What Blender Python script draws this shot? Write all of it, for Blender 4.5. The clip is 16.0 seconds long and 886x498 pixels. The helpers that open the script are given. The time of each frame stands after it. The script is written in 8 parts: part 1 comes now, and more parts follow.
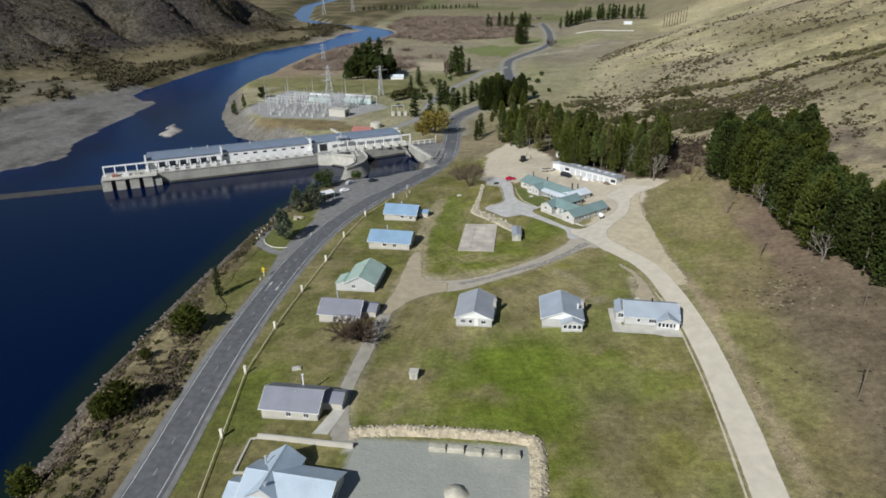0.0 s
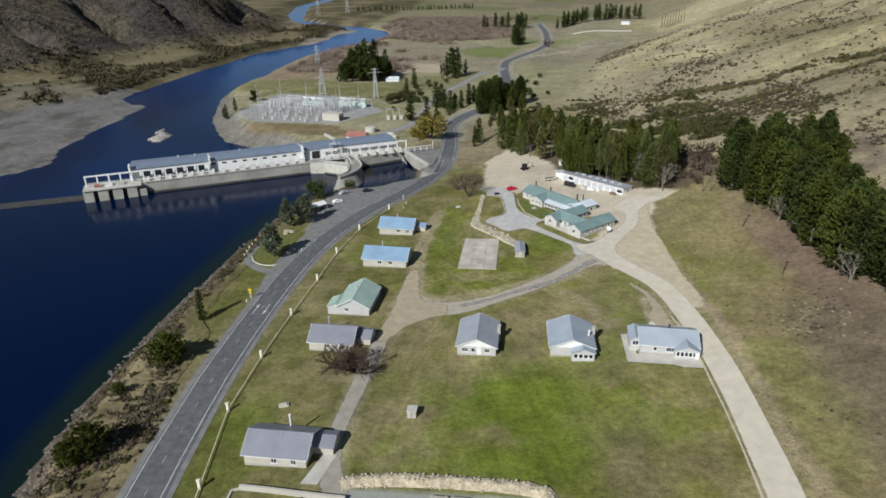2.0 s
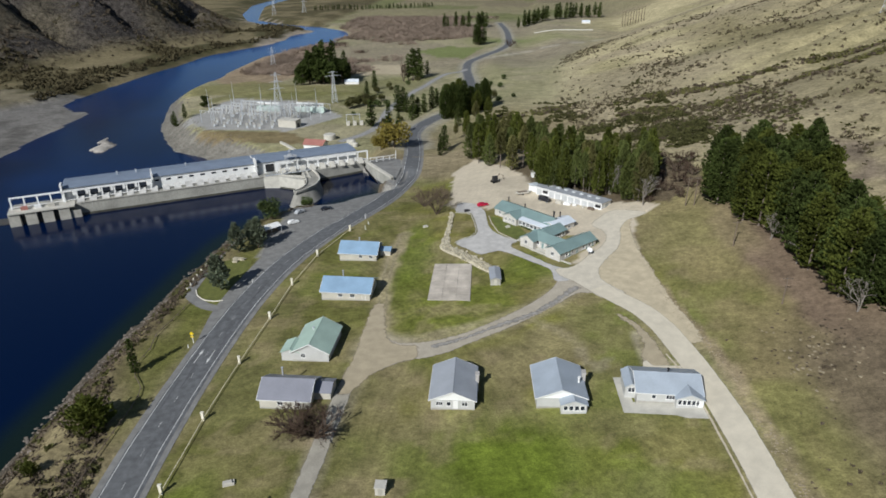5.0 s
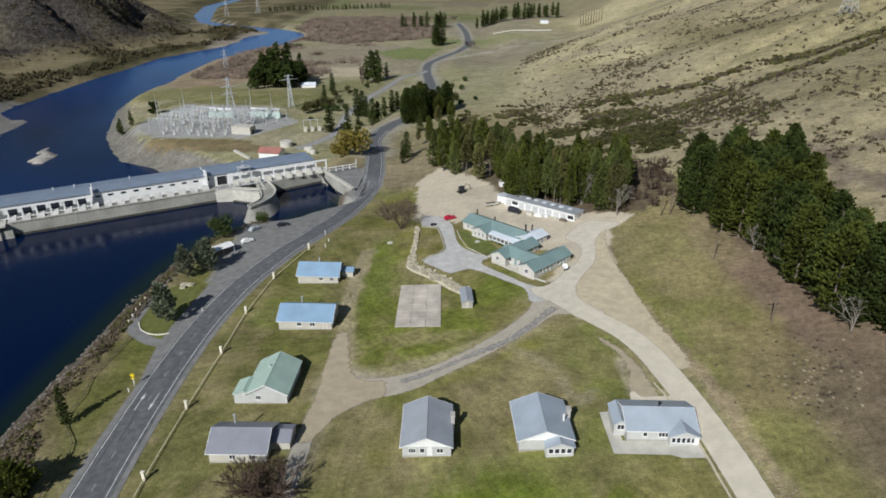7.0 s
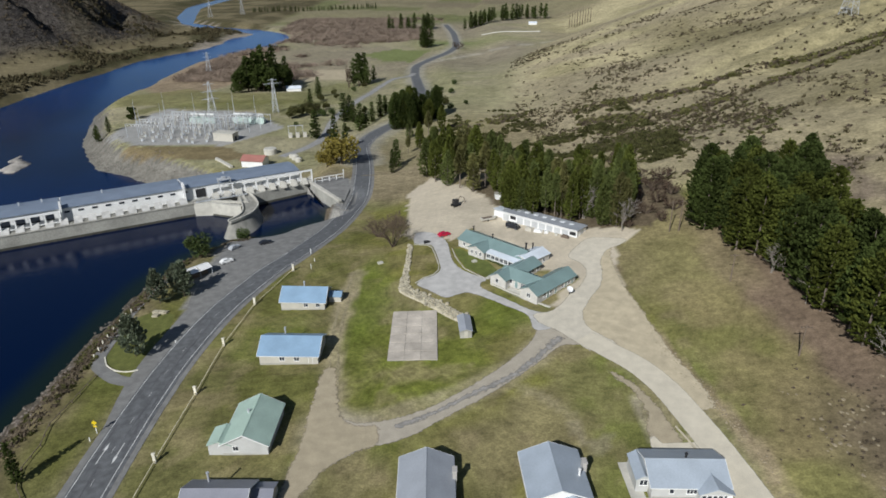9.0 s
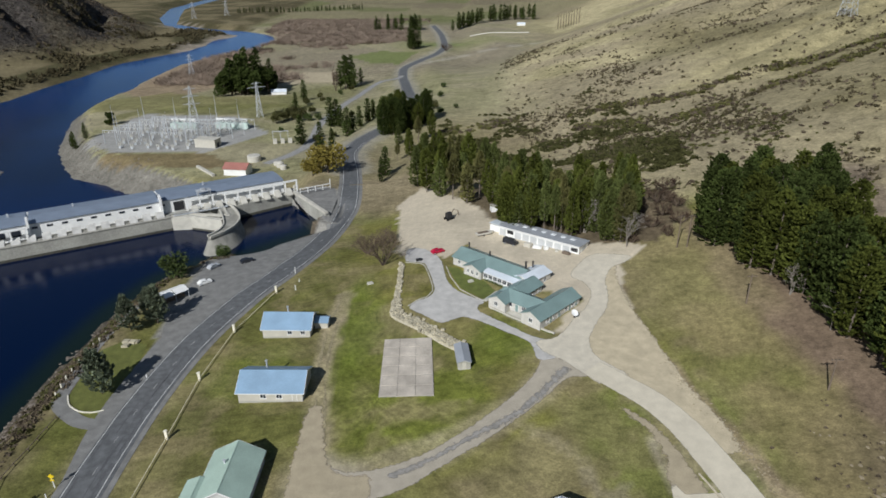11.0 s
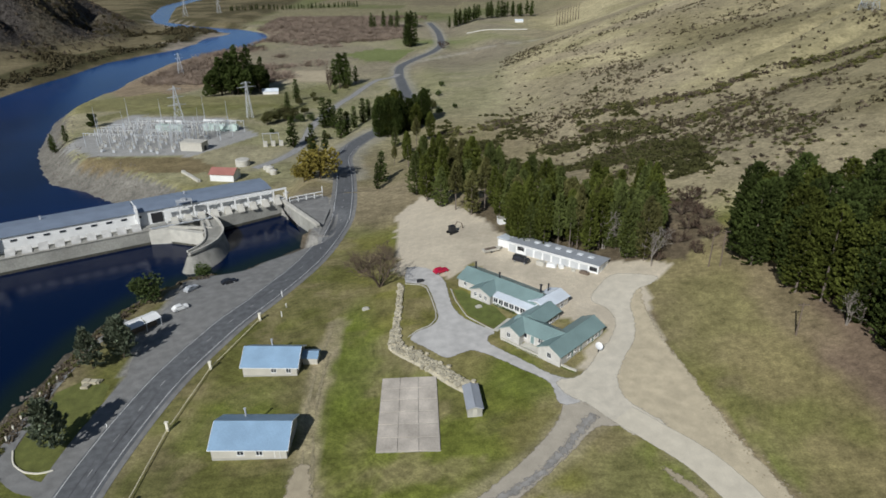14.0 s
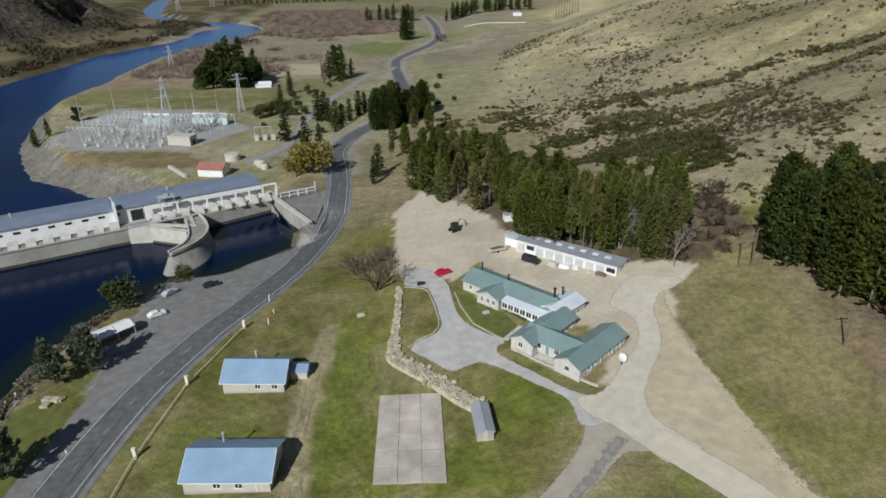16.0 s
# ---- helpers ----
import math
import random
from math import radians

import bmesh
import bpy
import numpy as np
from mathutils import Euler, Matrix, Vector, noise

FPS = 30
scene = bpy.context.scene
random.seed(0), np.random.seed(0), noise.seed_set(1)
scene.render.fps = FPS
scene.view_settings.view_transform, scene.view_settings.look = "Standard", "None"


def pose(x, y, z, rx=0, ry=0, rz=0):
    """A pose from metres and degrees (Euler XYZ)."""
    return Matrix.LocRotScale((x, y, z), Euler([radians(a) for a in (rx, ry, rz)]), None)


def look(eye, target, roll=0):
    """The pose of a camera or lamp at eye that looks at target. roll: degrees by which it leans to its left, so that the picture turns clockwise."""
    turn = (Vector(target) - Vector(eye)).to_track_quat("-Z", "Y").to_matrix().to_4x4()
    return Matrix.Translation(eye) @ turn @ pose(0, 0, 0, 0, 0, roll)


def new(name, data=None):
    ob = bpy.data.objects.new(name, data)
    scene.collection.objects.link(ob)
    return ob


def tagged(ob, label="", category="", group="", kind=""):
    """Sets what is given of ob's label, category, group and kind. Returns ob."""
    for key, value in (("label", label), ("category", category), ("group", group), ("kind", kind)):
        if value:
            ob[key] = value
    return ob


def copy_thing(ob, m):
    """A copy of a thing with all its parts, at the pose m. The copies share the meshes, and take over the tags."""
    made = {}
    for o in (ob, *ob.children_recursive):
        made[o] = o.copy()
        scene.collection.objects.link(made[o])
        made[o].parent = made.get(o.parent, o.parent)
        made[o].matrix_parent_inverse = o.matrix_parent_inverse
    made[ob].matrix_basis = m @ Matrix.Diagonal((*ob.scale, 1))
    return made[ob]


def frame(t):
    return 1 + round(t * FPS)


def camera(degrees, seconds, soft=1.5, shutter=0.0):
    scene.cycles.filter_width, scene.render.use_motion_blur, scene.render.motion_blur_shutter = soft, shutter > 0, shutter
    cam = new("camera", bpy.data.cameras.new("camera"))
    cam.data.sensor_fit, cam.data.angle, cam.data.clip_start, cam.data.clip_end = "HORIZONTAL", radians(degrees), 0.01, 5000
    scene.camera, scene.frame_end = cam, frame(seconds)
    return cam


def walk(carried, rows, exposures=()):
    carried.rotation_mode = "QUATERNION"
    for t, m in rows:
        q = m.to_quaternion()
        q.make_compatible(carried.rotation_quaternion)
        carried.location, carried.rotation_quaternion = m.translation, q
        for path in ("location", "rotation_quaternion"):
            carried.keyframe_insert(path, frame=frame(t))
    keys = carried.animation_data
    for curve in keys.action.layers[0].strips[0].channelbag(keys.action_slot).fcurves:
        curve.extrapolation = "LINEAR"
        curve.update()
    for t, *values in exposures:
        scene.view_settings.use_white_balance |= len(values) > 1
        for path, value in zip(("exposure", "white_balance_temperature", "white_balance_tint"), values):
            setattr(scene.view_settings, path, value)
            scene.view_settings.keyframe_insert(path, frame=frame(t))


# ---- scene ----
from mathutils.geometry import delaunay_2d_cdt

cam = camera(68.8, 16.0, soft=1.7)
PATH = [
    (0, (22.767, -199.747, 91.884), (22.514, -197.944, 91.057), -0.5),
    (0.5, (22.124, -196.506, 91.814), (21.873, -194.703, 90.987), -0.5),
    (1, (21.438, -192.737, 91.765), (21.19, -190.933, 90.938), -0.5),
    (1.5, (20.711, -189.523, 91.745), (20.466, -187.719, 90.918), -0.5),
    (2, (19.916, -185.599, 91.558), (19.675, -183.794, 90.731), -0.6),
    (2.5, (19.493, -182.157, 91.536), (19.252, -180.353, 90.707), -0.7),
    (3, (18.77, -178.258, 91.547), (18.535, -176.454, 90.717), -0.7),
    (3.5, (18.157, -174.867, 91.367), (17.927, -173.061, 90.537), -0.6),
    (4, (17.489, -170.779, 91.358), (17.268, -168.974, 90.527), -0.7),
    (4.5, (16.966, -167.466, 91.433), (16.777, -165.657, 90.601), -0.6),
    (5, (16.37, -163.544, 91.305), (16.238, -161.73, 90.473), -0.5),
    (7.5, (13.634, -144.623, 90.667), (13.625, -142.805, 89.835), -0.3),
    (8, (13.022, -140.387, 90.309), (13.019, -138.567, 89.479), -0.3),
    (8.5, (12.735, -136.848, 90.448), (12.74, -135.029, 89.617), -0.4),
    (9, (12.166, -132.691, 90.415), (12.186, -130.872, 89.584), -0.3),
    (11.5, (10.537, -114.569, 89.854), (10.596, -112.75, 89.024), -0.3),
    (12, (10.286, -110.775, 89.758), (10.347, -108.956, 88.928), -0.3),
    (12.5, (10.012, -107.528, 89.468), (10.074, -105.71, 88.637), -0.3),
    (13, (9.814, -103.495, 88.846), (9.877, -101.677, 88.014), -0.3),
    (13.5, (9.527, -100.306, 88.12), (9.592, -98.489, 87.288), -0.3),
    (14, (9.376, -96.505, 86.833), (9.443, -94.689, 85.997), -0.4),
    (14.5, (8.999, -93.253, 85.495), (9.069, -91.438, 84.657), -0.3),
    (15, (8.754, -89.346, 83.984), (8.826, -87.533, 83.143), -0.3),
    (15.5, (8.408, -85.814, 82.51), (8.483, -84.001, 81.668), -0.3),
    (16, (8.345, -81.498, 80.836), (8.422, -79.688, 79.991), -0.4),
]
walk(cam, [(t, look(eye, target, roll)) for t, eye, target, roll in PATH],
     [(0.0, -0.06, 6200, 9.0), (8.0, -0.09, 6200, 9.0), (16.0, -0.21, 6200, 9.0)])

# ---- light ----
SUN_AZ = math.atan2(-0.46, -0.89)        # towards the sun, clockwise from north (+y)
SUN_EL = radians(36)
world = bpy.data.worlds.new("sky")
scene.world = world
world.use_nodes = True
_n = world.node_tree.nodes
_sky = _n.new("ShaderNodeTexSky")
_sky.sky_type = "NISHITA"
_sky.sun_disc = False
_sky.sun_elevation = SUN_EL
_sky.sun_rotation = SUN_AZ
_sky.air_density, _sky.dust_density, _sky.ozone_density = 1.0, 0.6, 1.5
world.node_tree.links.new(_sky.outputs[0], _n["Background"].inputs[0])
_n["Background"].inputs[1].default_value = 0.05
sun = new("sun", bpy.data.lights.new("sun", "SUN"))
sun.data.energy, sun.data.angle, sun.data.color = 4.7, radians(0.53), (1.0, 0.975, 0.935)
sun.matrix_world = look((math.sin(SUN_AZ) * 300, math.cos(SUN_AZ) * 300, 300 * math.tan(SUN_EL)), (0, 0, 0))


# ---- materials ----
def material(name, colour, rough=0.8, metal=0.0, vary=0.15, scale=1.0, bump=0.0, bump_scale=8.0, coarse=0.12, random_hue=0.0, spec=0.3):
    """A surface with fine grain and coarse stains, in metres."""
    m = bpy.data.materials.new(name)
    m.use_nodes = True
    t = m.node_tree
    n, l = t.nodes, t.links
    p = n["Principled BSDF"]
    p.inputs["Roughness"].default_value = rough
    p.inputs["Metallic"].default_value = metal
    p.inputs["Specular IOR Level"].default_value = spec
    geo = n.new("ShaderNodeNewGeometry")
    fine = n.new("ShaderNodeTexNoise")
    fine.inputs["Scale"].default_value = 6.0 / scale
    fine.inputs["Detail"].default_value = 5
    big = n.new("ShaderNodeTexNoise")
    big.inputs["Scale"].default_value = 0.35 / scale
    big.inputs["Detail"].default_value = 3
    for k in (fine, big):
        l.new(geo.outputs["Position"], k.inputs["Vector"])
    a = n.new("ShaderNodeMapRange")
    a.inputs[1].default_value, a.inputs[2].default_value = 0.3, 0.7
    a.inputs[3].default_value, a.inputs[4].default_value = 1 - vary, 1 + vary
    l.new(fine.outputs["Fac"], a.inputs[0])
    b = n.new("ShaderNodeMapRange")
    b.inputs[1].default_value, b.inputs[2].default_value = 0.3, 0.7
    b.inputs[3].default_value, b.inputs[4].default_value = 1 - coarse, 1 + coarse
    l.new(big.outputs["Fac"], b.inputs[0])
    mul = n.new("ShaderNodeMath")
    mul.operation = "MULTIPLY"
    l.new(a.outputs[0], mul.inputs[0])
    l.new(b.outputs[0], mul.inputs[1])
    last = mul.outputs[0]
    if random_hue:
        info = n.new("ShaderNodeObjectInfo")
        c = n.new("ShaderNodeMapRange")
        c.inputs[3].default_value, c.inputs[4].default_value = 1 - random_hue, 1 + random_hue
        l.new(info.outputs["Random"], c.inputs[0])
        mm = n.new("ShaderNodeMath")
        mm.operation = "MULTIPLY"
        l.new(last, mm.inputs[0])
        l.new(c.outputs[0], mm.inputs[1])
        last = mm.outputs[0]
    v = n.new("ShaderNodeVectorMath")
    v.operation = "SCALE"
    v.inputs[0].default_value = colour
    l.new(last, v.inputs["Scale"])
    l.new(v.outputs[0], p.inputs["Base Color"])
    if bump:
        bt = n.new("ShaderNodeTexNoise")
        bt.inputs["Scale"].default_value = bump_scale
        bt.inputs["Detail"].default_value = 4
        l.new(geo.outputs["Position"], bt.inputs["Vector"])
        bn = n.new("ShaderNodeBump")
        bn.inputs["Strength"].default_value = bump
        bn.inputs["Distance"].default_value = 0.05
        l.new(bt.outputs["Fac"], bn.inputs["Height"])
        l.new(bn.outputs[0], p.inputs["Normal"])
    return m


def ribbed(name, colour, rough=0.45, pitch=0.25):
    """Corrugated painted iron: ribs run down the slope (local y of the roof)."""
    m = material(name, colour, rough, 0.0, vary=0.07, scale=1.5, coarse=0.10, spec=0.5)
    t = m.node_tree
    n, l = t.nodes, t.links
    tc = n.new("ShaderNodeTexCoord")
    w = n.new("ShaderNodeTexWave")
    w.wave_type, w.bands_direction = "BANDS", "X"
    w.inputs["Scale"].default_value = 0.314 / pitch
    l.new(tc.outputs["Object"], w.inputs["Vector"])
    bn = n.new("ShaderNodeBump")
    bn.inputs["Strength"].default_value = 0.35
    bn.inputs["Distance"].default_value = 0.03
    l.new(w.outputs["Fac"], bn.inputs["Height"])
    l.new(bn.outputs[0], n["Principled BSDF"].inputs["Normal"])
    return m


def water_material(name, colour, wave, rough, strength, patch=0.0, far_sky=None, reach=(0, 1), bed=None):
    m = bpy.data.materials.new(name)
    m.use_nodes = True
    t = m.node_tree
    n, l = t.nodes, t.links
    p = n["Principled BSDF"]
    p.inputs["Roughness"].default_value = rough
    p.inputs["IOR"].default_value = 1.36
    p.inputs["Specular IOR Level"].default_value = 0.25
    geo = n.new("ShaderNodeNewGeometry")
    a = n.new("ShaderNodeTexNoise")
    a.inputs["Scale"].default_value = wave
    a.inputs["Detail"].default_value = 5
    b = n.new("ShaderNodeTexNoise")
    b.inputs["Scale"].default_value = 0.012
    b.inputs["Detail"].default_value = 4
    for k in (a, b):
        l.new(geo.outputs["Position"], k.inputs["Vector"])
    mr = n.new("ShaderNodeMapRange")
    mr.inputs[1].default_value, mr.inputs[2].default_value = 0.35, 0.65
    mr.inputs[3].default_value, mr.inputs[4].default_value = 1 - patch, 1 + patch
    l.new(b.outputs["Fac"], mr.inputs[0])
    v = n.new("ShaderNodeVectorMath")
    v.operation = "SCALE"
    v.inputs[0].default_value = colour
    l.new(mr.outputs[0], v.inputs["Scale"])
    colour_out = v.outputs[0]
    if far_sky:                                  # sky reflection painted in: bluer and brighter up the valley
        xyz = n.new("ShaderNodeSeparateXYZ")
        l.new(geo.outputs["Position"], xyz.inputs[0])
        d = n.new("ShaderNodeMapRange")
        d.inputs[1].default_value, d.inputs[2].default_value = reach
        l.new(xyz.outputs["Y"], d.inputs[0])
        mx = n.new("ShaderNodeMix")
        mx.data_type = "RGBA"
        mx.inputs[7].default_value = (*far_sky, 1)
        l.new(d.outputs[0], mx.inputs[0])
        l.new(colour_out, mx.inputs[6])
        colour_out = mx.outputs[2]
    if bed:                                      # the bed shows through near the shore
        dep = n.new("ShaderNodeAttribute")
        dep.attribute_name = "depth"
        ramp = n.new("ShaderNodeMapRange")
        ramp.interpolation_type = "SMOOTHSTEP"
        ramp.inputs[1].default_value, ramp.inputs[2].default_value = 1.0, 11.0
        ramp.inputs[3].default_value, ramp.inputs[4].default_value = 1.0, 0.0
        l.new(dep.outputs["Fac"], ramp.inputs[0])
        mb = n.new("ShaderNodeMix")
        mb.data_type = "RGBA"
        mb.inputs[7].default_value = (*bed, 1)
        l.new(ramp.outputs[0], mb.inputs[0])
        l.new(colour_out, mb.inputs[6])
        colour_out = mb.outputs[2]
    l.new(colour_out, p.inputs["Base Color"])
    bn = n.new("ShaderNodeBump")
    bn.inputs["Strength"].default_value = strength
    bn.inputs["Distance"].default_value = 0.2
    l.new(a.outputs["Fac"], bn.inputs["Height"])
    l.new(bn.outputs[0], p.inputs["Normal"])
    return m


def land_material():
    """Ground cover: the broad cover comes from the sheet's own colours, the tufts and grit from noise."""
    m = bpy.data.materials.new("land")
    m.use_nodes = True
    t = m.node_tree
    n, l = t.nodes, t.links
    p = n["Principled BSDF"]
    p.inputs["Roughness"].default_value = 0.95
    p.inputs["Specular IOR Level"].default_value = 0.1
    geo = n.new("ShaderNodeNewGeometry")
    at = n.new("ShaderNodeAttribute")
    at.attribute_name = "cover"
    fac = None
    for scale, amount in ((2.6, 0.24), (0.7, 0.28), (0.17, 0.26), (0.04, 0.16)):
        k = n.new("ShaderNodeTexNoise")
        k.inputs["Scale"].default_value = scale
        k.inputs["Detail"].default_value = 6
        k.inputs["Roughness"].default_value = 0.65
        l.new(geo.outputs["Position"], k.inputs["Vector"])
        r = n.new("ShaderNodeMapRange")
        r.inputs[1].default_value, r.inputs[2].default_value = 0.32, 0.68
        r.inputs[3].default_value, r.inputs[4].default_value = 1 - amount, 1 + amount
        l.new(k.outputs["Fac"], r.inputs[0])
        if fac is None:
            fac = r.outputs[0]
        else:
            q = n.new("ShaderNodeMath")
            q.operation = "MULTIPLY"
            l.new(fac, q.inputs[0])
            l.new(r.outputs[0], q.inputs[1])
            fac = q.outputs[0]
    mix = n.new("ShaderNodeMapRange")            # alpha of the cover says how tufted it is
    mix.inputs[3].default_value = 1.0
    mix.clamp = False
    l.new(at.outputs["Alpha"], mix.inputs[0])
    l.new(fac, mix.inputs[4])
    v = n.new("ShaderNodeVectorMath")
    v.operation = "SCALE"
    l.new(at.outputs["Color"], v.inputs[0])
    low = n.new("ShaderNodeMath")
    low.operation = "MAXIMUM"
    low.inputs[1].default_value = 0.12
    l.new(mix.outputs[0], low.inputs[0])
    l.new(low.outputs[0], v.inputs["Scale"])
    l.new(v.outputs[0], p.inputs["Base Color"])
    bt = n.new("ShaderNodeTexNoise")
    bt.inputs["Scale"].default_value = 1.6
    bt.inputs["Detail"].default_value = 6
    l.new(geo.outputs["Position"], bt.inputs["Vector"])
    bn = n.new("ShaderNodeBump")
    bn.inputs["Strength"].default_value = 0.5
    bn.inputs["Distance"].default_value = 0.25
    l.new(bt.outputs["Fac"], bn.inputs["Height"])
    crag = n.new("ShaderNodeTexNoise")           # crags, only where the cover is roughest
    crag.inputs["Scale"].default_value = 0.06
    crag.inputs["Detail"].default_value = 9
    crag.inputs["Roughness"].default_value = 0.7
    l.new(geo.outputs["Position"], crag.inputs["Vector"])
    steep = n.new("ShaderNodeMapRange")
    steep.inputs[1].default_value, steep.inputs[2].default_value = 1.05, 1.8
    l.new(at.outputs["Alpha"], steep.inputs[0])
    cb = n.new("ShaderNodeBump")
    cb.inputs["Distance"].default_value = 9.0
    l.new(steep.outputs[0], cb.inputs["Strength"])
    l.new(crag.outputs["Fac"], cb.inputs["Height"])
    l.new(bn.outputs[0], cb.inputs["Normal"])
    l.new(cb.outputs[0], p.inputs["Normal"])
    return m


def leafy(m, amount=0.35):
    """Lets some light through leaves and needles."""
    t = m.node_tree
    n, l = t.nodes, t.links
    p = n["Principled BSDF"]
    through_ = n.new("ShaderNodeBsdfTranslucent")
    mix = n.new("ShaderNodeMixShader")
    mix.inputs[0].default_value = amount
    l.new(p.inputs["Base Color"].links[0].from_socket, through_.inputs["Color"])
    l.new(p.outputs[0], mix.inputs[1])
    l.new(through_.outputs[0], mix.inputs[2])
    l.new(mix.outputs[0], n["Material Output"].inputs["Surface"])
    return m


def worn_edge(m, width=0.9, ragged=1.3, scale=0.9):
    """A sheet of gravel or seal that thins out raggedly towards its rim."""
    t = m.node_tree
    n, l = t.nodes, t.links
    rim = n.new("ShaderNodeAttribute")
    rim.attribute_name = "rim"
    geo = n.new("ShaderNodeNewGeometry")
    k = n.new("ShaderNodeTexNoise")
    k.inputs["Scale"].default_value = scale
    k.inputs["Detail"].default_value = 5
    k.inputs["Roughness"].default_value = 0.65
    l.new(geo.outputs["Position"], k.inputs["Vector"])
    r = n.new("ShaderNodeMapRange")
    r.inputs[1].default_value, r.inputs[2].default_value = 0.25, 0.75
    r.inputs[3].default_value, r.inputs[4].default_value = -ragged, ragged * 0.6
    l.new(k.outputs["Fac"], r.inputs[0])
    add = n.new("ShaderNodeMath")
    l.new(rim.outputs["Fac"], add.inputs[0])
    l.new(r.outputs[0], add.inputs[1])
    f = n.new("ShaderNodeMapRange")
    f.interpolation_type = "SMOOTHSTEP"
    f.inputs[1].default_value, f.inputs[2].default_value = 0.0, width
    l.new(add.outputs[0], f.inputs[0])
    clear = n.new("ShaderNodeBsdfTransparent")
    mix = n.new("ShaderNodeMixShader")
    l.new(f.outputs[0], mix.inputs[0])
    l.new(clear.outputs[0], mix.inputs[1])
    l.new(n["Principled BSDF"].outputs[0], mix.inputs[2])
    l.new(mix.outputs[0], n["Material Output"].inputs["Surface"])
    return m


M_LAND = land_material()
M_LAKE = water_material("lake_water", (0.0003, 0.0058, 0.029), 0.5, 0.15, 0.2, bed=(0.007, 0.015, 0.013))
# the river's second colour is the far sky reflection, mixed in along y
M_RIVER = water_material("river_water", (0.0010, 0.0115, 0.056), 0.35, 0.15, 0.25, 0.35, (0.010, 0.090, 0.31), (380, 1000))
M_ASPHALT = material("asphalt", (0.122, 0.126, 0.130), 0.9, vary=0.16, scale=0.6, coarse=0.24, bump=0.3)
M_SHOULDER = material("chip_seal_shoulder", (0.205, 0.202, 0.192), 0.95, vary=0.16, scale=0.8, coarse=0.18, bump=0.4)
M_TAR = material("tar_strip", (0.10, 0.10, 0.105), 0.7, vary=0.2)
M_PAINT = material("road_paint", (0.62, 0.62, 0.60), 0.7, vary=0.2, scale=0.5)
M_WORN_PAINT = material("worn_road_paint", (0.40, 0.40, 0.39), 0.75, vary=0.35, scale=0.25)
M_GRAVEL = worn_edge(material("pale_gravel", (0.605, 0.55, 0.435), 0.95, vary=0.10, scale=0.8, coarse=0.08, bump=0.4), 0.3, 0.16)
M_TRACK = worn_edge(material("worn_track", (0.40, 0.34, 0.235), 0.95, vary=0.16, scale=0.8, coarse=0.10, bump=0.4), 0.7, 0.9)
M_DRIVE = worn_edge(material("grey_gravel_drive", (0.34, 0.315, 0.26), 0.95, vary=0.12, scale=0.8, coarse=0.14, bump=0.4), 0.5, 0.6)
M_TRACK2 = worn_edge(material("gravelled_drive", (0.415, 0.37, 0.295), 0.95, vary=0.12, scale=0.8, coarse=0.09, bump=0.4), 0.45, 0.5)
M_LODGE_DRIVE = worn_edge(material("pale_seal", (0.47, 0.455, 0.43), 0.9, vary=0.10, scale=0.8, coarse=0.14, bump=0.3), 0.3, 0.35)
M_ROOF_SLATE = ribbed("slate_grey_iron", (0.235, 0.24, 0.275))
M_CHIMNEY = material("chimney_render", (0.45, 0.43, 0.40), 0.9, vary=0.1)
M_SEAL = worn_edge(material("old_grey_seal", (0.29, 0.285, 0.275), 0.9, vary=0.14, scale=0.7, coarse=0.18, bump=0.3), 0.3, 0.35)
M_CONC = material("concrete", (0.38, 0.365, 0.32), 0.9, vary=0.14, scale=0.8, coarse=0.18, bump=0.2)
M_CONC_PALE = material("pale_concrete", (0.50, 0.48, 0.42), 0.9, vary=0.10, scale=0.8, coarse=0.12, bump=0.2)
M_CONC_DARK = material("weathered_concrete", (0.29, 0.28, 0.245), 0.9, vary=0.22, scale=1.2, coarse=0.25, bump=0.3)
M_WHITE = material("white_paint", (0.78, 0.78, 0.76), 0.6, vary=0.05, coarse=0.06)
M_CREAM = material("cream_weatherboard", (0.50, 0.475, 0.41), 0.7, vary=0.06, coarse=0.08)
M_PALEWALL = material("pale_grey_weatherboard", (0.50, 0.50, 0.48), 0.7, vary=0.06, coarse=0.08)
def lapped(m, board=0.19):
    """Horizontal weatherboards, lapped every board metres."""
    n, l = m.node_tree.nodes, m.node_tree.links
    tc = n.new("ShaderNodeTexCoord")
    xyz = n.new("ShaderNodeSeparateXYZ")
    l.new(tc.outputs["Object"], xyz.inputs[0])
    f = n.new("ShaderNodeMath")
    f.operation = "DIVIDE"
    f.inputs[1].default_value = board
    l.new(xyz.outputs["Z"], f.inputs[0])
    g = n.new("ShaderNodeMath")
    g.operation = "FRACT"
    l.new(f.outputs[0], g.inputs[0])
    bn = n.new("ShaderNodeBump")
    bn.invert = True
    bn.inputs["Strength"].default_value = 0.6
    bn.inputs["Distance"].default_value = 0.03
    l.new(g.outputs[0], bn.inputs["Height"])
    l.new(bn.outputs[0], n["Principled BSDF"].inputs["Normal"])
    return m


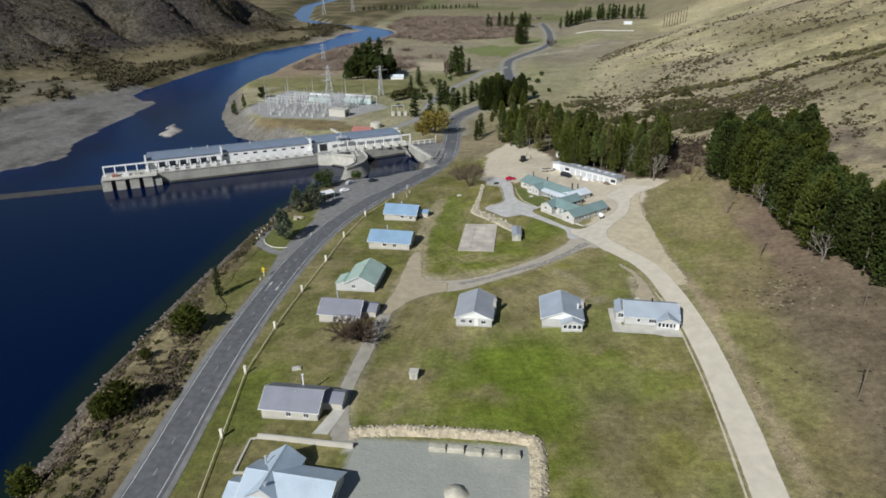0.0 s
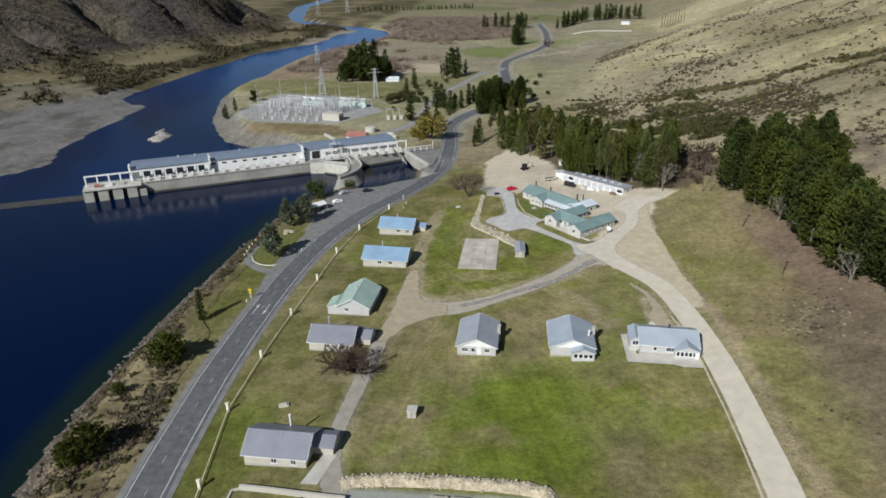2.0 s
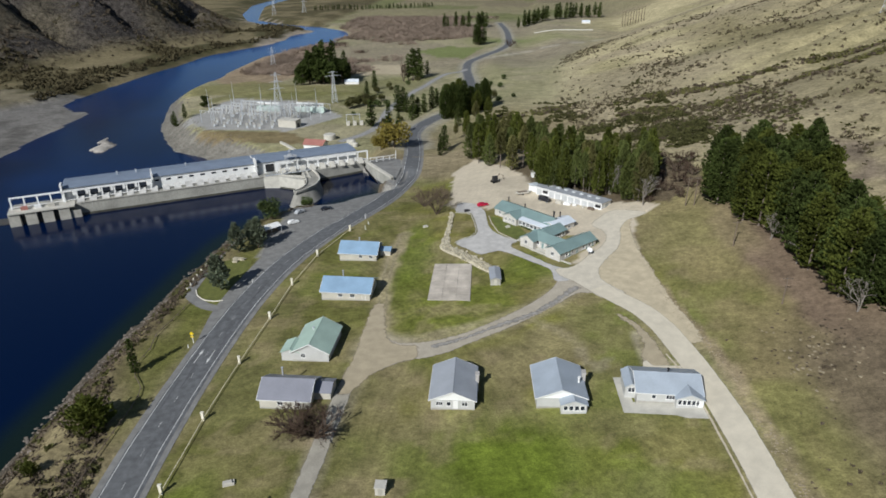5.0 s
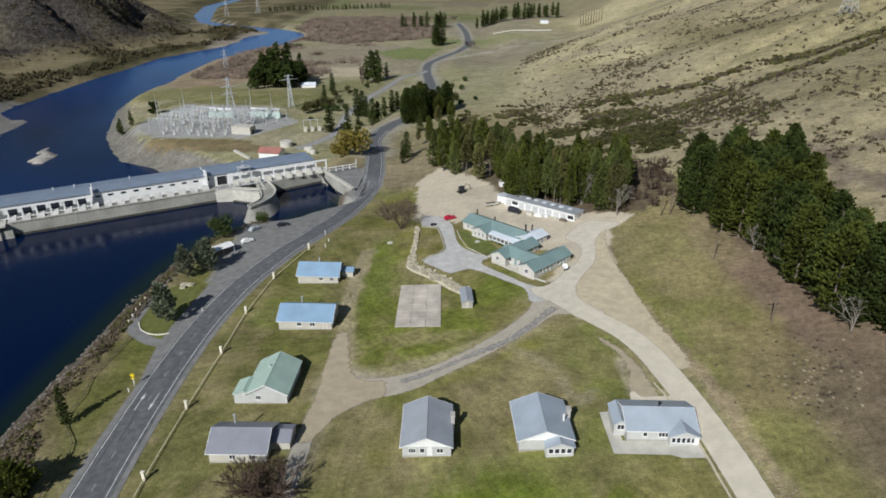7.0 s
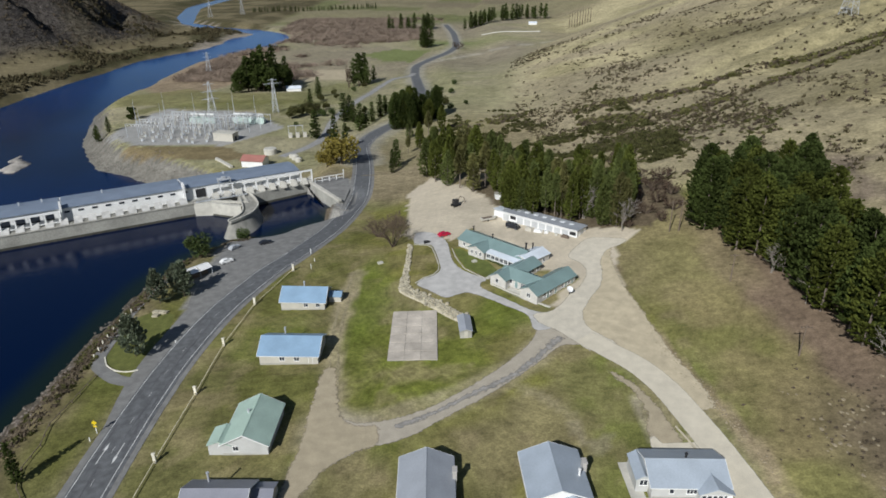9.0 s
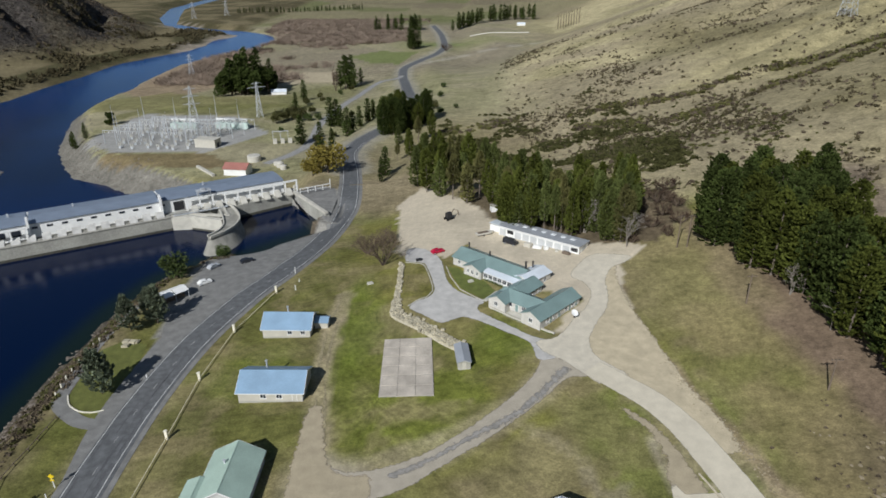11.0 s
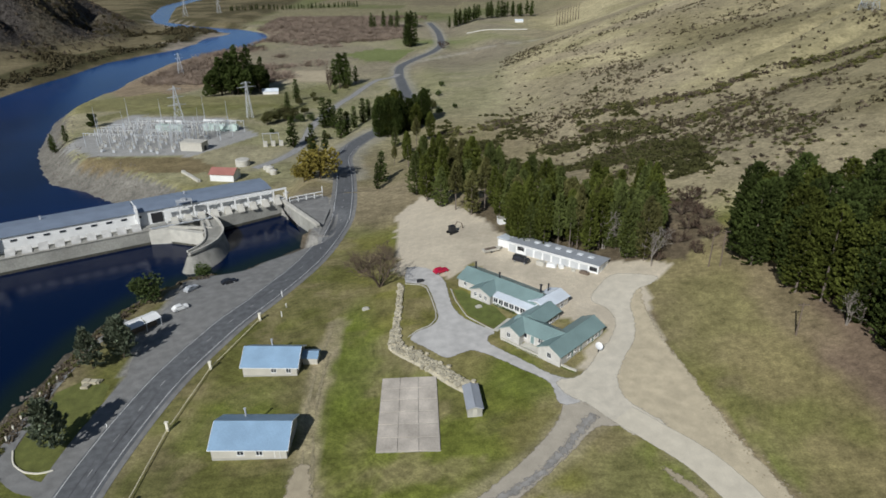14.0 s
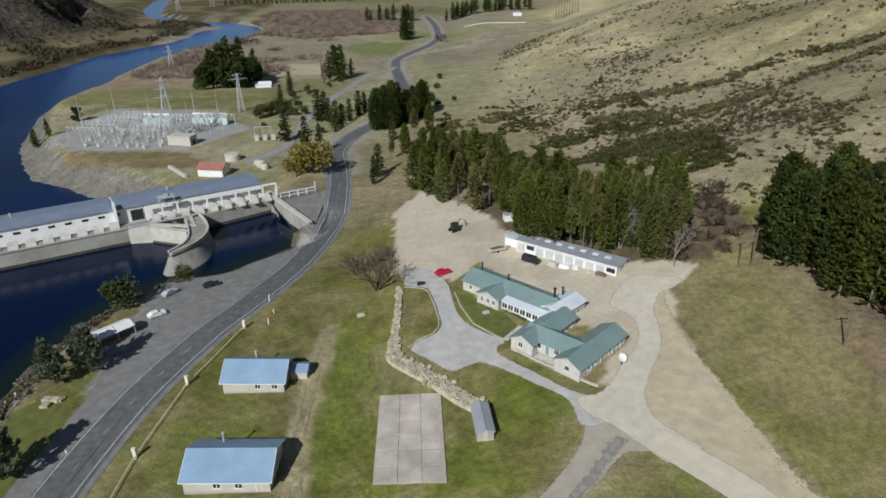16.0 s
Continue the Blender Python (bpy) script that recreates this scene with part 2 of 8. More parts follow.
lapped(M_CREAM), lapped(M_PALEWALL)
M_STONEWALL = material("pale_stone_wall", (0.52, 0.50, 0.46), 0.9, vary=0.18, scale=0.5, coarse=0.1)
M_ROOF_BLUE = ribbed("pale_blue_iron", (0.235, 0.35, 0.475))
M_ROOF_GREY = ribbed("grey_iron", (0.34, 0.36, 0.39))
M_ROOF_PALE = ribbed("pale_blue_grey_iron", (0.36, 0.405, 0.455))
M_ROOF_GREEN = ribbed("pale_green_iron", (0.40, 0.52, 0.44))
M_ROOF_TEAL = ribbed("sea_green_iron", (0.195, 0.275, 0.265))
M_ROOF_WHITE = ribbed("white_iron", (0.66, 0.71, 0.76))
M_ROOF_ICE = ribbed("ice_blue_iron", (0.43, 0.51, 0.58))
M_ROOF_PH = ribbed("powerhouse_iron", (0.20, 0.24, 0.305), pitch=0.8)
M_ROOF_RED = ribbed("faded_red_iron", (0.36, 0.16, 0.13))
M_GLASS = material("window_glass", (0.03, 0.035, 0.045), 0.06, vary=0.0, coarse=0.0, spec=0.6)
M_DARK = material("dark_metal", (0.03, 0.03, 0.032), 0.5, vary=0.1)
M_STEEL = material("galvanised_steel", (0.50, 0.52, 0.54), 0.5, 0.25, vary=0.08)
M_RED = material("red_car_paint", (0.44, 0.010, 0.045), 0.25, vary=0.02, coarse=0.02, spec=0.6)
M_BLACKCAR = material("dark_car_paint", (0.02, 0.022, 0.028), 0.25, vary=0.02, spec=0.6)
M_RUBBER = material("rubber", (0.015, 0.015, 0.015), 0.8)
M_YELLOW = material("yellow_sign", (0.75, 0.55, 0.02), 0.5, vary=0.05)
M_POST = material("cream_post_paint", (0.74, 0.70, 0.58), 0.7, vary=0.08)
M_RAIL = material("cream_rail_paint", (0.74, 0.67, 0.46), 0.7, vary=0.12)
M_WOOD = material("weathered_timber", (0.16, 0.125, 0.095), 0.85, vary=0.25, bump=0.2)
M_BARK = material("bark", (0.10, 0.075, 0.055), 0.95, vary=0.25, bump=0.4)
M_BARK_PALE = material("pale_bark", (0.17, 0.14, 0.115), 0.95, vary=0.25, bump=0.4)
M_TWIG = material("bare_twigs", (0.075, 0.05, 0.034), 0.95, vary=0.25)
M_PINE = leafy(material("pine_needles", (0.066, 0.088, 0.024), 0.8, vary=0.45, scale=3, coarse=0.3, random_hue=0.25, spec=0.08))
M_PINE_B = leafy(material("blue_green_needles", (0.130, 0.155, 0.048), 0.8, vary=0.35, scale=3, coarse=0.3, random_hue=0.2, spec=0.08))
M_LEAF = leafy(material("green_leaves", (0.085, 0.115, 0.035), 0.75, vary=0.35, scale=2, coarse=0.3, random_hue=0.2, spec=0.25))
M_OLIVE = leafy(material("olive_leaves", (0.10, 0.10, 0.035), 0.8, vary=0.35, scale=2, coarse=0.3, random_hue=0.2, spec=0.2))
M_AUTUMN = leafy(material("yellowing_leaves", (0.25, 0.205, 0.05), 0.8, vary=0.35, scale=2, coarse=0.3, random_hue=0.15, spec=0.1))
M_SCRUB = material("hill_scrub", (0.078, 0.066, 0.036), 0.95, vary=0.4, scale=2, coarse=0.35, spec=0.1)
M_SCRUB_B = material("grey_brown_scrub", (0.11, 0.088, 0.062), 0.95, vary=0.4, scale=2, coarse=0.3, spec=0.1)
M_WILLOW = material("bare_willows", (0.215, 0.168, 0.13), 0.95, vary=0.3, scale=4, coarse=0.3, spec=0.1)
M_ROCK = material("bank_rock", (0.195, 0.165, 0.138), 0.95, vary=0.25, scale=1, coarse=0.2, bump=0.3)
M_STONE = material("field_stone", (0.42, 0.38, 0.28), 0.95, vary=0.25, scale=0.7, coarse=0.15, random_hue=0.2)


# ---- the ground ----
def ss(a, b, x):
    t = np.clip((x - a) / (b - a), 0, 1)
    return t * t * (3 - 2 * t)


def vnoise(x, y, seed=0):
    xi, yi = np.floor(x), np.floor(y)
    fx, fy = x - xi, y - yi
    fx, fy = fx * fx * (3 - 2 * fx), fy * fy * (3 - 2 * fy)

    def h(i, j):
        v = np.sin(i * 127.1 + j * 311.7 + seed * 74.7) * 43758.5453
        return v - np.floor(v)
    return (h(xi, yi) * (1 - fx) + h(xi + 1, yi) * fx) * (1 - fy) + (h(xi, yi + 1) * (1 - fx) + h(xi + 1, yi + 1) * fx) * fy


def fbm(x, y, size, octaves=4, seed=0):
    total, amp, norm = 0, 1.0, 0.0
    for k in range(octaves):
        total = total + amp * vnoise(x / size * 2 ** k, y / size * 2 ** k, seed + k * 13)
        norm += amp
        amp *= 0.5
    return total / norm


def line_distance(x, y, line):
    best = np.full(np.shape(x), 1e9)
    for (x0, y0), (x1, y1) in zip(line, line[1:]):
        dx, dy = x1 - x0, y1 - y0
        t = np.clip(((x - x0) * dx + (y - y0) * dy) / (dx * dx + dy * dy), 0, 1)
        best = np.minimum(best, np.hypot(x - x0 - t * dx, y - y0 - t * dy))
    return best


def inside(x, y, ring):
    c = np.zeros(np.shape(x), bool)
    for (x0, y0), (x1, y1) in zip(ring, ring[1:] + ring[:1]):
        if y0 != y1:
            c ^= ((y0 > y) != (y1 > y)) & (x < (x1 - x0) * (y - y0) / (y1 - y0) + x0)
    return c


def spline(points, step=2.0):
    """A smooth line through a few points (Catmull-Rom), about every step metres."""
    p = [np.array(q, float) for q in points]
    p = [2 * p[0] - p[1]] + p + [2 * p[-1] - p[-2]]
    out = []
    for a, b, c, d in zip(p, p[1:], p[2:], p[3:]):
        n = max(2, int(np.linalg.norm(c - b) / step))
        for i in range(n):
            t = i / n
            out.append(0.5 * (2 * b + (c - a) * t + (2 * a - 5 * b + 4 * c - d) * t * t + (3 * b - a - 3 * c + d) * t ** 3))
    out.append(p[-2])
    return [tuple(q) for q in out]


LAKE_Z, RIVER_Z = -12.0, -40.0
SHORE = [(-70, -520), (-76, -180), (-84, -101), (-89, -78), (-91.5, -50), (-91, 0), (-89.5, 42), (-87, 64), (-80, 84),
         (-70, 96), (-55, 101), (-46, 111), (-35, 122), (-31, 134)]
LAKE = SHORE + [(-48, 155), (-95, 129), (-190, 75), (-260, 40), (-900, -160), (-900, -520)]
RIVER_RIGHT = [(-120, 215), (-150, 240), (-187, 269), (-214, 284), (-235, 314), (-257, 352), (-275, 400), (-291, 443), (-300, 492), (-304, 535), (-300, 588), (-305, 662), (-305, 735), (-299, 777), (-275, 812),
               (-254, 879), (-237, 940), (-231, 1003), (-246, 1060), (-258, 1087), (-295, 1135), (-338, 1169), (-414, 1217), (-494, 1303), (-555, 1511), (-614, 1724), (-640, 2400)]
RIVER_LEFT = [(-690, 2400), (-655, 1738), (-575, 1440), (-512, 1290), (-419, 1172), (-348, 1120), (-312, 1096), (-312, 1059), (-334, 1022), (-327, 955), (-335, 895), (-364, 825), (-383, 775), (-387, 708), (-390, 648), (-394, 600), (-394, 558), (-398, 528),
              (-396, 500), (-398, 466), (-390, 436), (-366, 408), (-353, 414), (-344, 388), (-343, 366), (-338, 314), (-333, 275), (-328, 248), (-318, 230), (-312, 213), (-320, 193), (-336, 176), (-345, 60), (-420, -80)]
RIVER = RIVER_RIGHT + RIVER_LEFT + [(-1200, -200), (-700, -58), (-430, 4), (-262, 45), (-190, 82), (-95, 136)]
BAR = [(-310, 213), (-326, 250), (-336, 314), (-342, 370), (-350, 416), (-366, 410), (-392, 438), (-400, 470), (-420, 440), (-440, 390), (-470, 330), (-480, 60), (-330, 60), (-334, 178)]
ISLAND = [(-277, 279), (-262, 276), (-263, 297), (-289, 325), (-283, 300)]
MOUNTAIN = [(-900, 100), (-640, 330), (-560, 500), (-500, 690), (-450, 800), (-420, 900), (-450, 1100), (-640, 1420), (-900, 1700)]
ROAD = [(-22, -400), (-38, -200), (-46, -135), (-48.4, -110), (-51.4, -85), (-53.7, -60), (-54.7, -30), (-53.9, 0.2), (-50, 26.6), (-43.1, 48.3), (-34.4, 68.6), (-27, 92), (-23, 120), (-22, 150), (-26.5, 200), (-31.6, 236), (-31.8, 256), (-29, 275), (-20, 303), (3, 350), (8, 384), (3.6, 423), (-1.3, 466), (-6.4, 543), (-10.8, 626), (-8.8, 684), (8, 739), (30, 800), (44, 870), (46, 960), (44, 1060), (34, 1200)]
VALLEY_TRACK = [(-11, 618), (-16, 599), (-32, 578), (-42, 530), (-48, 486), (-56, 442), (-63.7, 396), (-67, 362), (-66.5, 332), (-68, 306), (-75, 286), (-86, 268)]


def terrain(x, y):
    base = 0.04 * np.clip(x, -60, 72) + 0.03 * np.clip(y, 0, 90) * ss(-15, 15, x) - 6 * ss(50, 150, y) * (1 - ss(0, 30, x))
    base = base - 13 * ss(110, 220, y) * ss(0, 30, x) - 8 * ss(150, 260, y) * (1 - ss(0, 30, x)) - 9 * ss(240, 420, y) * (1 - ss(60, 130, x))
    base = base - 10 * ss(400, 800, y) - 10 * ss(480, 760, y) * ss(-20, 60, x)
    xb = 72 + 5 * ss(100, 200, y) + 30 * ss(300, 400, y) + 60 * ss(600, 1100, y) + 80 * ss(650, 1000, y) * (1 - ss(1200, 2000, y)) + 220 * ss(1100, 2200, y)
    q = x - xb
    hill = (0.27 + 0.07 * ss(60, 200, y)) * np.where(q > 60, q, np.log1p(np.exp(np.clip(q, -80, 60) / 8)) * 8)
    hill = np.where(hill > 120, 120 + (hill - 120) * 0.6, hill)
    z = base + hill
    rough = ss(8, 90, hill)
    z = z + rough * ((fbm(x, y, 90, 4, 3) - 0.5) * 16 + (fbm(x + 0.7 * y, y * 0.5, 45, 3, 9) - 0.5) * 7)
    # gullies that run down the hillside
    gully = np.abs(fbm(x * 0.25 + 0.1 * y, y - 0.35 * x, 80, 3, 21) - 0.5)
    z = z - rough * 7 * np.exp(-(gully / 0.04) ** 2)
    # low ground beside and below the dam
    low = (1 - ss(-62, -36, x - 0.12 * (y - 200))) * ss(0, 30, (y - 150) - 0.57 * (x + 57))
    flat = -27 - 8 * ss(430, 560, y) - 1.5 * ss(560, 1500, y)
    z = z * (1 - low) + flat * low
    z = np.where((x < 0) & (y > 420), np.minimum(z, np.where(x > -60, z, flat)), z)
    # far side of the river
    far = ss(-310, -350, x) * ss(60, 200, y + 0.2 * x + 120)
    z = z * (1 - far) + (-33.0) * far
    # mountain beyond the river
    md = line_distance(x, y, MOUNTAIN)
    md = np.where(inside(x, y, MOUNTAIN + [(-3000, 1900), (-3000, 0)]), md, 0)
    spur = 0.72 + 0.5 * np.abs(fbm(x * 0.5 + y * 0.5, y * 0.6 - x * 0.3, 170, 4, 40) - 0.5) * 2
    z = z + np.where(md > 0, 0.62 * md * spur - 8 * ss(0, 30, md) * 0 + ss(10, 90, md) * ((fbm(x, y, 70, 4, 44) - 0.5) * 34 - 34 * np.exp(-(np.abs(fbm(x * 0.45 + y * 0.9, 0.3 * y - 0.3 * x, 110, 3, 47) - 0.5) / 0.05) ** 2)), 0)
    # the valley road and the track to the switchyard lie on an even bed
    for line, ys, zs in ((ROAD[13:], (150, 200, 256, 290, 384, 466, 543, 626, 700, 1200), (-7.5, -10.8, -15.4, -16.6, -19, -22.6, -28.6, -33.6, -35, -36.2)), (VALLEY_TRACK, (268, 306, 400, 450, 530, 600), (-26.9, -26.9, -26.9, -27.6, -31, -33.2))):
        bed = 1 - ss(7, 34, line_distance(x, y, line))
        z = np.where((y > 170) & (y < 1180), z * (1 - bed) + np.interp(y, ys, zs) * bed, z)
    # river
    rd = line_distance(x, y, RIVER_RIGHT + RIVER_LEFT)
    ri = inside(x, y, RIVER)
    bar = inside(x, y, BAR)
    wide = np.where(x > -310, 22.0, 30.0)
    bank = ss(0, 1, rd / wide)
    zr = RIVER_Z + (z - RIVER_Z) * np.where(z > RIVER_Z, bank, 1)
    zr = np.where(bar, np.minimum(zr, RIVER_Z + 0.3 + rd * 0.022 + 0.5 * fbm(x, y, 40, 3, 5)), zr)
    zr = np.where((y > 120) & (z > -48), np.maximum(zr, RIVER_Z + 0.25), zr)
    z = np.where((y > 500) & ~ri, np.maximum(z, RIVER_Z + 1.5), z)
    z = np.where(ri, RIVER_Z - 0.5 - np.minimum(rd * 0.2, 5), np.where(rd < wide * 2, np.where(bar | (rd < wide), zr, z), np.where(bar, zr, z)))
    z = np.where(inside(x, y, ISLAND), RIVER_Z + 0.9, z)
    # lake
    ld = line_distance(x, y, SHORE)
    li = inside(x, y, LAKE)
    edge = ss(1, 17, ld + (fbm(x, y, 12, 3, 7) - 0.5) * 3)
    zl = LAKE_Z + (z - LAKE_Z) * edge
    up = (y < 150) & (x < 0) & (~li) & (ld < 19)
    z = np.where(up, zl, z)
    dam_side = (y - 128) - 0.56 * (x + 95)
    z = np.where(li, np.where(dam_side < 6, LAKE_Z - 0.6 - np.minimum(ld * 0.3, 4), z), z)
    shelf = (~li) & (y > 121) & (y < 156) & (x < -24) & (x > -52)
    z = np.where(shelf, np.maximum(z, -7.9 + 0.04 * np.clip(-24 - x, 0, 8)), z)
    strip = (~li) & (~ri) & (x < -52) & (line_distance(x, y, [(-48, 155), (-95, 129), (-190, 76), (-260, 42), (-430, 2), (-900, -110)]) < 16)
    z = np.where(strip, LAKE_Z - 1.6, z)
    z = np.where((x < -90) & (dam_side < 6) & (~li) & (x < -800), LAKE_Z + 5, z)
    return z + (fbm(x, y, 9, 2, 60) - 0.5) * 0.25 * (ld > 0)


def growing(lo, hi, a, b, step, rate):
    inner = list(np.arange(a, b + 0.01, step))
    up, d, v = [], step, inner[-1]
    while v < hi:
        d *= rate
        v += d
        up.append(v)
    down, d, v = [], step, inner[0]
    while v > lo:
        d *= rate
        v -= d
        down.append(v)
    return np.array(down[::-1] + inner + up)


GX = growing(-2000, 2200, -118, 118, 1.5, 1.026)
GY = growing(-420, 4700, -128, 172, 1.5, 1.022)
MX, MY = np.meshgrid(GX, GY)
MZ = terrain(MX, MY)


def ground_z(x, y):
    x, y = np.asarray(x, float), np.asarray(y, float)
    i = np.clip(np.searchsorted(GX, x) - 1, 0, len(GX) - 2)
    j = np.clip(np.searchsorted(GY, y) - 1, 0, len(GY) - 2)
    u, v = (x - GX[i]) / (GX[i + 1] - GX[i]), (y - GY[j]) / (GY[j + 1] - GY[j])
    return (MZ[j, i] * (1 - u) + MZ[j, i + 1] * u) * (1 - v) + (MZ[j + 1, i] * (1 - u) + MZ[j + 1, i + 1] * u) * v


def gz(x, y):
    return float(ground_z(x, y))


def cover_colours(x, y, z):
    """Ground cover by place: lush grass, dry grass, bare earth, gravel, far fields."""
    wx = x + (fbm(x, y, 6, 3, 70) - 0.5) * 5
    wy = y + (fbm(x, y, 6, 3, 71) - 0.5) * 5
    c = np.zeros(x.shape + (3,))
    tufts = np.ones(x.shape)
    lush, mid, dry = np.array((0.128, 0.166, 0.022)), np.array((0.186, 0.176, 0.050)), np.array((0.29, 0.245, 0.130))
    earth, sand = np.array((0.19, 0.135, 0.10)), np.array((0.57, 0.50, 0.385))

    def blend(mask, colour, grain=None):
        nonlocal c, tufts
        k = np.clip(mask, 0, 1)[..., None]
        if grain is not None:
            tufts = tufts * (1 - k[..., 0]) + grain * k[..., 0]
        c = c * (1 - k) + np.array(colour) * k
    blend(np.ones(x.shape), mid)
    blend(ss(0.42, 0.62, fbm(x, y, 22, 4, 80)) * 0.75, dry * 0.85)
    blend(ss(0.45, 0.62, fbm(x, y, 30, 4, 81)) * 0.55, lush)
    blend((1 - ss(-20, 0, x + (fbm(x, y, 20, 3, 82) - 0.5) * 16)) * (y < 100) * 0.7, (0.118, 0.122, 0.037))
    blend((x > -60) * (x < 76) * (y < 100) * ss(0.47, 0.60, fbm(x, y, 11, 5, 85)) * 0.45, (0.21, 0.18, 0.085))
    blend((x > -60) * (x < 76) * (y < 100) * ss(0.56, 0.66, fbm(x, y, 6, 4, 86)) * 0.45, (0.27, 0.22, 0.12))
    # mown green in the middle of the terrace
    for cx, cy, rx, ry, k in ((22, -66, 14, 16, 0.95), (20, -82, 17, 12, 0.9), (46, -72, 15, 9, 0.55), (6, -68, 10, 14, 0.6), (30, 20, 9, 10, 0.7), (-8, 35, 7, 28, 0.7), (-30, 12, 12, 14, 0.4), (-38, -80, 6, 14, 0.5)):
        r = np.hypot((wx - cx) / rx, (wy - cy) / ry)
        blend((1 - ss(0.5, 1.25, r)) * k * np.clip(0.1 + 1.5 * ss(0.34, 0.62, fbm(x, y, 8, 4, 83)), 0, 1), lush)
    blend((1 - ss(0, 12, np.abs(wx - 44))) * ss(-60, -80, wy) * 0.55, (0.17, 0.145, 0.08))
    # dry rise towards the pines, bare earth under them
    rise = ss(70, 80, wx) * (1 - ss(66, 84, y)) * (1 - ss(118, 140, x))
    blend(rise * 0.85, (0.225, 0.185, 0.09))
    blend(rise * ss(0.5, 0.68, fbm(x, y, 16, 3, 84)) * 0.28, lush * 1.1)
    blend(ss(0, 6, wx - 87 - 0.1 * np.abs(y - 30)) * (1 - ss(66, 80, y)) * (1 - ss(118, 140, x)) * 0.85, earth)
    blend(ss(80, 92, wx) * ss(-15, -40, wy) * 0.9, (0.165, 0.13, 0.085))
    blend(ss(62, 74, wy) * (1 - ss(100, 130, y)) * ss(58, 68, wx) * (1 - ss(86, 102, wx)) * 0.9, (0.22, 0.185, 0.115))
    blend(ss(60, 70, wx) * (1 - ss(96, 104, wx)) * ss(8, 30, wy) * (1 - ss(62, 70, wy)) * 0.55, (0.25, 0.215, 0.105))
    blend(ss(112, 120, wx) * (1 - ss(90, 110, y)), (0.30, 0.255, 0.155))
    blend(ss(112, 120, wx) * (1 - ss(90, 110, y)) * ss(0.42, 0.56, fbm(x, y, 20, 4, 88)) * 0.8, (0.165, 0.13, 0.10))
    bd = line_distance(wx * 0.3 + x * 0.7, wy * 0.3 + y * 0.7, [(66.2, 8), (67.6, -6), (69.7, -19), (72, -34), (72.8, -54), (73.2, -72), (74.2, -94), (76, -120)])
    blend((1 - ss(0.8, 2.4, bd)) * (0.35 + 0.6 * ss(0.4, 0.6, fbm(x, y, 4, 3, 262))), (0.33, 0.265, 0.16))
    # open hillside
    hill = np.maximum(ss(140, 175, y), ss(78, 96, y) * ss(80, 100, x)) * ss(35, 90, x - 20 * ss(300, 500, y) + (fbm(x, y, 50, 3, 93) - 0.5) * 60)
    blend(hill, (0.44, 0.382, 0.225))
    blend(hill * ss(0.46, 0.66, fbm(x, y, 60, 4, 90)) * 0.6, (0.25, 0.225, 0.115))
    blend(hill * ss(0.5, 0.62, fbm(x * 0.7, y + 0.4 * x, 90, 4, 91)) * 0.5, (0.26, 0.215, 0.155))
    blend(hill * ss(135, 200, x - 0.12 * (y - 200)) * (1 - ss(420, 600, y)) * (0.55 + 0.45 * ss(0.4, 0.6, fbm(x, y, 70, 3, 96))), (0.22, 0.19, 0.102))
    # slopes between the road and the hill
    blend(ss(105, 140, wy) * (1 - ss(150, 190, y)) * (1 - ss(70, 100, wx)) * 0.9 + ss(140, 180, wy) * (1 - ss(60, 90, x)) * 0.8 * (x > -70) * (1 - ss(250, 340, y)), (0.265, 0.22, 0.135))
    blend(ss(250, 340, wy) * (1 - ss(60, 110, x - 0.1 * (y - 300))) * ss(-10, 10, x - np.interp(y, [250, 380, 470, 620, 740, 900], [-25, 12, 4, -6, 14, 50])) * (1 - ss(900, 1100, y)) * 0.8, (0.375, 0.33, 0.205))
    # low land and far fields
    low = (1 - ss(30, 120, x - 0.1 * y + (fbm(x, y, 60, 3, 94) - 0.5) * 60)) * ss(220, 260, y) * ss(-12, -20, z)
    blend(low * 1.0, (0.31, 0.28, 0.175))
    blend(low * ss(0.4, 0.6, fbm(x, y, 50, 3, 95)) * 0.8, (0.25, 0.24, 0.125))
    blend(low * ss(520, 700, y) * ss(0.35, 0.6, fbm(x, y, 130, 4, 97)) * 0.8, (0.26, 0.222, 0.16))
    far = ss(1150, 1300, y)
    strip = vnoise(np.floor((y + 0.2 * x) / 110), np.floor((x - 0.15 * y) / 260), 99)[..., None]
    fields = np.where(strip < 0.35, (0.145, 0.155, 0.062), np.where(strip < 0.7, (0.225, 0.20, 0.115), (0.19, 0.16, 0.10)))
    k = (far * (x > -800))[..., None]
    c = c * (1 - k * 0.85) + fields * k * 0.85
    blend(np.exp(-(((wx - 40) / 60) ** 2 + ((wy - 905) / 25) ** 2) * 1.5) * 0.9, (0.15, 0.19, 0.06))
    blend(inside(wx, wy, [(-166, 640), (-93, 665), (-82, 592), (-136, 584)]) * 0.95, (0.44, 0.375, 0.26), 0.4)
    blend(inside(wx, wy, [(-88, 784), (-46, 838), (4, 818), (-17, 712), (-56, 730)]) * 0.9, (0.17, 0.20, 0.07), 0.5)
    flat = inside(wx, wy, [(-300, 560), (-300, 770), (-240, 900), (-190, 700), (-205, 560), (-240, 480)])
    blend(flat * 0.85, (0.285, 0.215, 0.145))
    blend(inside(wx, wy, [(-262, 420), (-286, 470), (-240, 540), (-190, 505), (-100, 505), (-100, 430), (-215, 425)]) * 0.8, (0.215, 0.20, 0.085))
    blend(inside(wx, wy, [(-105, 420), (-60, 430), (-40, 560), (-90, 570), (-130, 500)]) * 0.7, (0.20, 0.195, 0.085))
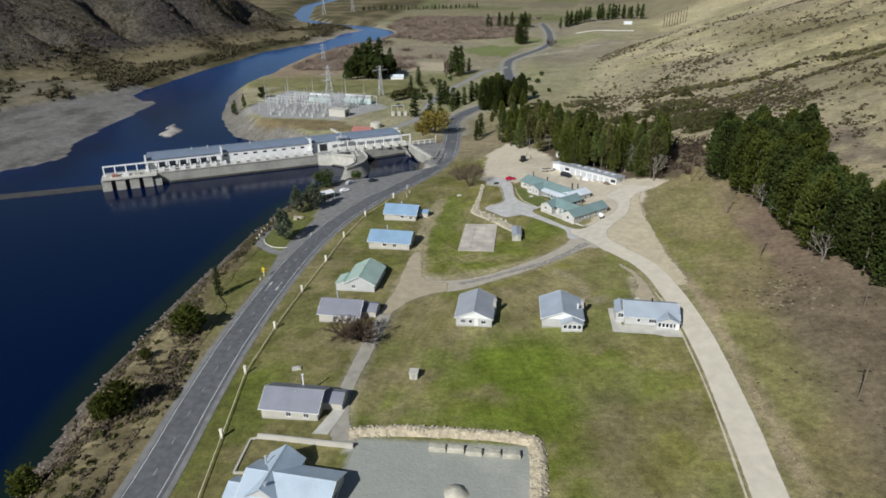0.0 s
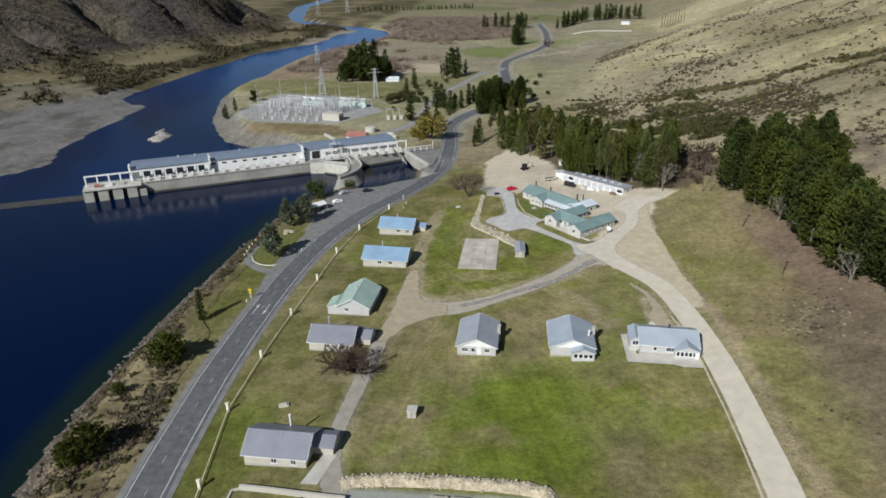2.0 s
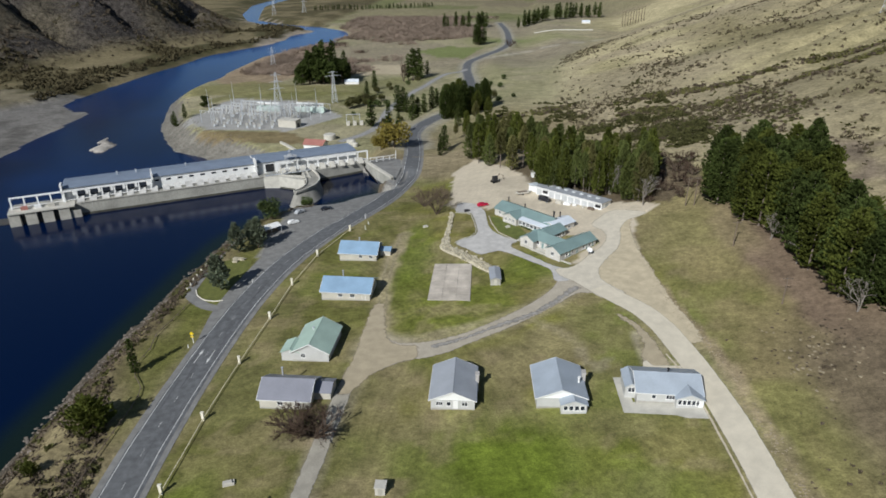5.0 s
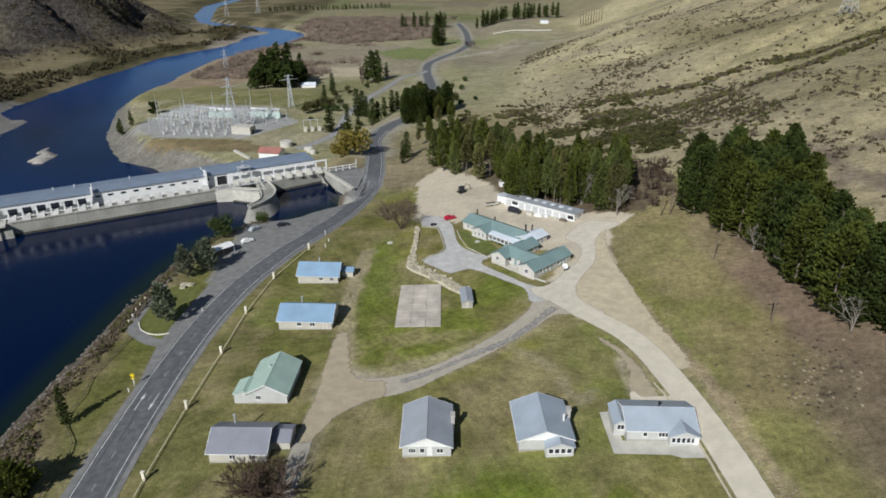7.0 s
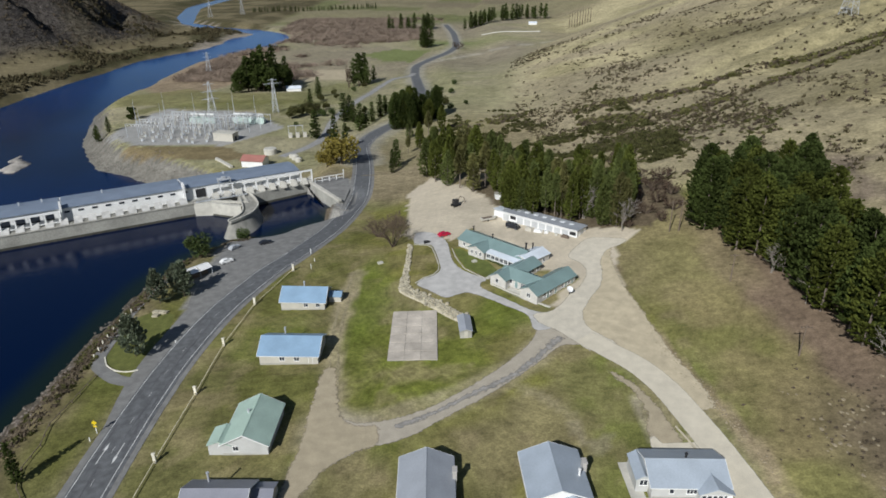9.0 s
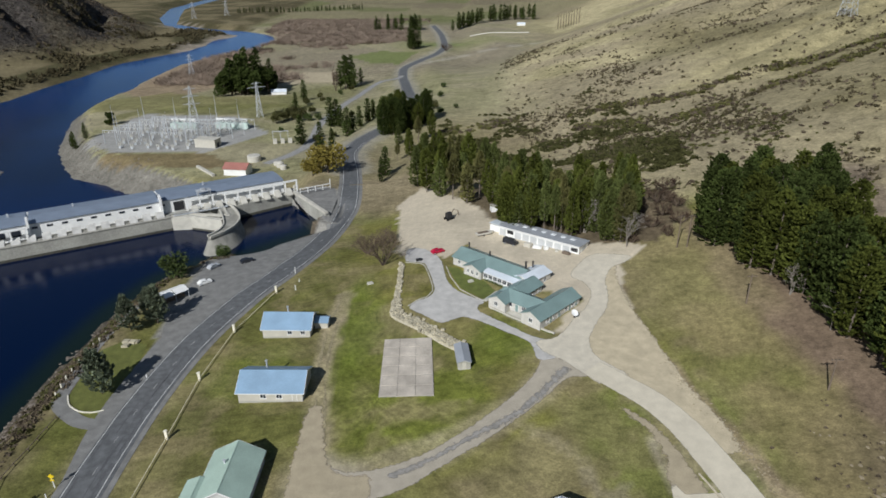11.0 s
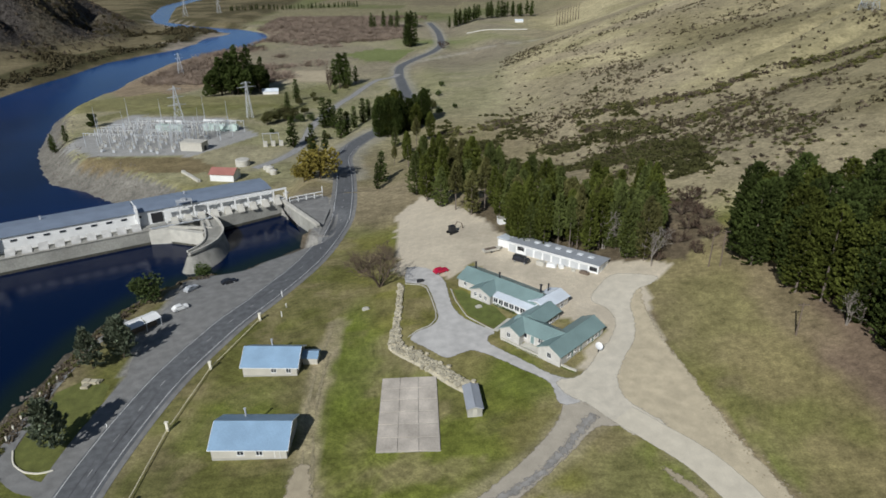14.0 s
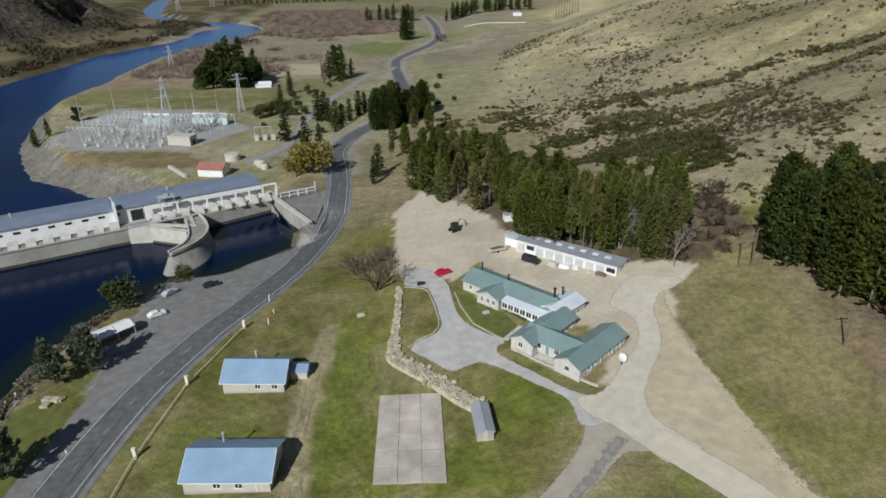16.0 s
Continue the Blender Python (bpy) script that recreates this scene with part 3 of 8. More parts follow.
    for line, w, col in ((ROAD[14:], 15, (0.34, 0.32, 0.26)), (VALLEY_TRACK, 9, (0.27, 0.25, 0.17)), ([(14, 711), (58, 783), (96, 800), (136, 815), (190, 840)], 7, (0.40, 0.37, 0.30))):
        blend((1 - ss(w * 0.4, w, line_distance(wx, wy, line))) * (y > 190) * 0.75, col, 0.6)
    # far side of the river, the mountain, gravel bars
    side = ss(-300, -330, x) * ss(100, 200, y)
    blend(side, (0.185, 0.155, 0.088))
    blend(side * ss(0.42, 0.56, fbm(x, y, 45, 4, 101)) * 0.9, (0.085, 0.073, 0.037))
    md = inside(x, y, MOUNTAIN + [(-3000, 1900), (-3000, 0)]) * ss(5, 40, line_distance(x, y, MOUNTAIN))
    blend(md, (0.067, 0.059, 0.052), 2.1)
    blend(md * ss(0.46, 0.6, fbm(x * 0.6 + y * 0.6, y * 0.35 - x * 0.5, 70, 5, 103)) * 0.6, (0.135, 0.115, 0.075))
    rd = line_distance(x, y, RIVER_RIGHT)
    rl = line_distance(x, y, RIVER_LEFT)
    wet = ss(RIVER_Z + 9, RIVER_Z + 4, z) * (y < 480) * (x < -120)
    blend(np.maximum(wet, (z < -28.5) * (rd < 30) * (y < 420) * (x > -310)), (0.172, 0.162, 0.138))
    bar = inside(wx, wy, BAR)
    blend(bar * 1.0, (0.175, 0.166, 0.152))
    blend(bar * ss(0.48, 0.6, fbm(x * 0.8 + y * 0.35, y * 0.25 - x * 0.6, 22, 3, 104)), (0.115, 0.108, 0.098))
    blend(bar * ss(9, 2, np.minimum(rl, rd)) * ss(5, 2, rl * 0.7) * 0.7, (0.24, 0.225, 0.20))
    strand = (rl < 34) * (y > 880) * (y < 1320) * (~inside(x, y, RIVER))
    blend(strand * 0.9, (0.33, 0.285, 0.225))
    blend((rl < 60) * (z > -38.5) * ss(430, 480, y) * ss(0.4, 0.55, fbm(x, y, 40, 3, 105)) * 0.9, (0.07, 0.065, 0.03))
    blend(inside(x, y, [(-292, 262), (-248, 262), (-248, 340), (-300, 340)]) * (z > RIVER_Z) * 1.0, (0.38, 0.35, 0.31))
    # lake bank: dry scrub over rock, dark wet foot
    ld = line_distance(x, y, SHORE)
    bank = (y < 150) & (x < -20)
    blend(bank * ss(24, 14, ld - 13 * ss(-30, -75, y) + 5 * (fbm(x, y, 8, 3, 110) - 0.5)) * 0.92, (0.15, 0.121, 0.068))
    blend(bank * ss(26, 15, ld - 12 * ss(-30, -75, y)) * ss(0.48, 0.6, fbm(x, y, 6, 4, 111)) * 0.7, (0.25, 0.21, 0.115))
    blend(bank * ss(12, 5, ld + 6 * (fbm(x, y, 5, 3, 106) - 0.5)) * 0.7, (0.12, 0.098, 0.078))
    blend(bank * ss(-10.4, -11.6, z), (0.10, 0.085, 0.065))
    # yards and worn ground
    for line, w, k, col in (([(-10, -26), (-12, -12), (-13.2, 0), (-14.4, 12), (-14.4, 26), (-12.6, 48)], 3.2, 0.9, (0.37, 0.31, 0.20)),
                            ([(-3, -25), (-9, -28), (-14.5, -36), (-16, -50), (-17, -66), (-17, -82), (-15, -92)], 3.8, 0.7, (0.30, 0.26, 0.175)),
                            ([(44, 7.5), (39, 4), (33, -3.5), (25, -10), (13, -17.5), (2, -23), (-8, -27)], 5.4, 0.7, (0.34, 0.29, 0.185)),
                            ([(66, -140), (68, -106), (68, -74), (67.6, -52), (67, -34), (64, -20), (57.5, -4)], 4.6, 0.6, (0.30, 0.26, 0.16)),
                            ([(55, -18), (55, -32), (63, -33)], 1.3, 0.8, (0.40, 0.35, 0.25)), ([(40, -26), (43, -34), (46, -30)], 1.2, 0.5, (0.38, 0.33, 0.23)),
                            ([(30, -12), (36, -17), (40, -24)], 1.6, 0.4, (0.36, 0.31, 0.2)), ([(65.4, 42), (65, 14), (68.3, -8), (71, -22), (73, -40)], 1.0, 0.7, (0.20, 0.15, 0.10)),
                            ([(71, -26), (74, -60), (76, -100), (78, -140)], 2.2, 0.45, (0.32, 0.26, 0.16)), ([(-54, -80), (-55.5, -30), (-54.5, 10)], 7.6, 0.5, (0.24, 0.205, 0.125))):
        dd = line_distance(wx * 0.5 + x * 0.5, wy * 0.5 + y * 0.5, line)
        blend((1 - ss(w * 0.55, w * 1.1, dd)) * k * (0.6 + 0.8 * (fbm(x, y, 4, 3, 109) - 0.25)), col)
    blend((1 - ss(0.3, 1.2, np.hypot((wx + 9) / 9.5, (wy + 26) / 8.5))) * 1.2, (0.40, 0.35, 0.25), 0.5)
    blend((1 - ss(0.2, 1.2, np.hypot((wx + 22) / 8, (wy + 60) / 5))) * 0.55, (0.30, 0.24, 0.16))
    blend((1 - ss(0.5, 1.0, np.hypot((wx - 59) / 4.5, (wy + 26) / 6))) * 0.55, (0.33, 0.28, 0.18))
    lot = inside(wx, wy, [(42, 22), (50, 17), (60, 30), (62, 46), (48, 56), (38, 62), (24, 72), (30, 62), (44, 52), (40, 44), (46, 40), (54, 36)])
    blend(lot * 0.95, sand * 0.93, 0.3)
    yard = inside(wx, wy, [(2, 74), (16, 66), (24, 74), (36, 60), (46, 52), (58, 34), (52, 14), (56, 10), (64, 20), (65.2, 42), (70, 54), (80, 63), (64, 71), (37, 92), (26, 116), (10, 150), (0, 130)])
    blend(yard * 0.95, sand, 0.3)
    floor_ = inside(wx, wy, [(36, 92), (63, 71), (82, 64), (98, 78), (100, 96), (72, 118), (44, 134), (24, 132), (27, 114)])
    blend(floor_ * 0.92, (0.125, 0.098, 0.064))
    blend(yard * ss(0.5, 0.66, fbm(x, y, 14, 3, 107)) * 0.4, (0.34, 0.30, 0.235))
    court = inside(wx * 0.3 + x * 0.7, wy * 0.3 + y * 0.7, [(-12, -96), (27, -96), (27, -140), (-9, -140)])
    blend(court * 1.0, (0.315, 0.325, 0.285), 0.15)
    blend(court * ss(0.5, 0.62, fbm(x, y, 9, 3, 108)) * 0.6, (0.40, 0.395, 0.34))
    layby = inside(wx, wy, [(-57, 20), (-62, 34), (-64, 56), (-64, 78), (-56, 92), (-44, 104), (-33, 120), (-32, 150), (-25, 150), (-25, 116), (-27, 96), (-33, 72), (-42, 50), (-49, 32), (-53, 16)])
    blend(layby * 1.0, (0.25, 0.24, 0.215))
    meadow = inside(wx, wy, [(-238, 372), (-232, 420), (-150, 452), (-80, 440), (-96, 380), (-140, 402), (-214, 412)])
    blend(meadow * 0.7, (0.155, 0.155, 0.055))
    blend(inside(wx, wy, [(-200, 296), (-130, 294), (-98, 262), (-140, 262), (-196, 286)]) * 0.85, (0.19, 0.145, 0.075))
    sub = inside(x, y, [(-222, 322), (-190, 297), (-130, 296), (-100, 345), (-140, 400), (-215, 410)])
    blend(sub * 0.95, (0.34, 0.335, 0.32), 0.4)
    apron = inside(x, y, [(-34, 132), (-52, 158), (-38, 172), (-26, 160), (-26, 125)])
    blend(apron * 1.0, (0.27, 0.26, 0.235))
    return np.concatenate([c, tufts[..., None]], -1)


def sheet(name, verts, faces, mat, smooth=True):
    me = bpy.data.meshes.new(name)
    me.from_pydata([tuple(map(float, v)) for v in verts], [], faces)
    me.materials.append(mat)
    if smooth:
        me.polygons.foreach_set("use_smooth", [True] * len(me.polygons))
    me.update()
    return new(name, me)


ny, nx = MX.shape
_idx = np.arange(ny * nx).reshape(ny, nx)
_faces = np.stack([_idx[:-1, :-1], _idx[:-1, 1:], _idx[1:, 1:], _idx[1:, :-1]], -1).reshape(-1, 4).tolist()
ground = sheet("ground", np.stack([MX, MY, MZ], -1).reshape(-1, 3), _faces, M_LAND)
tagged(ground, "dry grass, scrub and bare earth of a river valley", "ground", kind="structure")
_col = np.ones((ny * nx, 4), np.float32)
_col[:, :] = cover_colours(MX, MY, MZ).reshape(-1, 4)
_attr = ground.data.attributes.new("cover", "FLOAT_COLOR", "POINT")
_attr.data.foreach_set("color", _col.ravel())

_lx, _ly = np.meshgrid(np.concatenate([np.linspace(-1600, -720, 8), np.arange(-716, -300, 4.0), np.arange(-300, -18, 2.0)]), np.concatenate([np.linspace(-430, -150, 12), np.arange(-144, 170, 2.0)]))
_li = np.arange(_lx.size).reshape(_lx.shape)
_lf = np.stack([_li[:-1, :-1], _li[:-1, 1:], _li[1:, 1:], _li[1:, :-1]], -1).reshape(-1, 4)
_mid = np.stack([_lx, _ly], -1).reshape(-1, 2)[_lf].mean(1)
_keep = inside(_mid[:, 0], _mid[:, 1], [(-1600, -430), (-18, -430), (-18, 140), (-44, 159), (-95, 131), (-190, 79), (-260, 48), (-420, 3), (-1600, -260)])
lake = sheet("lake_water", np.stack([_lx, _ly, np.full(_lx.shape, LAKE_Z)], -1).reshape(-1, 3), _lf[_keep].tolist(), M_LAKE)
_depth = lake.data.attributes.new("depth", "FLOAT", "POINT")
_depth.data.foreach_set("value", np.where(inside(_lx, _ly, LAKE), line_distance(_lx, _ly, SHORE), 0).astype(np.float32).ravel())
tagged(lake, "dark still water of the dammed lake", "water", kind="structure")
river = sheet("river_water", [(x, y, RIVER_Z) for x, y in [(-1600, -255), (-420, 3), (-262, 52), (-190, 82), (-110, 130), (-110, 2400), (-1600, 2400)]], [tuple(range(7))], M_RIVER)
tagged(river, "blue rippled river below the dam", "water", kind="structure")


# ---- builders ----
class Build:
    """Collects faces for one mesh."""

    def __init__(self):
        self.v, self.f = [], []

    def face(self, *pts):
        i = len(self.v)
        self.v += [tuple(map(float, p)) for p in pts]
        self.f.append(tuple(range(i, i + len(pts))))

    def box(self, x0, x1, y0, y1, z0, z1, m=None):
        p = [Vector((x, y, z)) for z in (z0, z1) for x, y in ((x0, y0), (x1, y0), (x1, y1), (x0, y1))]
        if m is not None:
            p = [m @ q for q in p]
        i = len(self.v)
        self.v += [tuple(q) for q in p]
        self.f += [tuple(i + k for k in q) for q in ((3, 2, 1, 0), (4, 5, 6, 7), (0, 1, 5, 4), (1, 2, 6, 5), (2, 3, 7, 6), (3, 0, 4, 7))]

    def prism(self, ring, z0, z1):
        """A ring of (x, y), from z0 to z1 (numbers, or one for each corner)."""
        n, i = len(ring), len(self.v)
        a = z0 if isinstance(z0, (list, tuple)) else [z0] * n
        b = z1 if isinstance(z1, (list, tuple)) else [z1] * n
        self.v += [(x, y, z) for (x, y), z in zip(ring, a)] + [(x, y, z) for (x, y), z in zip(ring, b)]
        self.f += [tuple(range(i + n - 1, i - 1, -1)), tuple(range(i + n, i + 2 * n))]
        self.f += [(i + k, i + (k + 1) % n, i + n + (k + 1) % n, i + n + k) for k in range(n)]

    def tube(self, points, radii, sides=6):
        """A round limb along points, with a radius at each."""
        i, n = len(self.v), len(points)
        pts = [Vector(p) for p in points]
        for k, p in enumerate(pts):
            d = (pts[min(k + 1, n - 1)] - pts[max(k - 1, 0)]).normalized()
            a = d.orthogonal().normalized()
            b = d.cross(a)
            for s in range(sides):
                t = 2 * math.pi * s / sides
                self.v.append(tuple(p + (a * math.cos(t) + b * math.sin(t)) * radii[k]))
        for k in range(n - 1):
            for s in range(sides):
                s2 = (s + 1) % sides
                self.f.append((i + k * sides + s, i + k * sides + s2, i + (k + 1) * sides + s2, i + (k + 1) * sides + s))
        self.f += [tuple(i + s for s in range(sides - 1, -1, -1)), tuple(i + (n - 1) * sides + s for s in range(sides))]

    def slab(self, quad, thick):
        """A sheet with thickness, below the four corners."""
        q = [Vector(p) for p in quad]
        nrm = (q[1] - q[0]).cross(q[3] - q[0]).normalized()
        if nrm.z < 0:
            nrm = -nrm
        i, n = len(self.v), len(q)
        self.v += [tuple(p) for p in q] + [tuple(p - nrm * thick) for p in q]
        self.f += [tuple(range(i, i + n)), tuple(range(i + 2 * n - 1, i + n - 1, -1))]
        self.f += [(i + k, i + n + k, i + n + (k + 1) % n, i + (k + 1) % n) for k in range(n)]

    def mesh(self, name, mat, smooth=False):
        me = bpy.data.meshes.new(name)
        me.from_pydata(self.v, [], self.f)
        me.materials.append(mat)
        if smooth:
            me.polygons.foreach_set("use_smooth", [True] * len(me.polygons))
        me.update()
        bm = bmesh.new()
        bm.from_mesh(me)
        if len(self.f) < 400:
            bmesh.ops.remove_doubles(bm, verts=bm.verts, dist=1e-4)
        bmesh.ops.recalc_face_normals(bm, faces=bm.faces)
        bm.to_mesh(me)
        bm.free()
        return me


def part(name, build, mat, parent=None, label="", smooth=False, m=None):
    me = build.mesh(name, mat, smooth) if isinstance(build, Build) else build
    ob = new(name, me)
    if parent is not None:
        ob.parent = parent
    if m is not None:
        ob.matrix_basis = m
    if label:
        ob["label"] = label
    return ob


def thing(name, m, label, category, group="", kind=""):
    ob = new(name)
    ob.empty_display_size = 0.5
    ob.matrix_basis = m
    return tagged(ob, label, category, group, kind)


def boxed(x0, x1, y0, y1, z0, z1):
    b = Build()
    b.box(x0, x1, y0, y1, z0, z1)
    return b


def rim_distance(ob, values):
    at = ob.data.attributes.new("rim", "FLOAT", "POINT")
    at.data.foreach_set("value", np.minimum(np.array(values, np.float32), 4.0))


def ribbon(name, line, left, right, mat, lift, label, category, across=6):
    """A strip along a line, draped on the ground; left and right are offsets in metres (numbers or functions of 0..1)."""
    pts = [np.array(p) for p in line]
    n = len(pts)
    verts, faces = [], []
    for k, p in enumerate(pts):
        d = pts[min(k + 1, n - 1)] - pts[max(k - 1, 0)]
        d = d / np.linalg.norm(d)
        nrm = np.array((d[1], -d[0]))
        a = left(k / (n - 1)) if callable(left) else left
        b = right(k / (n - 1)) if callable(right) else right
        for s in range(across + 1):
            q = p + nrm * (a + (b - a) * s / across)
            verts.append((q[0], q[1], gz(q[0], q[1]) + lift))
    w = across + 1
    for k in range(n - 1):
        for s in range(across):
            faces.append((k * w + s, k * w + s + 1, (k + 1) * w + s + 1, (k + 1) * w + s))
    ob = sheet(name, verts, faces, mat)
    rim_distance(ob, [abs(b - a) * min(s, across - s) / across for _ in pts for s in range(across + 1)])
    return tagged(ob, label, category, kind="structure")


def patch(name, ring, mat, lift, label, category, step=1.0, soft=False):
    """An area inside a ring, draped on the ground; soft rounds the ring's corners."""
    if soft:
        ring = spline(ring + ring[:1], 1.0)[:-1]
    n = len(ring)
    gx, gy = np.meshgrid(np.arange(min(p[0] for p in ring), max(p[0] for p in ring), step), np.arange(min(p[1] for p in ring), max(p[1] for p in ring), step))
    keep = inside(gx, gy, list(ring)) & (line_distance(gx, gy, list(ring) + [ring[0]]) > 0.5)
    pts = [Vector(p[:2]) for p in ring] + [Vector(q) for q in zip(gx[keep].tolist(), gy[keep].tolist())]
    out = delaunay_2d_cdt(pts, [(k, (k + 1) % n) for k in range(n)], [], 1, 1e-4)
    me = bpy.data.meshes.new(name)
    me.from_pydata([(v.x, v.y, gz(v.x, v.y) + lift) for v in out[0]], [], out[2])
    me.materials.append(mat)
    me.polygons.foreach_set("use_smooth", [True] * len(me.polygons))
    me.update()
    if me.polygons and me.polygons[0].normal.z < 0:
        me.flip_normals()
    ob = new(name, me)
    rim_distance(ob, line_distance(np.array([v.x for v in out[0]]), np.array([v.y for v in out[0]]), list(ring) + [ring[0]]))
    return tagged(ob, label, category, kind="structure")


# ---- roads, tracks and slabs ----
road_line = spline(ROAD, 2.0)
ribbon("road_shoulder", road_line, -5.4, 5.6, M_SHOULDER, 0.07, "grey chip-seal shoulder along the highway", "shoulder", 8)
road = ribbon("road", road_line, -3.9, 4.3, M_ASPHALT, 0.11, "worn grey two-lane asphalt highway", "road", 8)


def stripe(line, offset, width, name="edge_line", parent=None, a=0, b=None, mat=M_PAINT, lift=0.135):
    pts = [np.array(p) for p in line][a:b]
    n = len(pts)
    bld = Build()
    prev = None
    for k, p in enumerate(pts):
        d = pts[min(k + 1, n - 1)] - pts[max(k - 1, 0)]
        d = d / np.linalg.norm(d)
        nrm = np.array((d[1], -d[0]))
        pair = []
        for s in (-0.5, 0.5):
            q = p + nrm * (offset + s * width)
            pair.append((q[0], q[1], gz(q[0], q[1]) + lift))
        if prev:
            bld.face(prev[0], prev[1], pair[1], pair[0])
        prev = pair
    return part(name, bld, mat, parent)


fine_line = spline(ROAD[1:18], 1.0)
stripe(fine_line, -3.5, 0.15, "edge_line", road)
stripe(fine_line, 3.45, 0.15, "edge_line", road)
_k = 0
while _k + 4 < len(fine_line):
    if _k < 380:
        stripe(fine_line, 0.0, 0.12, "centre_dash", road, _k, _k + 3, M_WORN_PAINT)
    _k += 9
# tar bands where the surface was mended
_rt = random.Random(21)
for k in range(46):
    a = _rt.randrange(130, 335)
    stripe(fine_line, _rt.choice((-2.4, -0.9, 0.9, 2.3)) + _rt.uniform(-0.3, 0.3), _rt.uniform(0.15, 0.4), "tar_band", road, a, a + _rt.randrange(5, 16), M_TAR, 0.125)


for _o in (-2.5, -1.0, 1.1, 2.6):
    for _a in range(290, 410, 30):
        stripe(fine_line, _o + 0.2 * math.sin(_a), 0.2 + 0.1 * math.sin(_a * 3), "tar_band", road, _a, _a + 31, M_TAR, 0.122)


def arrow(x, y, d, parent):
    d = np.array(d) / np.linalg.norm(d)
    n = np.array((d[1], -d[0]))
    b = Build()

    def p(u, w):
        q = np.array((x, y)) + d * u + n * w
        return (q[0], q[1], gz(q[0], q[1]) + 0.14)
    for u in np.arange(0, 4, 1.0):
        b.face(p(u, -0.1), p(u, 0.1), p(u + 1, 0.1), p(u + 1, -0.1))
    b.face(p(4.0, -0.42), p(4.0, 0.42), p(6.2, 0))
    return part("arrow", b, M_PAINT, parent)


arrow(-56.4, -32, (0.0, 1), road)
arrow(-53.2, -26, (0.0, -1), road)

ribbon("gravel_road", spline([(58, -400), (63, -200), (66.4, -140), (68, -106), (68.2, -74), (67.4, -52), (65.8, -36), (64.1, -26), (62.1, -16), (58.5, -6.8), (53.2, 0.6), (49, 6)], 1.5),
                lambda t: -3.3 + 0.05 * math.sin(70 * t), lambda t: 3.3 + 0.05 * math.sin(83 * t), M_GRAVEL, 0.12, "pale compacted gravel road along the terrace", "road")
ribbon("gravel_windrow", spline([(58, -400), (63, -200), (66.4, -140), (68, -106), (68.2, -74), (67.4, -52), (65.8, -36), (64.1, -28)], 1.5), lambda t: -4.25 + 0.12 * math.sin(60 * t), lambda t: -3.65 + 0.08 * math.sin(47 * t), worn_edge(material("windrow_gravel", (0.52, 0.46, 0.34), 0.95, vary=0.2, scale=0.5, coarse=0.15, bump=0.5), 0.12, 0.12), 0.2, "thin ridge of loose gravel along the road edge", "gravel", 4)
patch("gravel_yard", [(49, -0.4), (44.6, 6.4), (42.3, 9.5), (38.6, 13.6), (37.8, 18), (41.6, 18.9), (43.5, 19.9), (46.6, 23.4), (49.8, 28.1), (53, 31.6), (55.1, 35.6), (56.6, 40), (56, 45), (53, 50), (57, 57), (62, 62), (68, 61), (73.5, 57.6), (70.6, 54), (66.4, 52.2), (62.8, 45.7), (61.6, 38), (59.2, 30.8), (54.7, 23.6), (51.8, 18), (51, 14.1), (51.6, 10), (54, 6.4), (56.6, 1.6)],
      worn_edge(material("yard_gravel", (0.575, 0.525, 0.425), 0.95, vary=0.12, scale=0.8, coarse=0.10, bump=0.4), 0.5, 0.5), 0.095, "pale gravel yard track round the lodge", "road", soft=True)
patch("spoil_ground", [(47.4, 14), (49.4, 8), (53.2, 1.4), (58.4, -5.8), (62.2, -14), (65.4, -24), (70.2, -25), (70.8, -18), (69.3, -9), (68.2, 0), (66.8, 18.7), (65.8, 32), (66.5, 47.5), (68, 54), (61, 50), (58.6, 40), (55.4, 31), (50.6, 22)],
      worn_edge(material("bare_spoil", (0.50, 0.43, 0.30), 0.95, vary=0.14, scale=0.8, coarse=0.14, bump=0.4), 0.8, 0.9), 0.055, "bare tan earth beside the gravel road", "ground", soft=True)
patch("lodge_drive", [(4.4, 66.6), (4.2, 72), (5.6, 77.4), (10.5, 75), (14, 70.4), (15.8, 65), (16.5, 59.9), (17.3, 52), (19.6, 46), (23.6, 41.6), (27.4, 38.2), (25.4, 36.4), (25.0, 34.2), (26.6, 31.8), (31.9, 26.4), (37.5, 20.5), (41.0, 18.4), (43.6, 16), (42.6, 11), (37.2, 10.2), (36.2, 17.4), (31.2, 22.5), (26.2, 27), (23, 29.6), (20.2, 30.9), (16.8, 29.2),
                      (14.2, 28.6), (10.2, 32.8), (6.0, 37.6), (8, 40.8), (11.2, 42.6), (12.9, 45.4), (13, 48.8), (12, 56), (10.8, 62), (9.4, 64.2)], M_LODGE_DRIVE, 0.085, "pale grey sealed drive and turning area before the lodge", "road", soft=True)
patch("sealed_drive", [(37.6, 14.6), (37.4, 11), (36, 6.4), (30.8, -0.6), (23.4, -8.1), (15.3, -14.9), (9.1, -19.2), (3, -21.6), (-4.1, -22.7), (-8.6, -20.4), (-10.4, -15), (-13.6, -14.4), (-14.6, -22), (-15.4, -30), (-13, -38), (-9, -35.6), (-3.2, -31.4), (3.5, -29.4), (8, -27.1), (15.1, -21.7), (22.8, -16.2), (31.1, -9), (37.2, -3.2), (43.2, 2.6), (48.6, 2.6), (47, 9), (42, 14)],
      M_TRACK2, 0.075, "old worn gravel-topped loop drive through the grass", "road", soft=True)
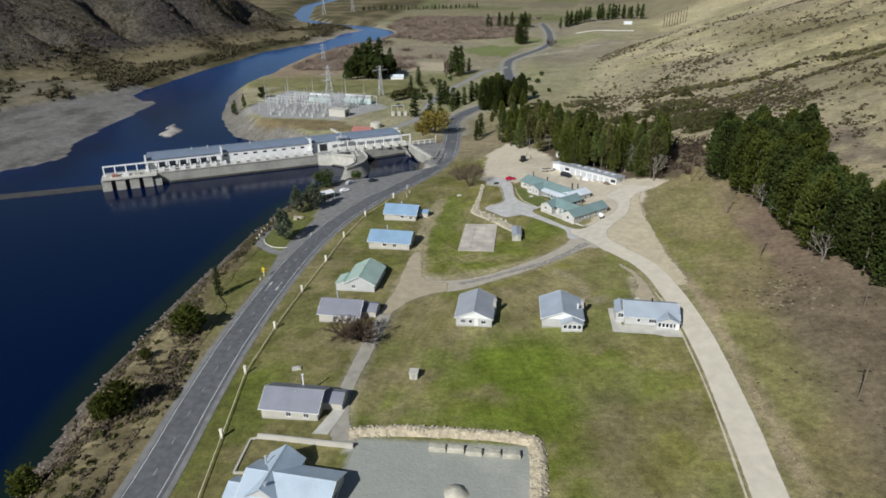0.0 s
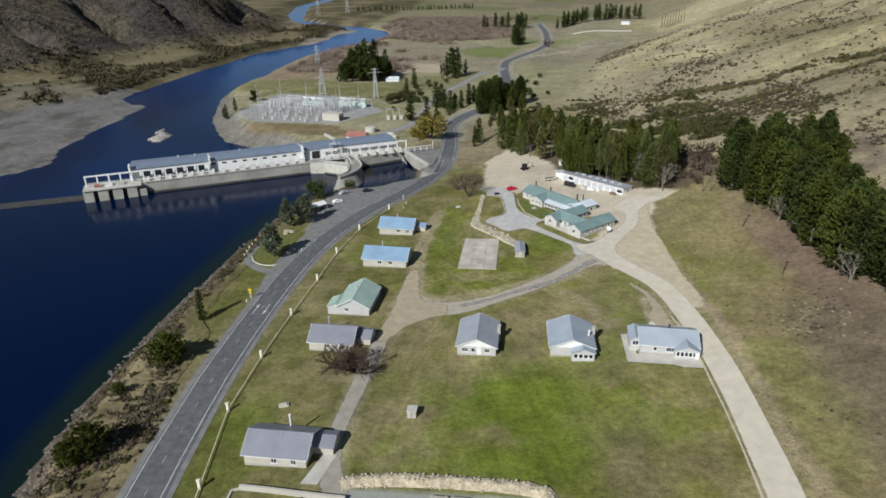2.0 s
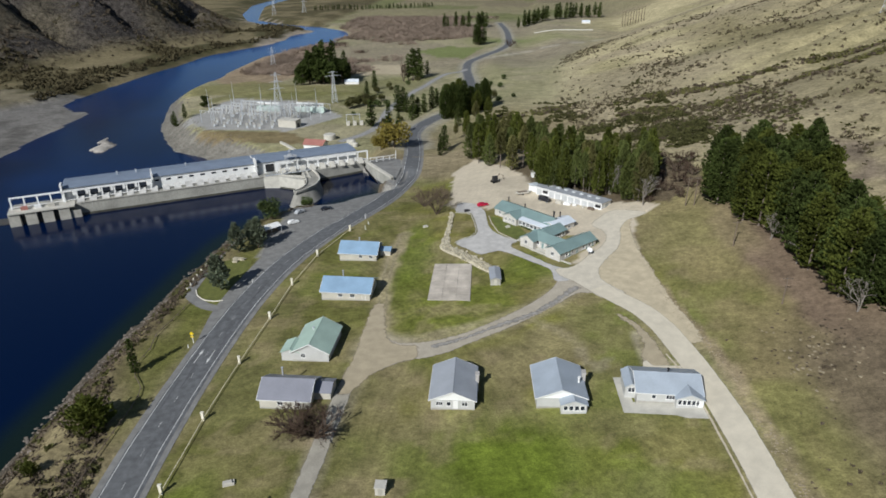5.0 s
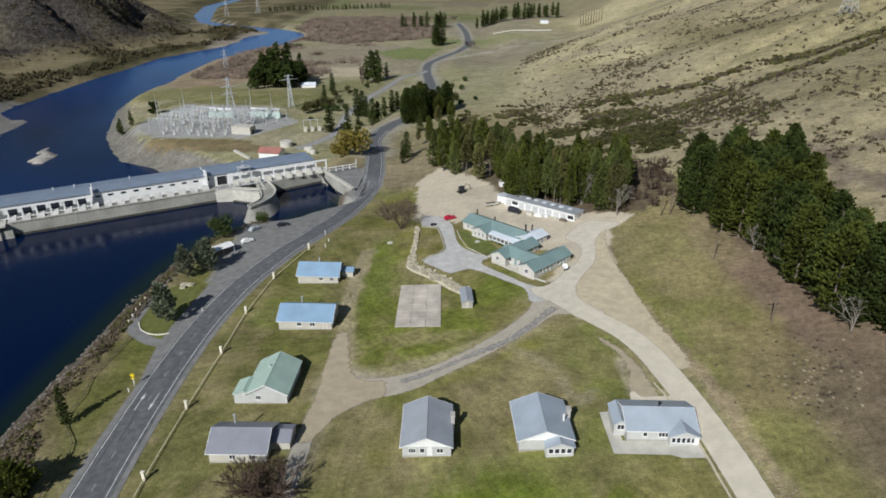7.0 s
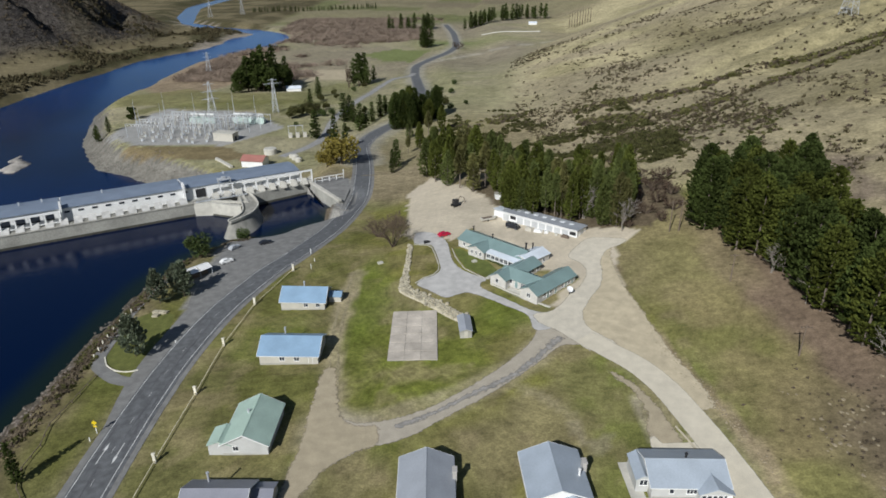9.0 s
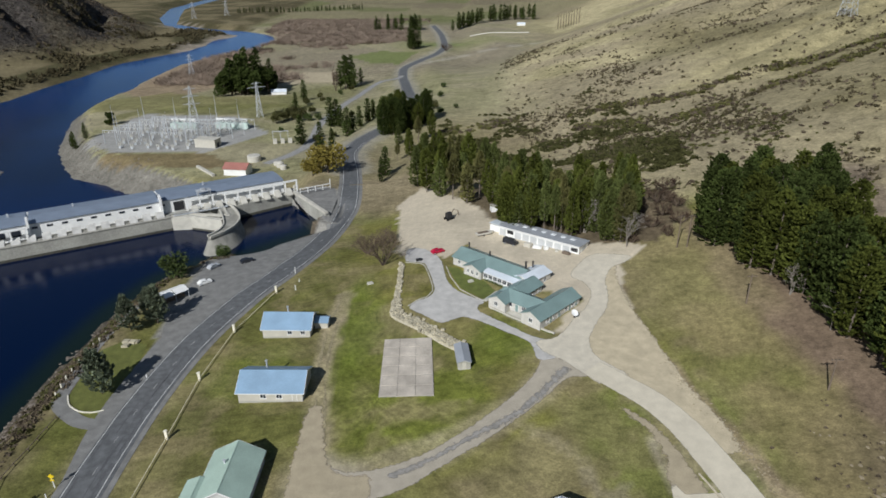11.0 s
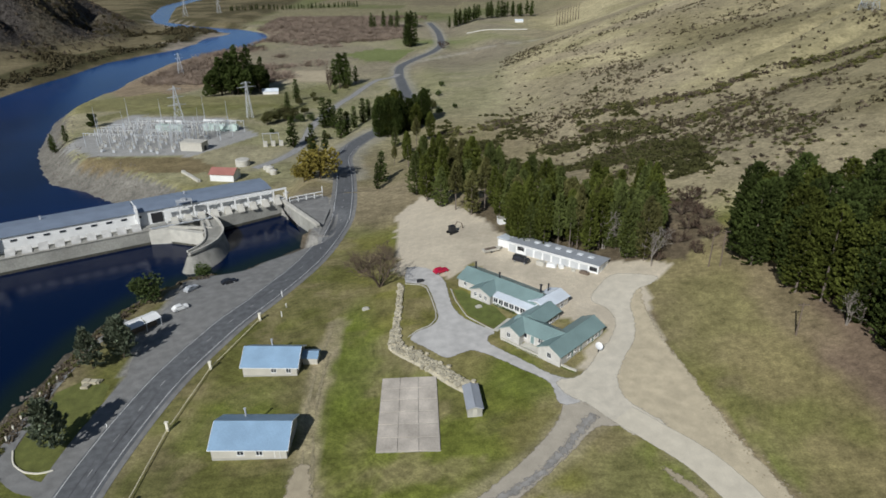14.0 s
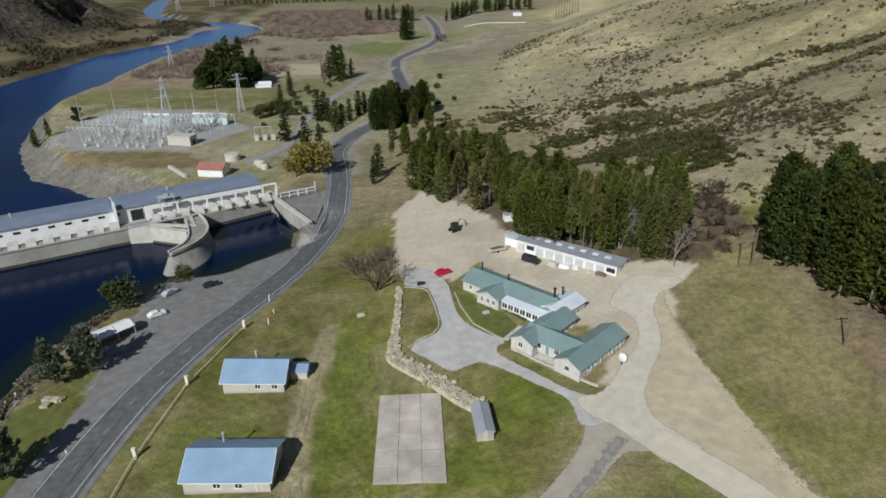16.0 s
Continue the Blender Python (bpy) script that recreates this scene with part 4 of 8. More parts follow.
ribbon("patched_seal", spline([(43.5, 6.5), (39.5, 1.5), (33.5, -4.8), (26.5, -10.6), (17.5, -16.6), (9.5, -21.6), (3, -24.6)], 1.5), lambda t: -1.5 + 0.5 * t + 0.3 * math.sin(11 * t), lambda t: 1.7 - 0.7 * t + 0.25 * math.sin(13 * t), worn_edge(material("patched_old_seal", (0.30, 0.285, 0.26), 0.9, vary=0.2, scale=0.6, coarse=0.2, bump=0.3), 0.9, 1.0), 0.095, "darker worn seal showing through the loop drive", "road")
patch("drive_corner", [(0, -23.4), (-6, -23), (-8.8, -19), (-10.6, -10), (-12.4, -2), (-15.6, -3), (-16.4, -15.6), (-16.4, -27.6), (-17.4, -36), (-17.8, -44), (-13.6, -44), (-10.6, -38), (-5, -32.4), (0, -30.4)], M_TRACK, 0.088, "tan dirt corner worn wide by turning cars", "pavement", soft=True)
patch("eroded_verge", [(50.6, -6.4), (55.6, -12), (58.6, -20), (60, -28), (60.4, -34.4), (55.6, -34.6), (54, -30), (55.4, -24), (54.8, -17), (52, -11)], M_TRACK, 0.05, "bare eroded verge beside the gravel road", "ground", soft=True)
ribbon("worn_drive", spline([(-9, -28), (-14.5, -36), (-16, -50), (-17, -66), (-17.4, -80), (-15.6, -90), (-12.5, -98)], 1.5), lambda t: -2.1 - 0.8 * max(0, t - 0.8) * 5 + 0.25 * math.sin(9 * t), lambda t: 2.1 + 0.8 * max(0, t - 0.8) * 5 + 0.25 * math.sin(7 * t), M_DRIVE, 0.08, "worn grey gravel drive behind the cottages", "road")
ribbon("valley_track", spline(VALLEY_TRACK, 3.0), -3.2, 3.2, M_SEAL, 0.12, "pale sealed track to the switchyard", "road", 3)
M_RUT = material("rut_earth", (0.29, 0.25, 0.15), 0.95, vary=0.3, scale=0.6, coarse=0.3, bump=0.4)
for _side, _ph, _run in ((-0.9, 0.0, [(-10.8, -19), (-11.8, -12), (-12.8, -4), (-13.4, 2)]), (-0.9, 0.4, [(-14.0, 8), (-14.5, 14), (-14.6, 22), (-14.4, 27)]), (-0.9, 1.1, [(-13.9, 34), (-13.4, 40), (-12.8, 45)]),
                        (0.9, 1.7, [(-11.2, -16), (-12.2, -8), (-13, -1), (-13.8, 6)]), (0.9, 2.2, [(-14.3, 12), (-14.6, 20), (-14.4, 28), (-13.9, 35)])):
    ribbon("wheel_rut", spline(_run, 0.8), lambda t, a=_side, q=_ph: a - 0.36 * math.sqrt(max(0, math.sin(math.pi * t))) + 0.12 * math.sin(31 * t + q) + 0.1 * math.sin(73 * t), lambda t, a=_side, q=_ph: a + 0.36 * math.sqrt(max(0, math.sin(math.pi * t))) + 0.12 * math.sin(37 * t + q) + 0.1 * math.sin(81 * t), M_RUT, 0.06, "bare earth wheel rut worn in the grass", "track", 2)
patch("layby", [(-57, 22), (-61, 36), (-62, 58), (-62, 78), (-54, 92), (-44, 103), (-33, 117), (-28, 114), (-29.5, 96), (-36, 72), (-45, 50), (-52, 32), (-56, 16)], M_SHOULDER, 0.06, "grey chip-seal lay-by between highway and lake", "pavement")
ribbon("lake_path", spline([(-57.5, -6), (-60.3, -4.7), (-65.1, -3.3), (-69.8, 0.2), (-72.5, 3.1), (-73.9, 7.2), (-74.4, 14.6), (-75.3, 25.2), (-75.3, 33), (-74, 44), (-69, 56)], 1.5), -1.7, 1.7, M_SHOULDER, 0.09, "narrow grey path above the lake bank", "path", 3)


# ---- buildings ----
def window(parent, x, z, w, h, y, panes=2, face=-1, rot=0.0):
    """A framed window in a wall whose outside is at y; face -1 looks to -y. rot turns it about z first."""
    r = pose(0, 0, 0, 0, 0, rot)
    f = Build()
    d0, d1 = sorted((y - 0.05 * -face * -1, y + 0.06 * face))
    t = 0.09
    for bx in ((x - w / 2, x + w / 2, z + h - t, z + h), (x - w / 2, x + w / 2, z, z + t)):
        f.box(bx[0], bx[1], d0, d1, bx[2], bx[3], r)
    for k in range(panes + 1):
        cx = x - w / 2 + t / 2 + (w - t) * k / panes
        f.box(cx - t / 2, cx + t / 2, d0, d1, z + t, z + h - t, r)
    win = part("window", f, M_WHITE, parent)
    g = Build()
    g.box(x - w / 2 + t, x + w / 2 - t, *sorted((y + 0.012 * face, y + 0.03 * face)), z + t, z + h - t, r)
    part("pane", g, M_GLASS, win, "dark window glass")
    s = Build()
    s.box(x - w / 2 - 0.06, x + w / 2 + 0.06, *sorted((y, y + 0.12 * face)), z - 0.06, z, r)
    part("sill", s, M_WHITE, win)
    return win


def door(parent, x, z, w, h, y, mat, face=-1, rot=0.0):
    r = pose(0, 0, 0, 0, 0, rot)
    b = Build()
    b.box(x - w / 2, x + w / 2, *sorted((y, y + 0.05 * face)), z, z + h, r)
    d = part("door", b, mat, parent)
    f = Build()
    for x0, x1, z0, z1 in ((x - w / 2 - 0.1, x - w / 2, z, z + h), (x + w / 2, x + w / 2 + 0.1, z, z + h), (x - w / 2 - 0.1, x + w / 2 + 0.1, z + h, z + h + 0.1)):
        f.box(x0, x1, *sorted((y, y + 0.08 * face)), z0, z1, r)
    part("door_frame", f, M_WHITE, d)
    return d


def gable_body(L, W, eave, rise, z0=-0.6):
    """Walls with two gables; ridge along x."""
    b = Build()
    prof = [(-W / 2, z0), (W / 2, z0), (W / 2, eave), (0, eave + rise), (-W / 2, eave)]
    a = [(-L / 2, y, z) for y, z in prof]
    c = [(L / 2, y, z) for y, z in prof]
    b.face(*a[::-1])
    b.face(*c)
    for k in range(5):
        j = (k + 1) % 5
        b.face(a[k], a[j], c[j], c[k])
    return b


def gable_roof(L, W, eave, rise, over=0.45, thick=0.14, m=None):
    """A folded iron roof in one piece, with a raised ridge cap."""
    b = Build()
    s = rise / (W / 2)
    y1, z1, top = W / 2 + over, eave - s * over + 0.12, eave + rise + 0.12
    half = [(y1, z1), (0.17, top - 0.17 * s), (0.17, top - 0.17 * s + 0.05), (0, top + 0.05)]
    prof = [(-y, z) for y, z in half] + [(y, z) for y, z in half[2::-1]] + [(y1, z1 - thick), (0, top - thick * 1.2), (-y1, z1 - thick)]
    a = [(-L / 2 - over, y, z) for y, z in prof]
    c = [(L / 2 + over, y, z) for y, z in prof]
    for ring in (a, c):
        for k in (0, 4):                          # the two slopes' end faces
            b.face(*([ring[i] for i in (0, 1, 2, 3, 8, 9)] if k == 0 else [ring[i] for i in (3, 4, 5, 6, 7, 8)]))
    n = len(prof)
    for k in range(n):
        j = (k + 1) % n
        b.face(a[k], a[j], c[j], c[k])
    return b


def barge(parent, L, W, eave, rise, over=0.45):
    s = rise / (W / 2)
    for end in (-1, 1):
        for sg in (-1, 1):
            b = Build()
            x0, x1 = sorted((end * (L / 2 + over), end * (L / 2 + over + 0.06)))
            for x in (x0,):
                y1 = sg * (W / 2 + over)
                z1 = eave - s * over + 0.12
                top = eave + rise + 0.14
                p = [(x0, 0, top), (x0, y1, z1), (x0, y1, z1 - 0.22), (x0, 0, top - 0.22)]
                q = [(x1, *c[1:]) for c in p]
                b.face(*p)
                b.face(*q[::-1])
                for k in range(4):
                    b.face(p[k], q[k], q[(k + 1) % 4], p[(k + 1) % 4])
            part("bargeboard", b, M_WHITE, parent)


def flue(parent, x, y, z0, z1, mat=M_STEEL, r=0.2):
    b = Build()
    b.tube([(x, y, z0), (x, y, z1)], [r, r], 8)
    b.tube([(x, y, z1), (x, y, z1 + 0.12)], [r * 1.6, r * 1.6], 8)
    return part("flue", b, mat, parent)


def cottage(x, y, ang, L, W, roof_mat, wall_mat, label, windows=(), doors=(), eave=2.75, rise=2.4, base=None, annex=None, porch=None, flues=(), group="cottages"):
    """A gabled cottage; ridge along local x, front towards local -y."""
    z = gz(x, y) if base is None else base
    h = thing("cottage", pose(x, y, z, 0, 0, ang), label, "house", group)
    part("wall", gable_body(L, W, eave, rise), wall_mat, h)
    part("roof", gable_roof(L, W, eave, rise), roof_mat, h)
    barge(h, L, W, eave, rise)
    b = Build()
    b.box(-L / 2 - 0.03, L / 2 + 0.03, -W / 2 - 0.03, W / 2 + 0.03, -0.7, 0.28)
    part("foundation", b, M_CONC, h)
    for sg in (-1, 1):
        g = Build()
        y1 = sg * (W / 2 + 0.45)
        g.box(-L / 2 - 0.45, L / 2 + 0.45, y1 - 0.05, y1 + 0.09, eave - 0.9 * rise / W - 0.10, eave - 0.9 * rise / W + 0.04)
        part("gutter", g, M_WHITE, h)
    for side, wx, wz, ww, wh, n in windows:
        if side == "front":
            window(h, wx, wz, ww, wh, -W / 2, n)
        elif side == "back":
            window(h, wx, wz, ww, wh, W / 2, n, 1)
        elif side == "left":
            window(h, -wx, wz, ww, wh, -L / 2, n, -1, -90)
        else:
            window(h, wx, wz, ww, wh, -L / 2, n, -1, 90)
    for side, dx, mat in doors:
        if side == "front":
            door(h, dx, 0.28, 0.9, 2.0, -W / 2, mat)
        elif side == "left":
            door(h, -dx, 0.28, 0.9, 2.0, -L / 2, mat, -1, -90)
        else:
            door(h, dx, 0.28, 0.9, 2.0, -L / 2, mat, -1, 90)
    if annex:
        ax, ay, al, aw, ae, ar = annex
        m = pose(ax, ay, 0)
        ab = gable_body(al, aw, ae, ar)
        a = part("annexe", ab, wall_mat, h, m=m)
        part("annexe_roof", gable_roof(al, aw, ae, ar, 0.25), roof_mat, a)
    for fx, fy, z0, z1, mat in flues:
        flue(h, fx, fy, z0, z1, mat)
    if group == "lawn houses" and L < 13:
        p = Build()
        x0 = -L / 2 - 0.05
        q = [(x0, -W / 2 + 0.1, eave), (x0, W / 2 - 0.1, eave), (x0, 0, eave + rise - 0.08)]
        p.face(*q)
        p.face(*[(x0 + 0.045, b_, c_) for _, b_, c_ in q[::-1]])
        for k in range(3):
            a_, b_ = q[k], q[(k + 1) % 3]
            p.face(a_, b_, (b_[0] + 0.045, *b_[1:]), (a_[0] + 0.045, *a_[1:]))
        part("gable_panel", p, M_WHITE, h, "white painted gable")
        part("eave_band", boxed(x0 - 0.06, x0, -W / 2 + 0.05, W / 2 - 0.05, eave - 0.16, eave), M_WHITE, h)
        c = boxed(0.6, 1.9, -W / 2 - 0.75, -W / 2, -0.5, 4.4)
        c.box(0.5, 2.0, -W / 2 - 0.85, -W / 2 + 0.1, 4.4, 4.6)
        part("chimney", c, M_CHIMNEY, h, "rendered chimney on the side wall")
    return h


# two blue-roofed cottages
cottage(-25.4, 31.3, -3.5, 12.4, 8.6, M_ROOF_BLUE, M_CREAM, "cream weatherboard cottage with a pale blue iron roof", [("front", 0.9, 1.0, 1.25, 1.2, 2), ("front", 4.3, 1.0, 1.25, 1.2, 2), ("back", 0, 1.0, 1.4, 1.2, 2)],
        annex=(8.3, 1.6, 3.4, 3.4, 2.2, 0.7), flues=((-1.2, 3.4, 2.9, 4.9, M_STEEL),))
cottage(-24.0, 5.0, -2.5, 14.4, 9.6, M_ROOF_BLUE, M_CREAM, "larger cream cottage with a pale blue iron roof", [("front", -1.6, 1.0, 1.35, 1.2, 2), ("front", 2.0, 1.0, 1.35, 1.2, 2), ("back", 0, 1.0, 1.4, 1.2, 2)],
        [("front", 5.4, M_CREAM)], flues=((-2.6, 3.6, 2.9, 5.3, M_STEEL),))
# green-roofed cottage, gable to the drive
cottage(-26.3, -24.8, 88, 12.6, 9.2, M_ROOF_GREEN, M_PALEWALL, "pale cottage with a faded green iron roof", [("left", 1.9, 1.0, 1.2, 1.2, 2), ("right", 0, 1.0, 1.2, 1.2, 2)],
        annex=(-3.6, 5.2, 5.2, 4.6, 2.3, 0.9), flues=((1.0, 1.0, 3.4, 5.4, M_STEEL),))
# grey-roofed cottages beside the highway
cottage(-27.6, -45.2, -1, 11.4, 8.8, M_ROOF_SLATE, M_CREAM, "cream cottage with a weathered grey iron roof", [("front", -1.0, 1.0, 1.3, 1.2, 2), ("front", 3.0, 1.0, 1.3, 1.2, 2)],
        annex=(7.6, 1.8, 4.0, 5.2, 2.3, 1.0), flues=((-2.6, 3.6, 3.0, 5.4, M_STEEL),))
cottage(-26.9, -86.6, 0, 12.8, 9.0, M_ROOF_SLATE, M_CREAM, "cream cottage with a dark grey iron roof and rear porch", [("front", -0.2, 0.9, 1.2, 1.3, 2), ("front", 3.8, 0.9, 1.2, 1.3, 2)],
        annex=(8.6, 2.0, 4.4, 5.0, 2.3, 1.1), flues=((0.4, 4.4, 2.6, 5.7, M_WHITE), (0.5, -0.6, 4.0, 4.9, M_STEEL)))
# three grey-roofed houses on the lawn
GABLE = [("left", -2.6, 1.0, 1.3, 1.15, 2), ("left", 0.9, 1.0, 1.0, 1.15, 1), ("left", 2.9, 1.0, 1.5, 1.15, 3)]
cottage(9.9, -43.4, 90, 12.4, 9.6, M_ROOF_GREY, M_PALEWALL, "pale house with a grey iron roof, gable to the lawn", GABLE, [("left", -0.6, M_WHITE)], rise=2.1, group="lawn houses")


def hip_bits(parent, x, y, ang, L, W, eave, rise, roof_mat, wall_mat, name="wing", over=0.35):
    """A gabled wing of a larger house, as a part with its own roof."""
    w = part(name, gable_body(L, W, eave, rise), wall_mat, parent, m=pose(x, y, 0, 0, 0, ang))
    part("roof", gable_roof(L, W, eave, rise, over), roof_mat, w)
    return w


# the second and third lawn houses
h6 = cottage(33.2, -42.9, 92, 11.6, 10.6, M_ROOF_PALE, M_PALEWALL, "pale house with a grey iron roof and sunroom gable", [("left", -3.0, 1.0, 1.5, 1.15, 2), ("right", 0, 1.0, 1.4, 1.1, 2)], rise=2.1, group="lawn houses",
             flues=((-1.0, -4.3, 2.6, 4.6, M_WHITE),))
sun6 = hip_bits(h6, -6.6, 2.6 - 5.0, 0, 2.6, 5.4, 2.5, 1.05, M_ROOF_PALE, M_PALEWALL, "sunroom", 0.3)
for k in range(4):
    window(sun6, -1.8 + 1.2 * k, 0.95, 1.0, 1.25, -1.3, 1, -1, -90)
h7 = cottage(56.4, -43.2, -2, 13.4, 9.0, M_ROOF_PALE, M_PALEWALL, "long pale house with a grey roof on a concrete terrace", [("front", -3.2, 1.0, 0.9, 1.1, 1), ("front", 0.3, 1.0, 1.9, 1.15, 3)],
             rise=2.0, group="lawn houses", base=gz(56, -47) + 0.25, flues=((0.4, 0.6, 4.4, 5.4, M_DARK),))
w7 = hip_bits(h7, 4.0, -4.2, 90, 3.6, 5.6, 2.5, 1.15, M_ROOF_PALE, M_PALEWALL, "sunroom", 0.3)
for k in range(5):
    window(w7, -2.1 + 0.95 * k, 0.9, 0.85, 1.3, -1.8, 1, -1, -90)
door(w7, 2.3, 0.1, 0.8, 2.0, -1.8, M_WHITE, -1, -90)
b7 = hip_bits(h7, -7.6, 0.6, 90, 6.2, 2.6, 2.4, 0.8, M_ROOF_PALE, M_PALEWALL, "bay", 0.25)
window(b7, 0, 0.9, 1.5, 1.3, -3.1, 2, -1, -90)
window(b7, 0, 0.9, 1.5, 1.3, -1.3, 2, -1, 0)
tagged(patch("parking_pad", [(53.4, -35.6), (54.2, -31.0), (55.2, -30.6), (56.4, -33.2), (63.6, -33.6), (64.2, -36.6)], M_GRAVEL, 0.075, "tan gravel parking pad beside a house", "pavement"), kind="structure")
tagged(patch("house_terrace", [(46.2, -38), (46.4, -50.6), (57, -51.6), (59, -52.6), (63.5, -53), (63.3, -47.5), (49, -47), (48.6, -38)], M_CONC_PALE, 0.16, "pale concrete terrace round a house", "pavement"), kind="structure")

# pale blue house by the gravel yard, with crossing gables
hb = cottage(-18.5, -112.3, -4, 17.0, 9.6, M_ROOF_ICE, M_PALEWALL, "pale house with a light blue-white crossing-gable roof", [("right", 0, 1.0, 1.4, 1.2, 2)], rise=2.3, group="cottages", base=-1.0)
hip_bits(hb, -4.0, 1.2, 90, 11.4, 7.0, 2.75, 2.6, M_ROOF_ICE, M_PALEWALL)
hip_bits(hb, -9.4, -2.4, 0, 3.6, 5.0, 2.4, 1.2, M_ROOF_ICE, M_PALEWALL)
flue(hb, -6.6, 3.2, 3.0, 5.4, M_STEEL)
flue(hb, -3.4, -3.4, 3.0, 5.6, M_STEEL)

# ---- the lodge: wings under sea-green iron roofs ----
LZ = 2.75
lodge = thing("lodge", pose(31.2, 55.9, LZ, 0, 0, -44), "stone-clad lodge with sea-green iron roofs in three wings", "building")


def lodge_local(x, y):
    v = pose(31.2, 55.9, 0, 0, 0, -44).inverted() @ Vector((x, y, 0))
    return v.x, v.y


def lodge_wing(x, y, ang, L, W, eave, rise, roof_mat=M_ROOF_TEAL, name="wing", wins=(), over=0.4):
    lx, ly = lodge_local(x, y)
    w = part(name, gable_body(L, W, eave, rise, -1.2), M_STONEWALL, lodge, m=pose(lx, ly, 0, 0, 0, ang + 44))
    part("roof", gable_roof(L, W, eave, rise, over), roof_mat, w)
    for side, wx, ww in wins:
        if side == "front":
            window(w, wx, 0.75, ww, 1.35, -W / 2, 2)
        elif side == "left":
            window(w, wx, 0.75, ww, 1.35, -L / 2, 2, -1, -90)
        elif side == "back":
            window(w, wx, 0.75, ww, 1.35, W / 2, 2, 1)
    return w


wa = lodge_wing(31.2, 56.2, -44, 24.6, 8.4, 2.6, 1.7, wins=[("front", -9.8, 1.0), ("front", 10.2, 1.1), ("left", 1, 1.0)])
flue(wa, -10.8, 1.6, 3.0, 5.6, M_DARK, 0.2)
flue(wa, -1.8, 0.5, 3.6, 5.6, M_DARK, 0.22)
lodge_wing(27.2, 55.6, 46, 7.4, 6.4, 2.6, 1.35, name="front_wing", wins=[("left", -1.6, 0.9), ("left", 0.1, 0.9), ("left", 1.8, 0.9)])
# glazed porch under a white lean-to
lx, ly = lodge_local(33.6, 48.4)
glaze = Build()
glaze.slab([(-6.2, 1.6, 2.75), (6.2, 1.6, 2.75), (6.2, -1.5, 2.3), (-6.2, -1.5, 2.3)], 0.1)
gp = part("porch_roof", glaze, M_ROOF_WHITE, lodge, "white lean-to porch roof", m=pose(lx, ly - 0.9, 0.2))
part("porch_wall", boxed(-6, 6, -1.25, 1.4, -1.0, 2.2), M_WHITE, gp)
for k in range(7):
    window(gp, -5.1 + 1.7 * k, 0.5, 1.5, 1.5, -1.25, 2)
wwh = lodge_wing(41.7, 48.2, 42, 9.4, 6.0, 2.9, 1.0, M_ROOF_WHITE, "kitchen_wing", [("front", -2, 1.2), ("front", 2, 1.2)])
flue(wwh, -0.4, 2.2, 3.2, 6.0, M_DARK, 0.28)
flue(wwh, 2.6, 2.0, 3.2, 5.2, M_DARK, 0.22)
lodge_wing(38.4, 41.4, 46, 8.6, 6.0, 2.5, 1.4, name="link_wing", wins=[("front", 0.4, 1.2), ("front", 2.8, 1.2)])
lodge_wing(32.1, 36.0, 48, 6.8, 5.4, 2.5, 1.5, name="front_wing", wins=[("left", -0.3, 1.1)])
wb = lodge_wing(37.4, 33.8, -43, 13.0, 6.2, 2.5, 1.5, wins=[("front", -2.8, 1.8), ("front", 1.8, 1.2), ("front", 4.2, 1.2)])
door(wb, -0.4, 0.0, 1.0, 2.0, -3.1, M_ROOF_TEAL)
wc = lodge_wing(44.0, 30.8, 43.5, 17.8, 6.0, 2.5, 1.6, name="guest_wing", wins=[("left", 0, 1.2), ("front", -5.6, 1.1), ("front", -2.9, 0.9), ("front", 2.6, 1.1), ("front", 5.6, 1.1)])
for dx in (-4.2, -0.6, 4.2, 7.2):
    door(wc, dx, 0.0, 0.85, 2.0, -3.0, M_ROOF_TEAL)
tagged(patch("lodge_patio", [(31, 31), (33.5, 33), (38, 28.5), (36, 26)], M_CONC_PALE, 0.10, "pinkish paved patio before the lodge", "pavement"), kind="structure")


def low_wall(name, line, w, h, mat, label, category="wall", lift=-0.3):
    b = Build()
    for (x0, y0), (x1, y1) in zip(line, line[1:]):
        L = math.hypot(x1 - x0, y1 - y0)
        n = max(1, int(L / 4))
        for k in range(n):
            ax, ay, bx, by = x0 + (x1 - x0) * k / n, y0 + (y1 - y0) * k / n, x0 + (x1 - x0) * (k + 1) / n, y0 + (y1 - y0) * (k + 1) / n
            ox, oy = (by - ay) / (L / n) * w / 2, -(bx - ax) / (L / n) * w / 2
            za, zb = gz(ax, ay), gz(bx, by)
            b.prism([(ax - ox, ay - oy), (bx - ox, by - oy), (bx + ox, by + oy), (ax + ox, ay + oy)], [za + lift, zb + lift, zb + lift, za + lift], [za + h, zb + h, zb + h, za + h])
    ob = new(name, b.mesh(name, mat))
    return tagged(ob, label, category)


